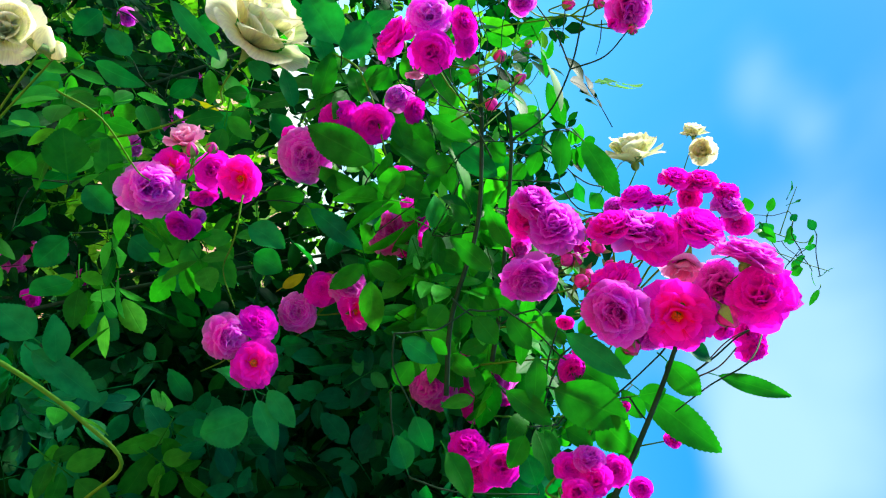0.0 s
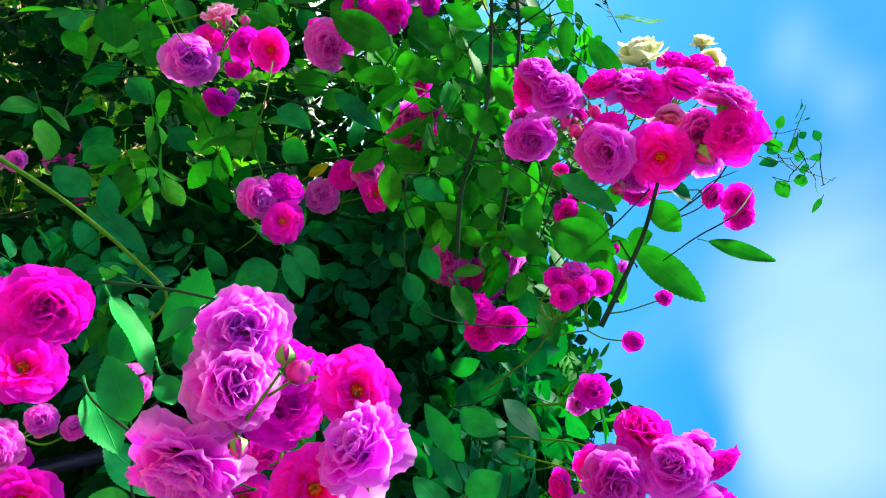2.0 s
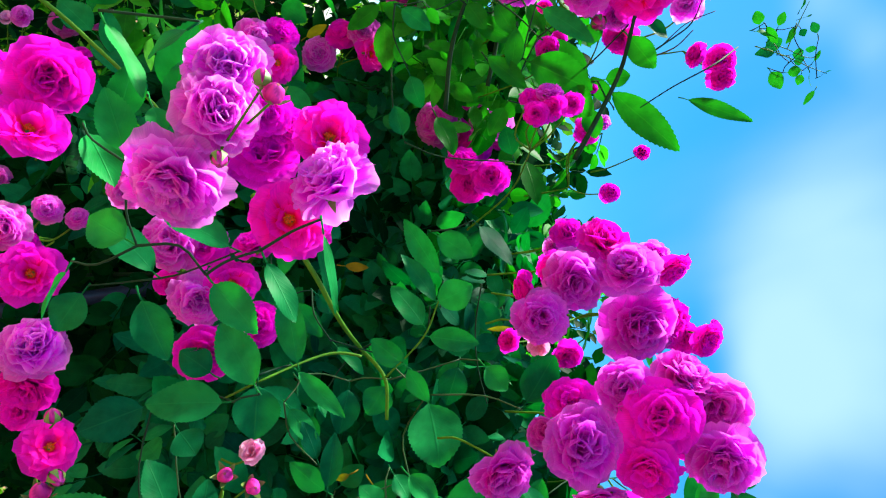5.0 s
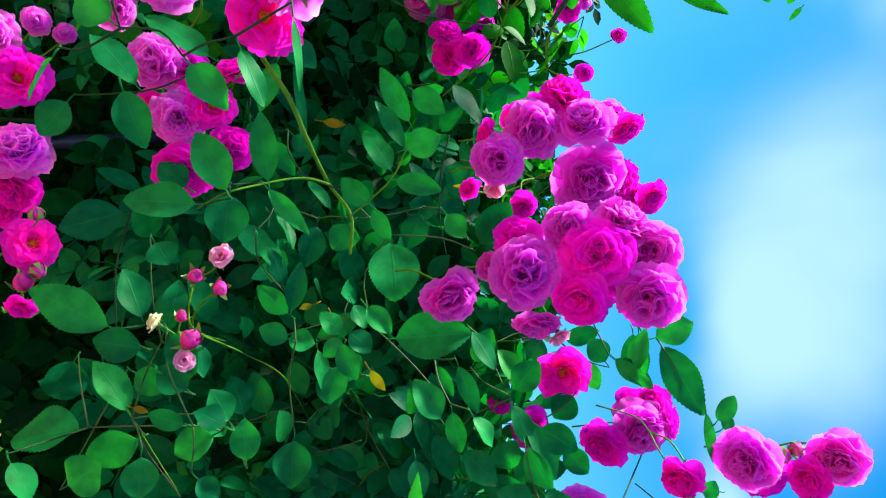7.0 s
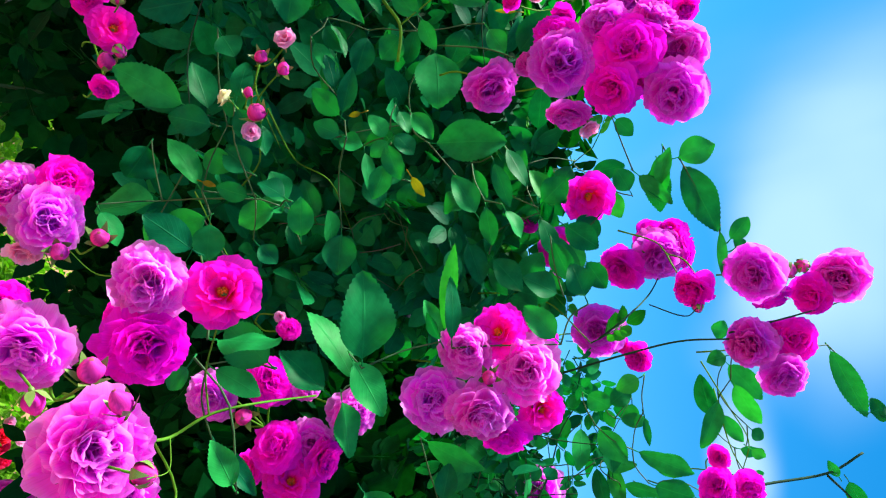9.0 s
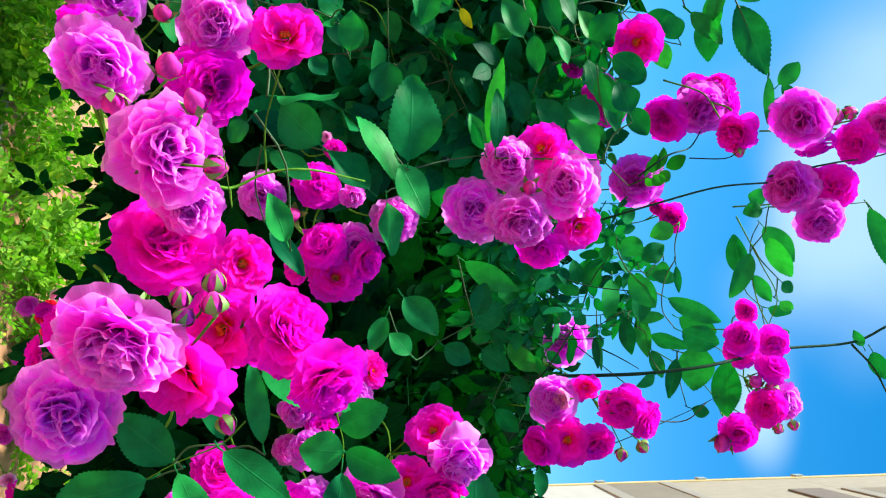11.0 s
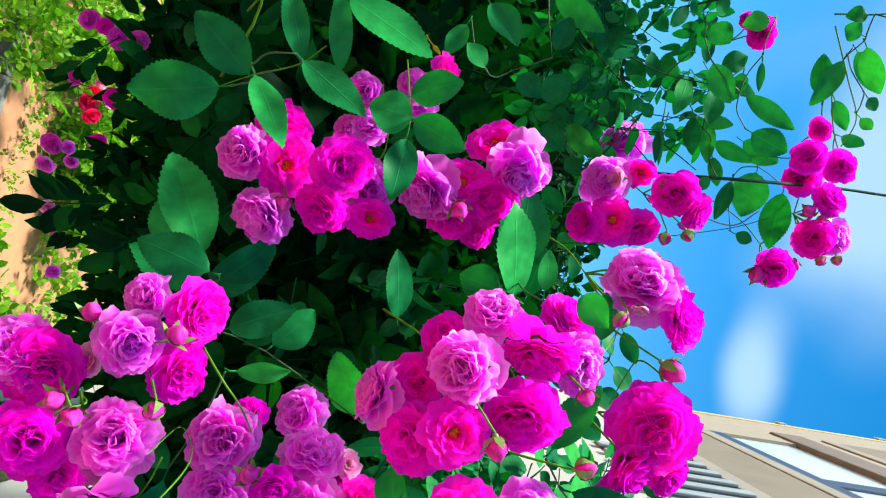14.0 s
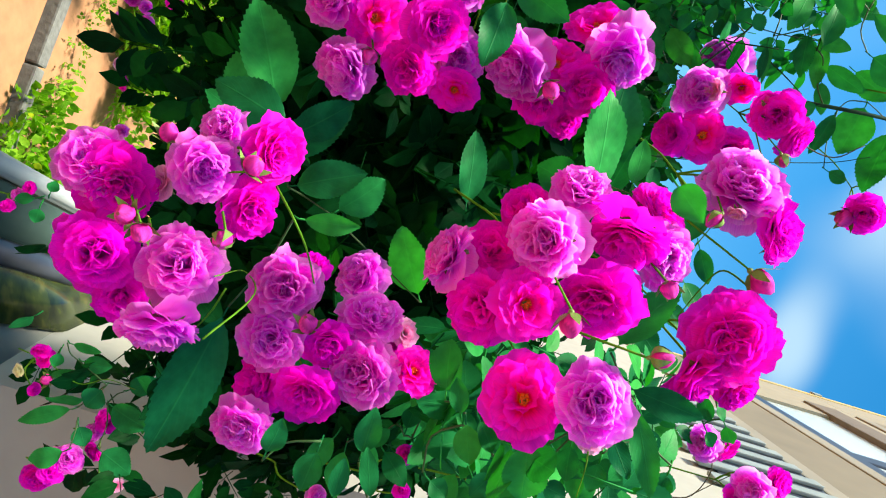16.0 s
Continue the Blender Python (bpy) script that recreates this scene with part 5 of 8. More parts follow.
spray('pink', [
    ('L', -0.05, 1.207, 2.171, 0.086, -85, -33),
    ('H', -0.067, 1.206, 2.221, 0.067, -107, 18),
    ('H', -0.019, 1.211, 2.2, 0.075, -58, -2),
    ('H', -0.139, 1.298, 2.223, 0.053, -95, -7),
    ('H', -0.116, 1.303, 2.198, 0.042, -72, 0)])
spray('pink', [
    ('H', -0.243, 0.852, 2.213, 0.056, -63, -14),
    ('H', -0.276, 0.88, 2.176, 0.059, -77, -41),
    ('L', -0.292, 0.86, 2.219, 0.058, -97, -10),
    ('H', -0.28, 0.861, 2.263, 0.040, -88, 20),
    ('H', -0.256, 0.871, 2.264, 0.036, -61, 6),
    ('P', -0.223, 0.867, 2.19, 0.028, -28, -24),
    ('G', -0.212, 0.841, 2.259, 0.014, -42, -1),
    ('G', -0.226, 0.844, 2.296, 0.016, -85, -29),
    ('B', -0.176, 0.886, 2.288, 0.018, -73, -8),
    ('G', -0.195, 0.849, 2.318, 0.014, -72, 19),
    ('G', -0.238, 0.845, 2.337, 0.011, -100, 37)])
spray('mid', [
    ('V', -0.263, 0.82, 2.47, 0.068, -54, -17),
    ('V', -0.3, 0.866, 2.347, 0.037, -75, -9),
    ('G', -0.275, 0.828, 2.433, 0.014, -82, -38),
    ('G', -0.28, 0.836, 2.395, 0.016, -79, -13),
    ('H', -0.247, 0.825, 2.446, 0.014, -77, -32),
    ('G', -0.234, 0.82, 2.469, 0.014, -78, -31)])
spray('pink', [
    ('V', -0.038, 0.837, 2.304, 0.056, -145, -8),
    ('H', -0.018, 0.84, 2.29, 0.052, -95, -47),
    ('V', -0.005, 0.823, 2.32, 0.068, -125, -5),
    ('V', 0.054, 0.803, 2.269, 0.066, -88, -19),
    ('H', 0.026, 0.836, 2.357, 0.029, -87, 2),
    ('B', 0.030, 0.800, 2.362, 0.018, -120, 20),
    ('B', 0.056, 0.795, 2.372, 0.016, -100, 10),
    ('G', 0.002, 0.826, 2.372, 0.017, -140, 10),
    ('B', 0.062, 0.806, 2.345, 0.017, -70, 0),
    ('G', 0.012, 0.818, 2.352, 0.016, -150, 30),
    ('G', 0.041, 0.819, 2.338, 0.018, -102, -5),
    ('B', 0.039, 0.812, 2.324, 0.017, -78, -40),
    ('V', 0.016, 0.861, 2.284, 0.036, -71, -7)])
spray('pink', [
    ('H', 0.007, 0.726, 2.347, 0.054, -150, -12),
    ('V', 0.015, 0.719, 2.377, 0.060, -142, -12),
    ('H', 0.029, 0.706, 2.391, 0.062, -138, -6),
    ('H', 0.024, 0.705, 2.442, 0.058, -150, 5),
    ('P', 0.064, 0.701, 2.413, 0.058, -75, -32)])
spray('pink', [
    ('V', 0.058, 0.631, 2.444, 0.068, -152, 5),
    ('H', 0.101, 0.621, 2.443, 0.066, -112, -8),
    ('V', 0.093, 0.665, 2.428, 0.057, -86, -45),
    ('V', 0.078, 0.665, 2.428, 0.036, -78, -37),
    ('G', 0.116, 0.637, 2.415, 0.023, -31, -8)])
spray('pink', [
    ('V', 0.094, 0.672, 2.311, 0.066, -100, -22),
    ('H', 0.066, 0.699, 2.326, 0.057, -152, -8),
    ('O', 0.11, 0.659, 2.371, 0.076, -79, -32),
    ('B', 0.060, 0.720, 2.300, 0.017, -120, -10),
    ('G', 0.136, 0.690, 2.330, 0.018, -60, -10),
    ('V', 0.129, 0.693, 2.355, 0.043, -46, -34),
    ('H', 0.087, 0.703, 2.308, 0.036, -104, -6)])
spray('far', [
    ('H', 0.035, 0.89, 2.618, 0.042, -68, -18),
    ('V', 0.01, 0.892, 2.61, 0.046, -135, -6),
    ('H', -0.012, 0.901, 2.616, 0.042, -145, -4),
    ('H', -0.033, 0.908, 2.583, 0.048, -155, -5),
    ('H', -0.043, 0.915, 2.549, 0.048, -158, -6),
    ('H', -0.025, 0.919, 2.485, 0.045, -150, -10),
    ('H', -0.015, 0.921, 2.52, 0.039, -150, -6),
    ('H', -0.012, 0.921, 2.569, 0.036, -74, -25),
    ('V', -0.014, 0.944, 2.464, 0.033, -87, -21)])
spray('cream', [
    ('C', -0.115, 1.228, 2.660, 0.108, -165, 12)])
spray('cream', [
    ('C', -0.152, 1.354, 2.873, 0.052, -170, 20),
    ('C', -0.108, 1.351, 2.886, 0.060, -140, -10)])
spray('cream', [
    ('C', -0.345, 1.019, 2.010, 0.128, -150, 22)])
spray('cream', [
    ('C', -0.257, 0.679, 1.792, 0.060, -89, 14),
    ('c', -0.239, 0.672, 1.822, 0.020, -149, 22),
    ('c', -0.237, 0.692, 1.827, 0.017, -134, 29)])
spray('pink', [
    ('H', 0.176, 1.106, 2.259, 0.056, -126, -6),
    ('L', 0.211, 1.121, 2.185, 0.084, -98, -28),
    ('V', 0.218, 1.101, 2.279, 0.074, -109, 6),
    ('H', 0.232, 1.134, 2.222, 0.059, -90, -13),
    ('H', 0.266, 1.118, 2.251, 0.057, -51, -11),
    ('H', 0.257, 1.118, 2.296, 0.037, -110, -20)])
spray('pink', [
    ('H', 0.281, 0.978, 2.198, 0.062, -129, -16),
    ('H', 0.321, 0.987, 2.203, 0.058, -92, -27),
    ('H', 0.313, 0.96, 2.236, 0.057, -92, 3)])
spray('far', [
    ('H', 0.404, 0.829, 2.309, 0.050, -118, -24),
    ('H', 0.26, 0.882, 2.375, 0.042, -100, -17),
    ('H', 0.303, 0.867, 2.452, 0.024, -110, -11),
    ('H', 0.357, 0.871, 2.396, 0.029, -89, -9),
    ('L', 0.424, 0.85, 2.292, 0.033, -85, -4),
    ('L', 0.251, 0.879, 2.402, 0.025, -87, -9)])
spray('far', [
    ('H', 0.168, 0.865, 2.55, 0.040, -93, -54),
    ('H', 0.182, 0.859, 2.586, 0.047, -109, -28),
    ('H', 0.207, 0.857, 2.586, 0.042, -56, -19),
    ('H', 0.142, 0.788, 2.398, 0.046, -78, -40),
    ('L', 0.119, 0.729, 2.467, 0.043, -94, -39)])
spray('mid', [
    ('H', 0.155, 0.733, 2.277, 0.032, -100, -15),
    ('H', 0.103, 0.733, 2.278, 0.019, -82, -26),
    ('H', 0.142, 0.749, 2.298, 0.023, -105, -16),
    ('H', 0.21, 0.741, 2.334, 0.013, -94, -35)])
spray('far', [
    ('L', -0.349, 1.701, 1.698, 0.056, -62, -5),
    ('L', -0.541, 1.926, 1.604, 0.063, -80, -33),
    ('L', -0.413, 1.784, 1.788, 0.063, -68, 4),
    ('H', -0.03, 1.611, 1.642, 0.053, -101, 9),
    ('H', -0.075, 1.735, 1.543, 0.038, -76, 14),
    ('L', -0.132, 1.533, 1.528, 0.058, -76, 4),
    ('L', -0.124, 1.547, 1.466, 0.063, -73, 28),
    ('L', -0.142, 1.634, 1.536, 0.046, -101, 27),
    ('L', -0.721, 1.905, 1.702, 0.052, -58, 9),
    ('H', -0.55, 1.875, 1.844, 0.037, -84, -11),
    ('H', -0.48, 1.923, 1.618, 0.032, -76, 3),
    ('H', -0.433, 1.919, 1.639, 0.032, -79, 8),
    ('H', -0.385, 1.751, 1.945, 0.033, -94, 14),
    ('L', -0.324, 1.766, 1.398, 0.033, -97, 5)])
spray('far', [
    ('L', -0.117, 1.417, 1.425, 0.045, -78, 29),
    ('P', -0.12, 1.443, 1.389, 0.039, -99, 10),
    ('H', -0.04, 1.502, 1.502, 0.041, -68, 27),
    ('L', 0.207, 1.198, 1.418, 0.038, -94, 9)])
spray('pink', [
    ('H', 0.22, 0.629, 2.217, 0.029, -132, -32),
    ('V', 0.217, 0.625, 2.237, 0.032, -134, -11),
    ('H', 0.235, 0.615, 2.235, 0.031, -118, -23),
    ('H', 0.232, 0.62, 2.26, 0.029, -115, 13),
    ('H', 0.239, 0.609, 2.215, 0.028, -108, -25)])
spray('far', [
    ('H', 1.606, 0.156, 1.296, 0.018, -142, 32),
    ('L', 1.598, 0.175, 1.3, 0.018, -137, 19),
    ('H', 1.588, 0.183, 1.312, 0.020, -127, 19)])
spray('dusk', [
    ('V', 1.327, 0.871, 1.189, 0.040, -110, 10),
    ('H', 1.335, 0.866, 1.222, 0.034, -120, 20),
    ('V', 1.351, 0.859, 1.250, 0.042, -100, 0)])
spray('dusk', [
    ('V', 1.325, 0.793, 1.317, 0.040, -115, -10),
    ('P', 1.345, 0.80, 1.300, 0.030, -100, 10)])
spray('dusk', [
    ('V', 1.461, 0.886, 1.135, 0.036, -110, 20),
    ('H', 1.464, 0.822, 1.249, 0.044, -130, 10),
    ('V', 1.557, 0.762, 1.140, 0.042, -110, 0)])
spray('red', [
    ('R', 2.23, 2.42, 0.36, 0.085, -120, 30),
    ('R', 2.27, 2.36, 0.40, 0.075, -100, 40),
    ('R', 2.17, 2.40, 0.40, 0.070, -130, 20),
    ('P', 2.22, 2.45, 0.45, 0.080, -110, 40),
    ('P', 2.15, 2.47, 0.40, 0.060, -90, 30)])
leaves([
    ((1.319, 0.212, 2.019), (1.236, 0.278, 2.022), 0.073, (-0.4, -0.9, 0.1)),
    ((1.264, 0.091, 2.033), (1.224, 0.11, 2.03), 0.025, (-0.3, -0.9, 0.2)),
    ((1.29, 0.058, 2.096), (1.245, 0.081, 2.092), 0.032, (-0.3, -0.9, -0))])
leaves([
    ((1.357, 0.183, 1.644), (1.273, 0.276, 1.578), 0.074, (-0.6, -0.7, 0.4)),
    ((1.335, 0.127, 1.673), (1.317, 0.142, 1.587), 0.058, (-0.8, -0.6, -0)),
    ((1.359, 0.147, 1.678), (1.317, 0.18, 1.733), 0.048, (-0.2, -0.9, 0.3)),
    ((1.401, 0.114, 1.697), (1.373, 0.136, 1.77), 0.048, (-0.7, -0.6, 0.4)),
    ((1.423, 0.122, 1.747), (1.391, 0.161, 1.787), 0.052, (-0.3, -0.9, 0.4)),
    ((1.333, -0.022, 1.747), (1.326, -0.017, 1.798), 0.024, (-0.3, -0.7, 0.6)),
    ((1.412, -0.091, 1.702), (1.52, -0.177, 1.671), 0.057, (-0.8, -0.4, 0.5)),
    ((1.496, 0.103, 1.862), (1.439, 0.148, 1.82), 0.067, (-0.4, -0.8, -0.5))])
leaves([
    ((1.353, -0.04, 2.052), (1.301, 0.002, 2.092), 0.040, (-0.8, -0.4, -0.4)),
    ((1.374, -0.068, 2.073), (1.38, -0.072, 2.142), 0.031, (-0.5, -0.8, 0.1)),
    ((1.387, -0.149, 1.987), (1.44, -0.166, 1.998), 0.043, (-0.8, -0.6, -0.1)),
    ((1.37, -0.097, 2.074), (1.415, -0.146, 2.103), 0.027, (-0.7, -0.7, -0.1)),
    ((1.217, 0.025, 2.052), (1.225, -0.008, 2.075), 0.033, (-0.5, -0.8, -0.4)),
    ((1.389, -0.113, 2.058), (1.415, -0.133, 2.083), 0.022, (-0.1, -0.8, 0.5)),
    ((1.443, -0.104, 2.027), (1.457, -0.115, 2.057), 0.026, (-0.3, -0.8, -0.6)),
    ((1.458, -0.18, 1.781), (1.425, -0.166, 1.788), 0.024, (-0.5, -0.8, 0.4)),
    ((1.457, -0.167, 1.821), (1.476, -0.195, 1.818), 0.029, (-0.9, -0.4, -0.2))])
leaves([
    ((1.448, -0.16, 1.858), (1.408, -0.141, 1.859), 0.026, (-0.7, -0.7, 0.1)),
    ((1.473, -0.193, 1.846), (1.446, -0.171, 1.846), 0.019, (-1, -0.1, 0.2)),
    ((1.467, -0.187, 1.876), (1.435, -0.162, 1.861), 0.019, (-0.9, -0.5, 0.1))])
leaves([
    ((1.124, 0.144, 1.68), (1.138, 0.132, 1.593), 0.065, (-0.2, -0.6, 0.8)),
    ((1.109, 0.15, 1.707), (1.062, 0.168, 1.649), 0.051, (-0.3, -0.9, 0.2)),
    ((1.097, 0.122, 1.719), (1.139, 0.062, 1.762), 0.034, (-0.2, -0.8, 0.5)),
    ((1.078, 0.128, 1.762), (1.105, 0.086, 1.83), 0.038, (-0.1, -0.7, 0.7)),
    ((1.089, 0.157, 1.755), (1.025, 0.193, 1.731), 0.029, (-0.5, -0.9, 0.2)),
    ((1.092, 0.152, 1.794), (1.018, 0.192, 1.782), 0.026, (-0.4, -0.9, 0.1))])
leaves([
    ((1.165, 0.191, 1.865), (1.212, 0.132, 1.86), 0.042, (-0.6, -0.8, 0.2)),
    ((1.146, 0.201, 1.868), (1.137, 0.198, 1.82), 0.052, (-0.3, -0.8, 0.6)),
    ((1.145, 0.201, 1.869), (1.161, 0.176, 1.929), 0.044, (-0.3, -0.9, -0.1)),
    ((1.129, 0.222, 1.862), (1.102, 0.22, 1.916), 0.049, (-0.8, -0.6, 0.2))])
leaves([
    ((1.332, 0.169, 2.017), (1.232, 0.223, 1.999), 0.065, (-0.4, -0.7, 0.5)),
    ((1.351, 0.203, 2.039), (1.294, 0.232, 2.053), 0.036, (-0.8, -0.6, -0.3)),
    ((1.032, 0.198, 1.789), (1.068, 0.172, 1.88), 0.052, (-0.7, -0.6, 0.4)),
    ((1.422, 0.197, 1.632), (1.372, 0.207, 1.546), 0.064, (-0.9, -0.3, 0.2)),
    ((1.423, 0.195, 1.643), (1.368, 0.242, 1.72), 0.055, (-0.7, -0.6, 0.4)),
    ((1.053, 0.38, 1.935), (1.09, 0.346, 1.977), 0.044, (-0.6, -0.8, 0.2)),
    ((1.429, 0.218, 1.886), (1.35, 0.262, 1.871), 0.048, (-0.3, -0.8, 0.6)),
    ((1.434, 0.286, 1.569), (1.358, 0.351, 1.548), 0.080, (0.6, 0.8, 0)),
    ((1.367, 0.231, 2.01), (1.364, 0.247, 1.956), 0.058, (-0.4, -0.9, 0.1))])
leaves([
    ((1.041, 0.459, 2.019), (1.076, 0.435, 2.094), 0.040, (-0.1, -0.9, -0.4)),
    ((1.085, 0.387, 1.912), (1.121, 0.358, 1.892), 0.029, (-0.4, -0.9, -0.2)),
    ((1.107, 0.423, 2.034), (1.066, 0.444, 2.047), 0.034, (-0.2, -1, -0.1)),
    ((1.128, 0.362, 1.943), (1.104, 0.377, 1.916), 0.033, (-0.3, -0.8, 0.6)),
    ((1.144, 0.407, 1.99), (1.162, 0.394, 2.026), 0.037, (-0.4, -0.9, 0.1))])
leaves([
    ((0.876, 0.385, 1.941), (0.78, 0.417, 1.947), 0.076, (-0.6, -0.7, 0.4)),
    ((0.905, 0.397, 1.928), (0.832, 0.428, 1.879), 0.050, (-0.3, -0.5, 0.8)),
    ((0.909, 0.378, 1.896), (0.865, 0.399, 1.848), 0.055, (-0.6, -0.5, 0.6)),
    ((0.878, 0.385, 1.931), (0.938, 0.361, 1.962), 0.046, (-0.8, -0.6, 0.2)),
    ((0.921, 0.372, 1.916), (0.982, 0.35, 1.921), 0.049, (-0.7, -0.3, 0.6)),
    ((0.873, 0.432, 2.043), (0.766, 0.457, 2.058), 0.027, (-0.5, -0.7, -0.5)),
    ((0.873, 0.433, 2.036), (0.834, 0.449, 2.018), 0.025, (-0.7, -0.7, 0.1)),
    ((0.856, 0.495, 2.197), (0.835, 0.507, 2.153), 0.041, (-0.7, -0.7, 0)),
    ((0.799, 0.535, 2.201), (0.85, 0.515, 2.225), 0.038, (0.2, -0.9, -0.4))])
leaves([
    ((0.778, 0.541, 2.218), (0.807, 0.526, 2.261), 0.042, (-0.4, -0.9, -0.2))])
leaves([
    ((0.764, 0.223, 1.823), (0.756, 0.198, 1.88), 0.043, (0.1, -0.4, 0.9)),
    ((0.704, 0.29, 1.795), (0.668, 0.285, 1.758), 0.036, (-0.1, -0.8, 0.6)),
    ((0.786, 0.219, 1.796), (0.804, 0.214, 1.78), 0.024, (-0.6, -0.8, -0.2)),
    ((0.895, 0.2, 1.825), (0.845, 0.197, 1.812), 0.029, (-0.9, -0.4, -0))])
leaves([
    ((0.471, 0.508, 1.855), (0.464, 0.52, 1.784), 0.046, (-0.4, -0.7, 0.6)),
    ((0.466, 0.526, 1.886), (0.515, 0.516, 1.876), 0.050, (0.3, -1, 0.1)),
    ((0.458, 0.501, 1.887), (0.401, 0.529, 1.861), 0.043, (-0.1, -1, 0.2)),
    ((0.606, 0.56, 1.739), (0.562, 0.583, 1.657), 0.053, (-0.2, -1, 0.2)),
    ((0.631, 0.549, 1.772), (0.62, 0.56, 1.72), 0.044, (-0.3, -1, 0)),
    ((0.622, 0.636, 1.753), (0.563, 0.652, 1.736), 0.049, (0.2, -0.7, 0.7)),
    ((0.488, 0.597, 1.76), (0.499, 0.583, 1.696), 0.051, (-0.3, -0.9, 0.4)),
    ((0.467, 0.556, 1.923), (0.517, 0.538, 1.963), 0.022, (-0.6, -0.7, -0.2)),
    ((0.459, 0.557, 1.924), (0.384, 0.576, 1.921), 0.034, (-0.3, -1, -0.1))])
leaves([
    ((0.706, 0.558, 1.745), (0.65, 0.577, 1.711), 0.046, (-0.4, -0.6, 0.8)),
    ((0.76, 0.597, 1.74), (0.783, 0.602, 1.674), 0.051, (-0.2, -1, -0)),
    ((0.752, 0.535, 1.759), (0.798, 0.525, 1.752), 0.045, (-0.4, -0.9, 0.3)),
    ((0.776, 0.543, 1.869), (0.724, 0.545, 1.872), 0.039, (-0.1, -1, 0.2)),
    ((0.735, 0.566, 1.851), (0.695, 0.568, 1.835), 0.041, (-0.6, -0.8, 0.3)),
    ((0.731, 0.572, 1.819), (0.746, 0.553, 1.848), 0.043, (-0.5, -0.7, 0.4)),
    ((0.629, 0.59, 1.787), (0.573, 0.601, 1.805), 0.036, (-0.6, -0.8, -0)),
    ((0.633, 0.552, 1.831), (0.67, 0.542, 1.834), 0.025, (0.2, -0.8, 0.6)),
    ((0.53, 0.625, 1.783), (0.556, 0.616, 1.798), 0.043, (-0.1, -0.9, 0.5))])
leaves([
    ((0.351, 0.604, 1.791), (0.296, 0.623, 1.747), 0.043, (-0.4, -0.7, 0.5)),
    ((0.329, 0.511, 1.884), (0.289, 0.53, 1.825), 0.038, (-0.4, -0.7, 0.6)),
    ((0.366, 0.633, 1.71), (0.401, 0.63, 1.677), 0.044, (-0.4, -0.9, 0.3))])
leaves([
    ((0.41, 0.679, 2.094), (0.34, 0.7, 2.063), 0.033, (-0.2, -0.9, -0.4)),
    ((0.441, 0.673, 2.085), (0.381, 0.692, 2.053), 0.026, (-0.1, -0.9, 0.3)),
    ((0.443, 0.672, 2.087), (0.428, 0.669, 2.132), 0.044, (-0.1, -1, 0.2)),
    ((0.469, 0.679, 2.067), (0.419, 0.696, 2.036), 0.038, (-0.8, -0.6, -0)),
    ((0.481, 0.666, 2.071), (0.496, 0.653, 2.128), 0.033, (-0.4, -0.8, -0.4)),
    ((0.805, 0.634, 1.917), (0.855, 0.602, 1.91), 0.055, (-0.8, -0.6, -0)),
    ((0.638, 0.651, 1.924), (0.602, 0.665, 1.888), 0.036, (-0, -1, -0.2)),
    ((0.635, 0.651, 1.928), (0.575, 0.663, 1.945), 0.030, (-0.8, -0.5, 0.3)),
    ((0.658, 0.61, 1.924), (0.643, 0.619, 1.89), 0.032, (-0.4, -0.9, -0.1))])
leaves([
    ((0.673, 0.654, 1.921), (0.682, 0.647, 1.954), 0.036, (-0.4, -0.7, 0.6)),
    ((0.555, 0.593, 2.162), (0.505, 0.588, 2.199), 0.049, (0.2, -0.9, -0.3)),
    ((0.49, 0.702, 2.022), (0.505, 0.695, 2.043), 0.037, (-0.2, -1, -0.1)),
    ((0.523, 0.722, 1.909), (0.56, 0.709, 1.936), 0.037, (-0, -1, 0.3)),
    ((0.567, 0.71, 1.92), (0.61, 0.703, 1.902), 0.030, (-0.7, -0.6, 0.3)),
    ((0.662, 0.683, 2.016), (0.688, 0.687, 1.955), 0.035, (-0.3, -0.8, -0.6)),
    ((0.677, 0.627, 2.055), (0.675, 0.613, 2.152), 0.068, (-0.4, -0.8, 0.4)),
    ((0.558, 0.655, 2.058), (0.632, 0.637, 2.059), 0.080, (-0.3, -0.9, 0.3)),
    ((0.755, 0.618, 2.094), (0.775, 0.618, 2.063), 0.048, (-0.9, -0.4, -0.2))])
leaves([
    ((0.731, 0.657, 2.01), (0.715, 0.666, 1.982), 0.045, (-0.3, -0.9, 0.3)),
    ((0.729, 0.666, 1.959), (0.773, 0.653, 1.977), 0.042, (-0.9, -0.5, -0.1))])
leaves([
    ((0.717, 0.609, 2.407), (0.811, 0.58, 2.456), 0.054, (-0.3, -0.9, -0.2)),
    ((0.706, 0.613, 2.401), (0.688, 0.609, 2.452), 0.047, (-0.4, -0.9, -0.3)),
    ((0.7, 0.618, 2.379), (0.767, 0.603, 2.375), 0.032, (-0.2, -0.8, -0.6)),
    ((0.91, 0.714, 2.255), (0.975, 0.702, 2.233), 0.061, (-0.6, -0.8, 0.1)),
    ((0.809, 0.555, 2.065), (0.845, 0.525, 2.066), 0.029, (-0.8, -0.6, 0.1)),
    ((0.826, 0.59, 2.482), (0.794, 0.594, 2.508), 0.031, (-0.8, -0.5, 0.4)),
    ((0.773, 0.644, 2.213), (0.737, 0.647, 2.25), 0.046, (-0.3, -0.9, -0.3)),
    ((0.753, 0.707, 2.172), (0.707, 0.714, 2.2), 0.040, (-0, -1, -0.2)),
    ((0.815, 0.595, 2.468), (0.882, 0.579, 2.472), 0.017, (-0.3, -0.9, -0.3))])
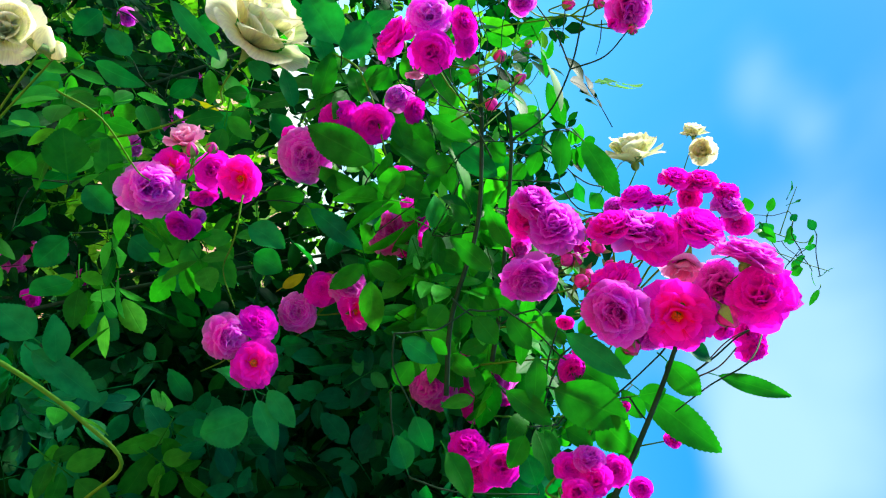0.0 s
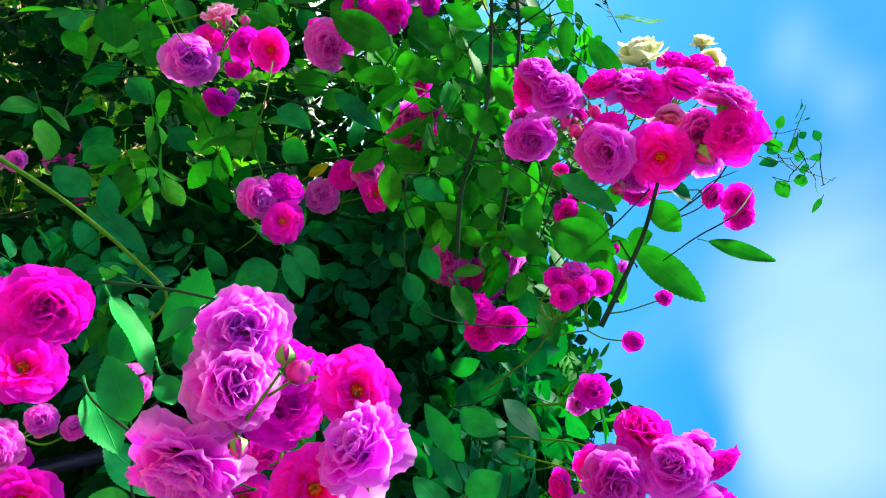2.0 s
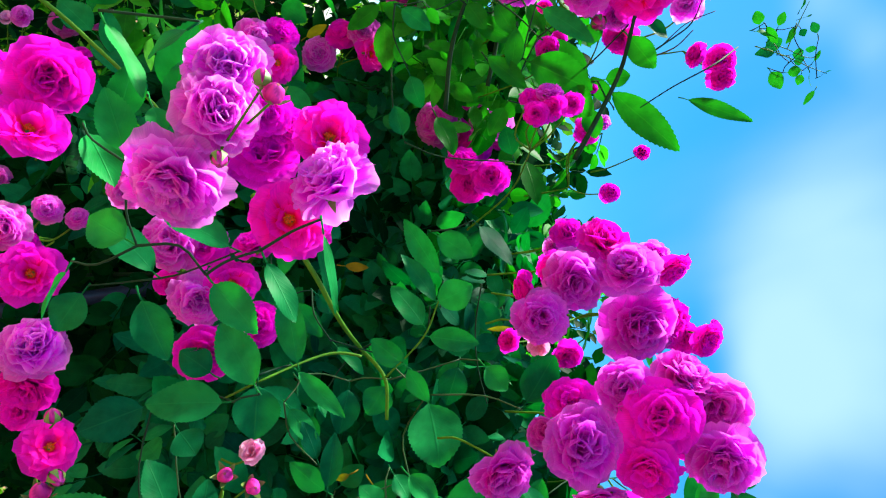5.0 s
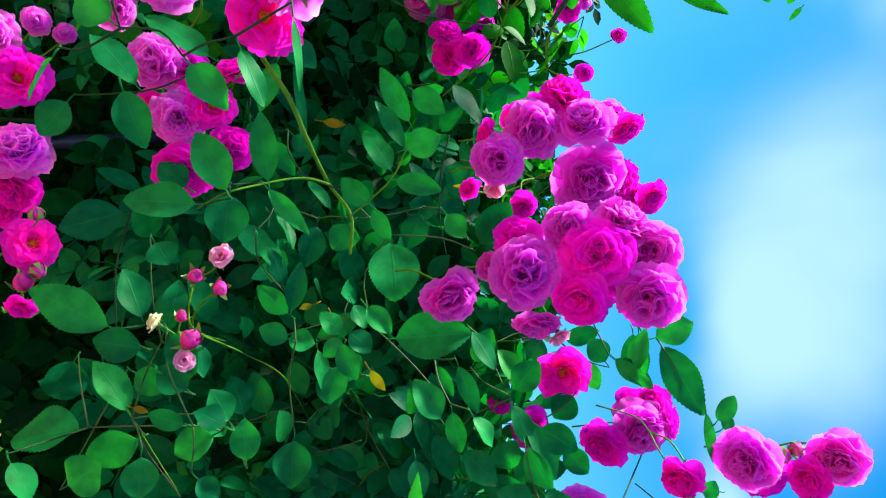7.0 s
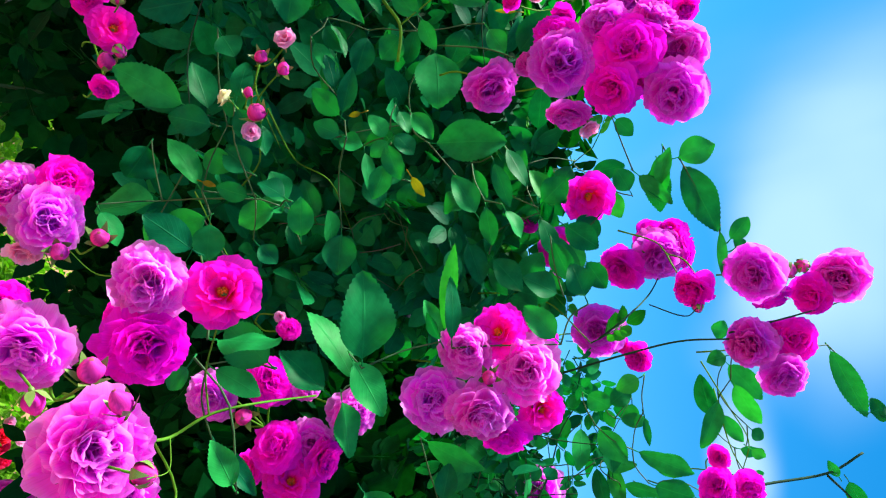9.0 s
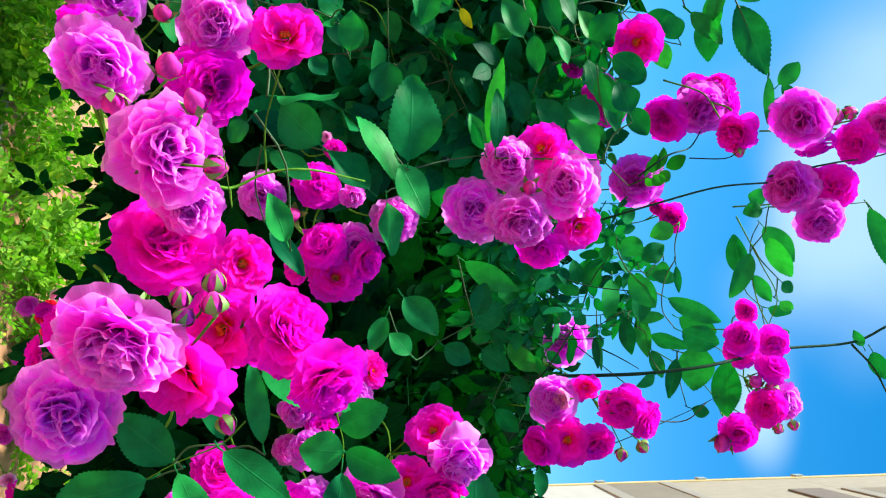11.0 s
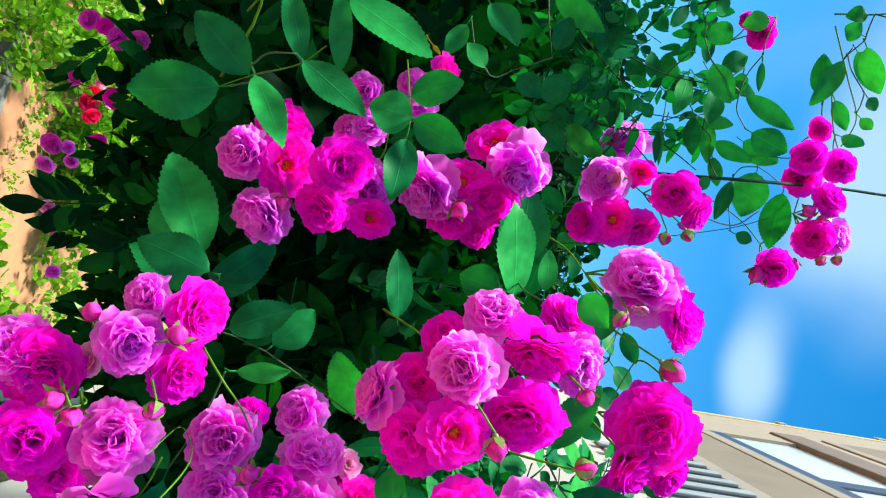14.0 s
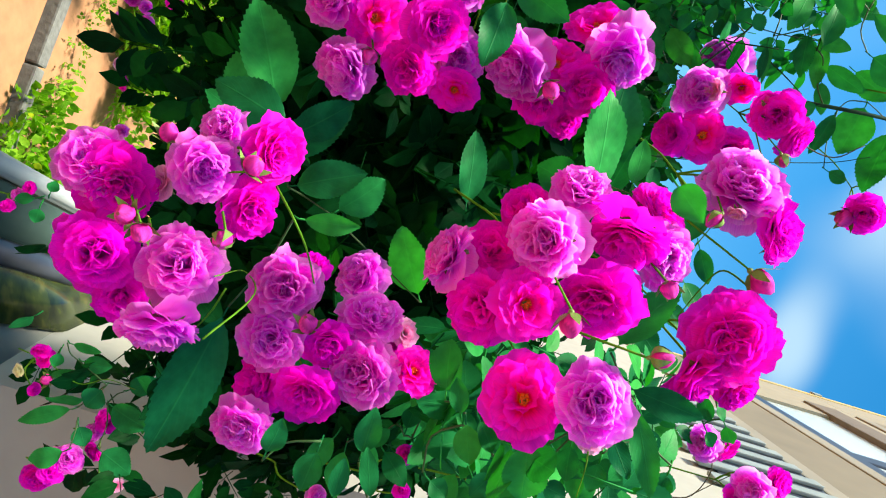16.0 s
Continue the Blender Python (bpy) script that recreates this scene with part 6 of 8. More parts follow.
leaves([
    ((0.844, 0.671, 2.269), (0.899, 0.657, 2.276), 0.036, (-0.5, -0.8, -0.1)),
    ((0.876, 0.66, 2.29), (0.917, 0.646, 2.319), 0.040, (-0.5, -0.7, -0.4)),
    ((0.815, 0.692, 2.314), (0.846, 0.689, 2.283), 0.049, (-0.4, -0.9, -0.2))])
leaves([
    ((0.17, 0.943, 1.914), (0.18, 0.947, 1.851), 0.063, (0, -0.9, 0.5)),
    ((0.149, 0.94, 1.928), (0.215, 0.927, 1.941), 0.033, (-0.1, -1, 0.2)),
    ((0.139, 0.937, 1.944), (0.193, 0.931, 1.969), 0.033, (-0.2, -1, -0.1)),
    ((0.14, 0.95, 1.929), (0.1, 0.951, 1.879), 0.048, (0.2, -0.2, 1))])
leaves([
    ((0.169, 0.722, 2.248), (0.214, 0.706, 2.32), 0.059, (-0.2, -0.8, -0.5)),
    ((0.212, 0.807, 2.386), (0.307, 0.789, 2.472), 0.049, (-0.2, -0.9, -0.4)),
    ((0.11, 0.705, 2.266), (0.163, 0.664, 2.312), 0.030, (-0.1, -0.9, -0.3)),
    ((0.233, 0.866, 2.531), (0.279, 0.846, 2.624), 0.028, (-0.4, -0.6, -0.7)),
    ((0.177, 0.714, 2.221), (0.127, 0.712, 2.233), 0.027, (0.1, -1, -0.1)),
    ((0.209, 0.72, 2.293), (0.245, 0.695, 2.313), 0.048, (-0, -0.7, -0.7)),
    ((0.157, 0.684, 2.364), (0.199, 0.678, 2.392), 0.036, (-0.3, -0.7, -0.7)),
    ((0.136, 0.68, 2.379), (0.166, 0.674, 2.41), 0.024, (-0.7, -0.6, -0.3)),
    ((0.235, 0.743, 2.326), (0.274, 0.742, 2.332), 0.032, (-0.2, -1, -0.2))])
leaves([
    ((0.22, 0.765, 2.129), (0.272, 0.752, 2.143), 0.035, (-0.4, -0.9, 0.3)),
    ((0.106, 0.953, 2.298), (0.064, 0.967, 2.233), 0.041, (0.1, -1, 0.2)),
    ((0.013, 0.809, 2.256), (-0.045, 0.814, 2.236), 0.030, (-0, -0.6, -0.8)),
    ((0.037, 0.834, 2.234), (-0.012, 0.843, 2.195), 0.030, (0.1, -1, -0.3))])
leaves([
    ((-0.158, 1.036, 2.449), (-0.23, 1.04, 2.434), 0.030, (0.6, -0.7, -0.3)),
    ((-0.074, 0.947, 2.389), (-0.139, 0.944, 2.402), 0.034, (-0.3, -1, 0.1)),
    ((-0.141, 1.108, 2.506), (-0.032, 1.098, 2.551), 0.053, (0.2, -1, 0.1)),
    ((-0.093, 1.013, 2.319), (-0.155, 1.026, 2.26), 0.044, (0.3, -0.9, -0.2)),
    ((-0.15, 1.081, 2.246), (-0.236, 1.094, 2.189), 0.046, (-0.4, -0.8, -0.5)),
    ((-0.141, 1.004, 2.137), (-0.207, 1.022, 2.054), 0.063, (0.4, -0.9, -0.1)),
    ((-0.107, 1.056, 2.121), (-0.158, 1.071, 2.048), 0.030, (0.3, -0.9, -0.3)),
    ((-0.018, 0.982, 2.461), (-0.046, 0.985, 2.449), 0.025, (0, -0.9, -0.5)),
    ((-0.157, 1.044, 2.414), (-0.184, 1.054, 2.366), 0.035, (-0.3, -0.8, -0.5))])
leaves([
    ((-0.308, 0.991, 2.116), (-0.386, 0.998, 2.082), 0.065, (0.1, -1, 0)),
    ((-0.301, 1.04, 2.126), (-0.353, 1.031, 2.168), 0.057, (0.1, -1, 0.1)),
    ((-0.172, 0.96, 1.748), (-0.233, 0.96, 1.752), 0.062, (0.1, -0.9, 0.4)),
    ((-0.291, 0.902, 1.814), (-0.253, 0.891, 1.868), 0.031, (0.6, -0.8, -0.1)),
    ((0.037, 0.987, 1.664), (0.117, 0.971, 1.738), 0.044, (0.1, -0.8, 0.6)),
    ((0.058, 0.981, 1.692), (-0.004, 0.979, 1.699), 0.036, (-0.3, -0.8, 0.5)),
    ((0.023, 0.986, 1.67), (-0.028, 0.994, 1.629), 0.052, (0.3, -0.7, 0.6)),
    ((-0.092, 1.058, 2.041), (-0.019, 1.045, 2.105), 0.038, (0, -1, 0)),
    ((-0.116, 1.072, 1.979), (-0.114, 1.059, 2.036), 0.055, (0.6, -0.8, 0.1))])
leaves([
    ((-0.083, 1.078, 1.948), (-0.041, 1.068, 1.995), 0.047, (0.2, -0.8, 0.6)),
    ((-0.28, 0.757, 1.778), (-0.241, 0.744, 1.838), 0.028, (0.2, -0.9, 0.4)),
    ((-0.349, 0.881, 1.913), (-0.266, 0.871, 1.959), 0.024, (0.8, -0.5, 0.4)),
    ((-0.277, 1.012, 2.016), (-0.306, 1.018, 1.989), 0.032, (-0.3, -0.8, -0.4)),
    ((-0.182, 1.116, 1.771), (-0.231, 1.124, 1.733), 0.050, (-0.2, -1, 0.2)),
    ((-0.204, 1.038, 1.661), (-0.221, 1.031, 1.693), 0.045, (0.3, -0.8, 0.5)),
    ((-0.036, 1.039, 1.655), (-0.041, 1.026, 1.715), 0.045, (-0.2, -0.1, 1)),
    ((-0.083, 1.054, 2.202), (-0.13, 1.047, 2.236), 0.052, (0.7, -0.5, 0.5)),
    ((-0.053, 1.08, 2.13), (-0.099, 1.082, 2.121), 0.052, (0.2, -0.8, 0.6))])
leaves([
    ((-0.148, 1.075, 2.199), (-0.194, 1.077, 2.19), 0.044, (-0.2, -1, 0)),
    ((-0.247, 1.051, 2.076), (-0.316, 1.043, 2.112), 0.038, (-0.3, -0.9, 0.3)),
    ((-0.244, 1.058, 2.042), (-0.305, 1.059, 2.036), 0.033, (0.1, -0.9, 0.4))])
leaves([
    ((0.24, 0.41, 1.836), (0.192, 0.405, 1.831), 0.032, (-0.4, -0.9, 0.2)),
    ((0.214, 0.407, 1.877), (0.181, 0.398, 1.888), 0.024, (-0.3, -0.9, 0.3)),
    ((0.22, 0.448, 1.801), (0.265, 0.431, 1.818), 0.034, (-0.1, -0.8, 0.5)),
    ((0.304, 0.406, 1.826), (0.284, 0.412, 1.801), 0.036, (0.3, -0.8, 0.5)),
    ((0.342, 0.363, 1.891), (0.377, 0.336, 1.919), 0.030, (-0.5, -0.9, -0.1)),
    ((0.332, 0.358, 1.93), (0.377, 0.352, 1.944), 0.023, (-0.2, -0.7, 0.6)),
    ((0.211, 0.399, 1.863), (0.232, 0.396, 1.868), 0.020, (-0, -0.9, 0.4)),
    ((0.314, 0.313, 1.973), (0.367, 0.309, 1.973), 0.009, (-0.2, -0.7, 0.6)),
    ((0.327, 0.465, 1.759), (0.364, 0.466, 1.733), 0.031, (-0.8, -0.3, -0.4))])
leaves([
    ((0.358, 0.454, 1.816), (0.41, 0.447, 1.83), 0.036, (-0.5, -0.9, 0))])
leaves([
    ((0.201, 0.448, 1.87), (0.146, 0.424, 1.9), 0.043, (-0.6, -0.7, 0.3)),
    ((0.209, 0.478, 1.817), (0.164, 0.464, 1.842), 0.034, (0.2, -0.9, 0.4))])
leaves([
    ((0.154, 0.38, 1.846), (0.208, 0.376, 1.863), 0.029, (-0.8, -0.2, 0.6)),
    ((0.17, 0.349, 1.904), (0.185, 0.354, 1.875), 0.022, (-0.6, -0.3, 0.7))])
leaves([
    ((0.833, 0.309, 1.849), (0.797, 0.329, 1.808), 0.056, (-0, -1, -0)),
    ((0.847, 0.328, 1.793), (0.873, 0.313, 1.838), 0.033, (-0.5, -0.7, 0.6)),
    ((0.932, 0.317, 1.788), (0.978, 0.292, 1.826), 0.026, (-0.2, -0.8, 0.5)),
    ((0.869, 0.393, 2.167), (0.834, 0.413, 2.133), 0.037, (-0.7, -0.7, -0.2)),
    ((0.826, 0.412, 2.207), (0.79, 0.43, 2.193), 0.040, (-0.5, -0.8, 0)),
    ((0.867, 0.403, 2.046), (0.8, 0.435, 2.049), 0.024, (-0.3, -0.9, 0.3)),
    ((0.867, 0.404, 2.032), (0.837, 0.419, 2.019), 0.020, (0.2, -0.8, -0.6))])
leaves([
    ((1.168, 0.654, 2.525), (1.104, 0.688, 2.512), 0.043, (0.4, -0.8, -0.4)),
    ((1.092, 0.691, 2.565), (1.146, 0.658, 2.617), 0.047, (-0.1, -1, 0)),
    ((1.167, 0.653, 2.545), (1.208, 0.629, 2.574), 0.029, (-0.5, -0.6, -0.6)),
    ((1.217, 0.624, 2.567), (1.222, 0.618, 2.608), 0.029, (0.2, -1, 0)),
    ((1.255, 0.604, 2.574), (1.253, 0.602, 2.603), 0.023, (0.1, -0.9, -0.3)),
    ((1.329, 0.685, 2.487), (1.405, 0.646, 2.475), 0.074, (-0.2, -0.9, -0.4)),
    ((1.353, 0.668, 2.541), (1.447, 0.618, 2.535), 0.063, (-0.2, -0.7, -0.7)),
    ((1.351, 0.676, 2.445), (1.418, 0.642, 2.428), 0.032, (-0.6, -0.8, -0.2)),
    ((1.433, 0.631, 2.471), (1.44, 0.625, 2.503), 0.028, (-0.3, -0.9, 0.3))])
leaves([
    ((1.085, 0.803, 2.622), (1.078, 0.81, 2.59), 0.042, (-0.3, -0.9, -0.4)),
    ((1.333, 0.657, 2.81), (1.378, 0.631, 2.833), 0.038, (-0.3, -0.6, -0.7)),
    ((1.325, 0.663, 2.793), (1.298, 0.678, 2.776), 0.021, (-0.5, -0.7, -0.6)),
    ((1.285, 0.711, 2.452), (1.308, 0.693, 2.522), 0.053, (-0.2, -0.9, -0.4))])
leaves([
    ((1.085, 0.571, 2.484), (1.156, 0.55, 2.454), 0.037, (0.1, -1, -0.2)),
    ((1.061, 0.576, 2.511), (1.12, 0.551, 2.55), 0.039, (-0.1, -0.7, -0.7)),
    ((1.128, 0.55, 2.534), (1.143, 0.543, 2.551), 0.025, (-0.8, -0.2, -0.6)),
    ((1.013, 0.576, 2.662), (1.113, 0.535, 2.714), 0.041, (-0.6, -0.7, -0.5)),
    ((1.019, 0.592, 2.5), (1.027, 0.592, 2.469), 0.030, (-0.6, -0.8, -0.2)),
    ((1.105, 0.537, 2.719), (1.097, 0.537, 2.744), 0.044, (-0.6, -0.7, -0.4)),
    ((1.157, 0.54, 2.532), (1.17, 0.534, 2.554), 0.021, (-0.3, -0.7, -0.6)),
    ((0.844, 0.599, 2.496), (0.833, 0.601, 2.513), 0.030, (0, -0.8, -0.6)),
    ((0.743, 0.595, 2.367), (0.69, 0.611, 2.386), 0.026, (-0.7, -0.5, -0.5))])
leaves([
    ((0.731, 0.615, 2.345), (0.771, 0.596, 2.391), 0.029, (-0.7, -0.7, -0.2)),
    ((0.728, 0.604, 2.34), (0.766, 0.585, 2.386), 0.029, (-0, -0.7, -0.7)),
    ((0.652, 0.633, 2.312), (0.675, 0.623, 2.335), 0.029, (-0.4, -0.8, -0.4)),
    ((1.074, 0.597, 2.283), (1.092, 0.587, 2.317), 0.044, (-0.2, -0.8, -0.6)),
    ((1.125, 0.578, 2.298), (1.175, 0.556, 2.339), 0.044, (-0.4, -0.9, -0.4)),
    ((1.159, 0.56, 2.357), (1.193, 0.538, 2.443), 0.035, (-0.1, -1, 0.1)),
    ((1.209, 0.54, 2.381), (1.227, 0.527, 2.441), 0.053, (-0.1, -1, -0.2)),
    ((1.05, 0.596, 2.363), (1.067, 0.595, 2.327), 0.035, (-0.4, -0.9, -0.3)),
    ((1.109, 0.575, 2.369), (1.151, 0.56, 2.375), 0.014, (-0.7, -0.6, -0.3))])
leaves([
    ((0.079, 1.367, 2.981), (0.1, 1.358, 3.028), 0.033, (-0.8, -0.5, -0.1)),
    ((0.13, 1.357, 3.017), (0.13, 1.364, 2.972), 0.031, (-0.4, -0.8, 0.4)),
    ((0.173, 1.356, 3.004), (0.215, 1.349, 3.022), 0.038, (-0.4, -0.8, -0.5)),
    ((0.071, 1.364, 3.008), (0.112, 1.358, 3.026), 0.026, (0.2, -0.7, -0.7)),
    ((0.08, 1.354, 3.07), (0.115, 1.355, 3.045), 0.020, (0.5, -0.9, -0.2)),
    ((0.156, 1.349, 3.058), (0.153, 1.346, 3.084), 0.028, (0.6, -0.7, -0.4)),
    ((0.134, 1.347, 3.087), (0.132, 1.343, 3.113), 0.018, (0.4, -0.9, -0.3)),
    ((0.187, 1.342, 3.091), (0.219, 1.339, 3.092), 0.015, (0, 0.6, -0.8)),
    ((0.179, 1.35, 3.041), (0.178, 1.345, 3.073), 0.028, (0.2, -0.9, -0.4))])
leaves([
    ((0.227, 1.337, 3.097), (0.258, 1.339, 3.067), 0.015, (-0.5, -0.8, -0.2)),
    ((0.1, 1.345, 3.118), (0.073, 1.349, 3.11), 0.023, (-0.4, -0.8, -0.5)),
    ((0.197, 1.337, 3.115), (0.188, 1.334, 3.142), 0.013, (-0.6, 0.3, -0.8))])
leaves([
    ((0.039, 1.551, 3.113), (0.003, 1.552, 3.109), 0.034, (0.1, -0.9, -0.4)),
    ((0.048, 1.541, 3.16), (0.015, 1.537, 3.177), 0.025, (-0.1, -0.9, -0.4)),
    ((0.015, 1.529, 3.214), (-0.019, 1.526, 3.227), 0.028, (0.9, -0.3, 0.1)),
    ((0.037, 1.528, 3.217), (0.03, 1.523, 3.243), 0.020, (0.5, 0.2, -0.8)),
    ((0.064, 1.529, 3.213), (0.083, 1.528, 3.221), 0.025, (-0.5, -0.8, -0.4)),
    ((0.11, 1.543, 3.149), (0.072, 1.546, 3.135), 0.050, (-0, -1, -0.2)),
    ((0.124, 1.535, 3.189), (0.122, 1.529, 3.217), 0.036, (0.5, -0.7, -0.5)),
    ((0.177, 1.531, 3.207), (0.203, 1.533, 3.196), 0.025, (0.3, -0.8, -0.5)),
    ((0.147, 1.524, 3.24), (0.122, 1.52, 3.258), 0.014, (0, -1, 0.1))])
leaves([
    ((-0.153, 1, 2.286), (-0.196, 1.011, 2.232), 0.037, (0.2, -1, 0)),
    ((-0.157, 0.999, 2.384), (-0.172, 1.007, 2.347), 0.025, (0.2, -0.9, 0.3)),
    ((-0.14, 0.987, 2.392), (-0.118, 0.994, 2.362), 0.032, (0.3, -0.7, 0.7)),
    ((-0.118, 0.989, 2.382), (-0.084, 0.993, 2.362), 0.028, (-0.4, -0.8, -0.3)),
    ((-0.062, 0.942, 2.411), (-0.029, 0.941, 2.417), 0.027, (-0.5, -0.2, -0.8)),
    ((-0.04, 0.936, 2.441), (-0.019, 0.939, 2.424), 0.023, (0.1, -1, -0.2)),
    ((-0.118, 1.03, 2.239), (-0.173, 1.044, 2.173), 0.051, (-0.4, -0.9, 0.1)),
    ((-0.122, 1.045, 2.168), (-0.079, 1.035, 2.217), 0.047, (-0.2, -1, 0)),
    ((-0.12, 1.062, 2.14), (-0.056, 1.068, 2.112), 0.047, (-0.4, -0.9, 0.2))])
leaves([
    ((-0.123, 1.018, 2.25), (-0.121, 1.026, 2.211), 0.038, (-0.1, -1, -0.3)),
    ((-0.033, 1.036, 2.212), (-0.082, 1.033, 2.224), 0.042, (0.1, -0.9, 0.4)),
    ((-0.026, 0.976, 2.253), (-0.062, 0.98, 2.233), 0.027, (-0.1, -1, 0.2)),
    ((-0.108, 1.065, 2.078), (-0.14, 1.062, 2.091), 0.042, (0.2, -0.9, 0.4)),
    ((-0.067, 1.072, 2.045), (-0.103, 1.074, 2.035), 0.051, (0, -1, -0)),
    ((-0.078, 1.039, 2.342), (-0.132, 1.041, 2.334), 0.044, (0.7, -0.7, 0.1)),
    ((-0.106, 1.013, 2.366), (-0.076, 1.019, 2.34), 0.034, (-0.6, -0.7, -0.4)),
    ((-0.148, 1.023, 2.322), (-0.111, 1.02, 2.333), 0.034, (0.1, -0.9, -0.4)),
    ((-0.088, 1.034, 2.27), (-0.042, 1.03, 2.287), 0.039, (-0, -0.9, 0.4))])
leaves([
    ((-0.263, 1.05, 2.146), (-0.281, 1.041, 2.191), 0.034, (0.1, -0.9, -0.4)),
    ((-0.2, 1.042, 2.186), (-0.152, 1.04, 2.194), 0.039, (0.3, -0.9, 0.2)),
    ((-0.238, 1.051, 2.142), (-0.291, 1.053, 2.134), 0.037, (0.7, -0.7, 0.3)),
    ((-0.284, 1.05, 2.193), (-0.255, 1.057, 2.162), 0.039, (-0.2, -0.8, 0.6)),
    ((-0.034, 1.05, 2.291), (0.014, 1.046, 2.309), 0.040, (-0, -0.7, -0.7)),
    ((0.006, 1.066, 2.215), (0.039, 1.058, 2.253), 0.044, (-0, -1, 0.3)),
    ((0.018, 1.072, 2.187), (0.038, 1.08, 2.149), 0.044, (-0.5, -0.2, -0.9))])
leaves([
    ((0.086, 0.741, 2.099), (0.117, 0.734, 2.131), 0.029, (-0, -1, -0.1)),
    ((0.09, 0.734, 2.13), (0.111, 0.731, 2.142), 0.017, (0.3, -0.9, -0.4)),
    ((0.158, 0.72, 2.195), (0.203, 0.711, 2.237), 0.030, (-0.1, -1, 0)),
    ((0.145, 0.734, 2.274), (0.193, 0.723, 2.323), 0.037, (0.1, -1, 0.3)),
    ((0.206, 0.713, 2.228), (0.241, 0.711, 2.236), 0.017, (-0, -1, 0.3)),
    ((0.168, 0.741, 2.099), (0.209, 0.739, 2.108), 0.033, (-0.4, -0.7, -0.6)),
    ((0.13, 0.71, 2.338), (0.16, 0.713, 2.322), 0.024, (-0.3, -1, 0)),
    ((0.081, 0.773, 2.189), (0.116, 0.768, 2.208), 0.032, (-0.2, -1, -0.2)),
    ((0.087, 0.765, 2.225), (0.129, 0.761, 2.243), 0.029, (0.2, -1, 0))])
leaves([
    ((0.063, 0.779, 2.16), (0.085, 0.784, 2.137), 0.029, (-0.3, -0.9, -0.1)),
    ((0.094, 0.757, 2.262), (0.13, 0.753, 2.281), 0.029, (-0.3, -1, 0.1)),
    ((0.191, 0.762, 2.287), (0.149, 0.765, 2.272), 0.030, (-0.3, -0.9, 0.1)),
    ((0.219, 0.756, 2.218), (0.253, 0.761, 2.194), 0.029, (-0.1, -1, -0)),
    ((0.226, 0.766, 2.269), (0.251, 0.76, 2.296), 0.026, (-0.6, -0.6, -0.4)),
    ((0.086, 0.777, 2.216), (0.059, 0.779, 2.208), 0.023, (-0.2, -0.7, -0.7)),
    ((0.2, 0.738, 2.351), (0.199, 0.731, 2.383), 0.028, (0.1, -0.9, -0.3)),
    ((0.229, 0.747, 2.358), (0.193, 0.751, 2.338), 0.026, (-0.5, -0.7, -0.6)),
    ((0.128, 0.758, 2.304), (0.105, 0.754, 2.321), 0.023, (-0.7, -0.7, -0.2))])
leaves([
    ((0.141, 0.794, 2.09), (0.119, 0.789, 2.113), 0.031, (0.1, -0.9, -0.5)),
    ((0.237, 0.795, 2.086), (0.197, 0.796, 2.08), 0.032, (-0.2, -1, 0)),
    ((0.281, 0.765, 2.224), (0.241, 0.766, 2.218), 0.032, (-0.3, -0.9, -0.4))])
leaves([
    ((0.329, 0.723, 1.935), (0.39, 0.712, 1.909), 0.033, (-0.1, -1, -0.2)),
    ((0.4, 0.711, 1.897), (0.468, 0.693, 1.911), 0.037, (-0.1, -1, -0.1)),
    ((0.334, 0.614, 1.96), (0.435, 0.652, 1.961), 0.017, (-0.1, -0.8, 0.6)),
    ((0.311, 0.599, 1.953), (0.343, 0.587, 1.984), 0.037, (-0, -0.9, 0.5)),
    ((0.428, 0.733, 1.918), (0.473, 0.718, 1.945), 0.030, (-0, -1, 0.1)),
    ((0.422, 0.73, 1.947), (0.446, 0.721, 1.969), 0.030, (-0, -1, 0.2)),
    ((0.509, 0.664, 2.037), (0.475, 0.678, 2.003), 0.036, (0.3, -1, -0)),
    ((0.515, 0.662, 2.04), (0.555, 0.65, 2.059), 0.026, (0.1, -1, -0.2)),
    ((0.474, 0.663, 1.962), (0.51, 0.651, 1.988), 0.020, (-0, -0.7, 0.7))])
leaves([
    ((0.52, 0.701, 1.918), (0.565, 0.687, 1.936), 0.032, (0.2, -0.4, 0.9)),
    ((0.543, 0.678, 1.896), (0.587, 0.664, 1.921), 0.029, (-0.5, -0.8, 0.3)),
    ((0.538, 0.699, 1.967), (0.589, 0.69, 1.948), 0.041, (-0, -1, 0.2)),
    ((0.537, 0.682, 2.012), (0.567, 0.679, 1.985), 0.044, (-0.4, -0.8, 0.5)),
    ((0.371, 0.748, 2.108), (0.404, 0.734, 2.149), 0.040, (-0.1, -1, -0)),
    ((0.366, 0.741, 2.162), (0.421, 0.723, 2.196), 0.046, (-0.6, -0.6, 0.5)),
    ((0.531, 0.69, 2.104), (0.575, 0.683, 2.082), 0.041, (0.1, -1, -0.2)),
    ((0.529, 0.665, 2.134), (0.56, 0.655, 2.155), 0.035, (-0.1, -1, 0.2)),
    ((0.603, 0.66, 1.92), (0.558, 0.672, 1.909), 0.026, (-0.6, -0.8, 0.3))])
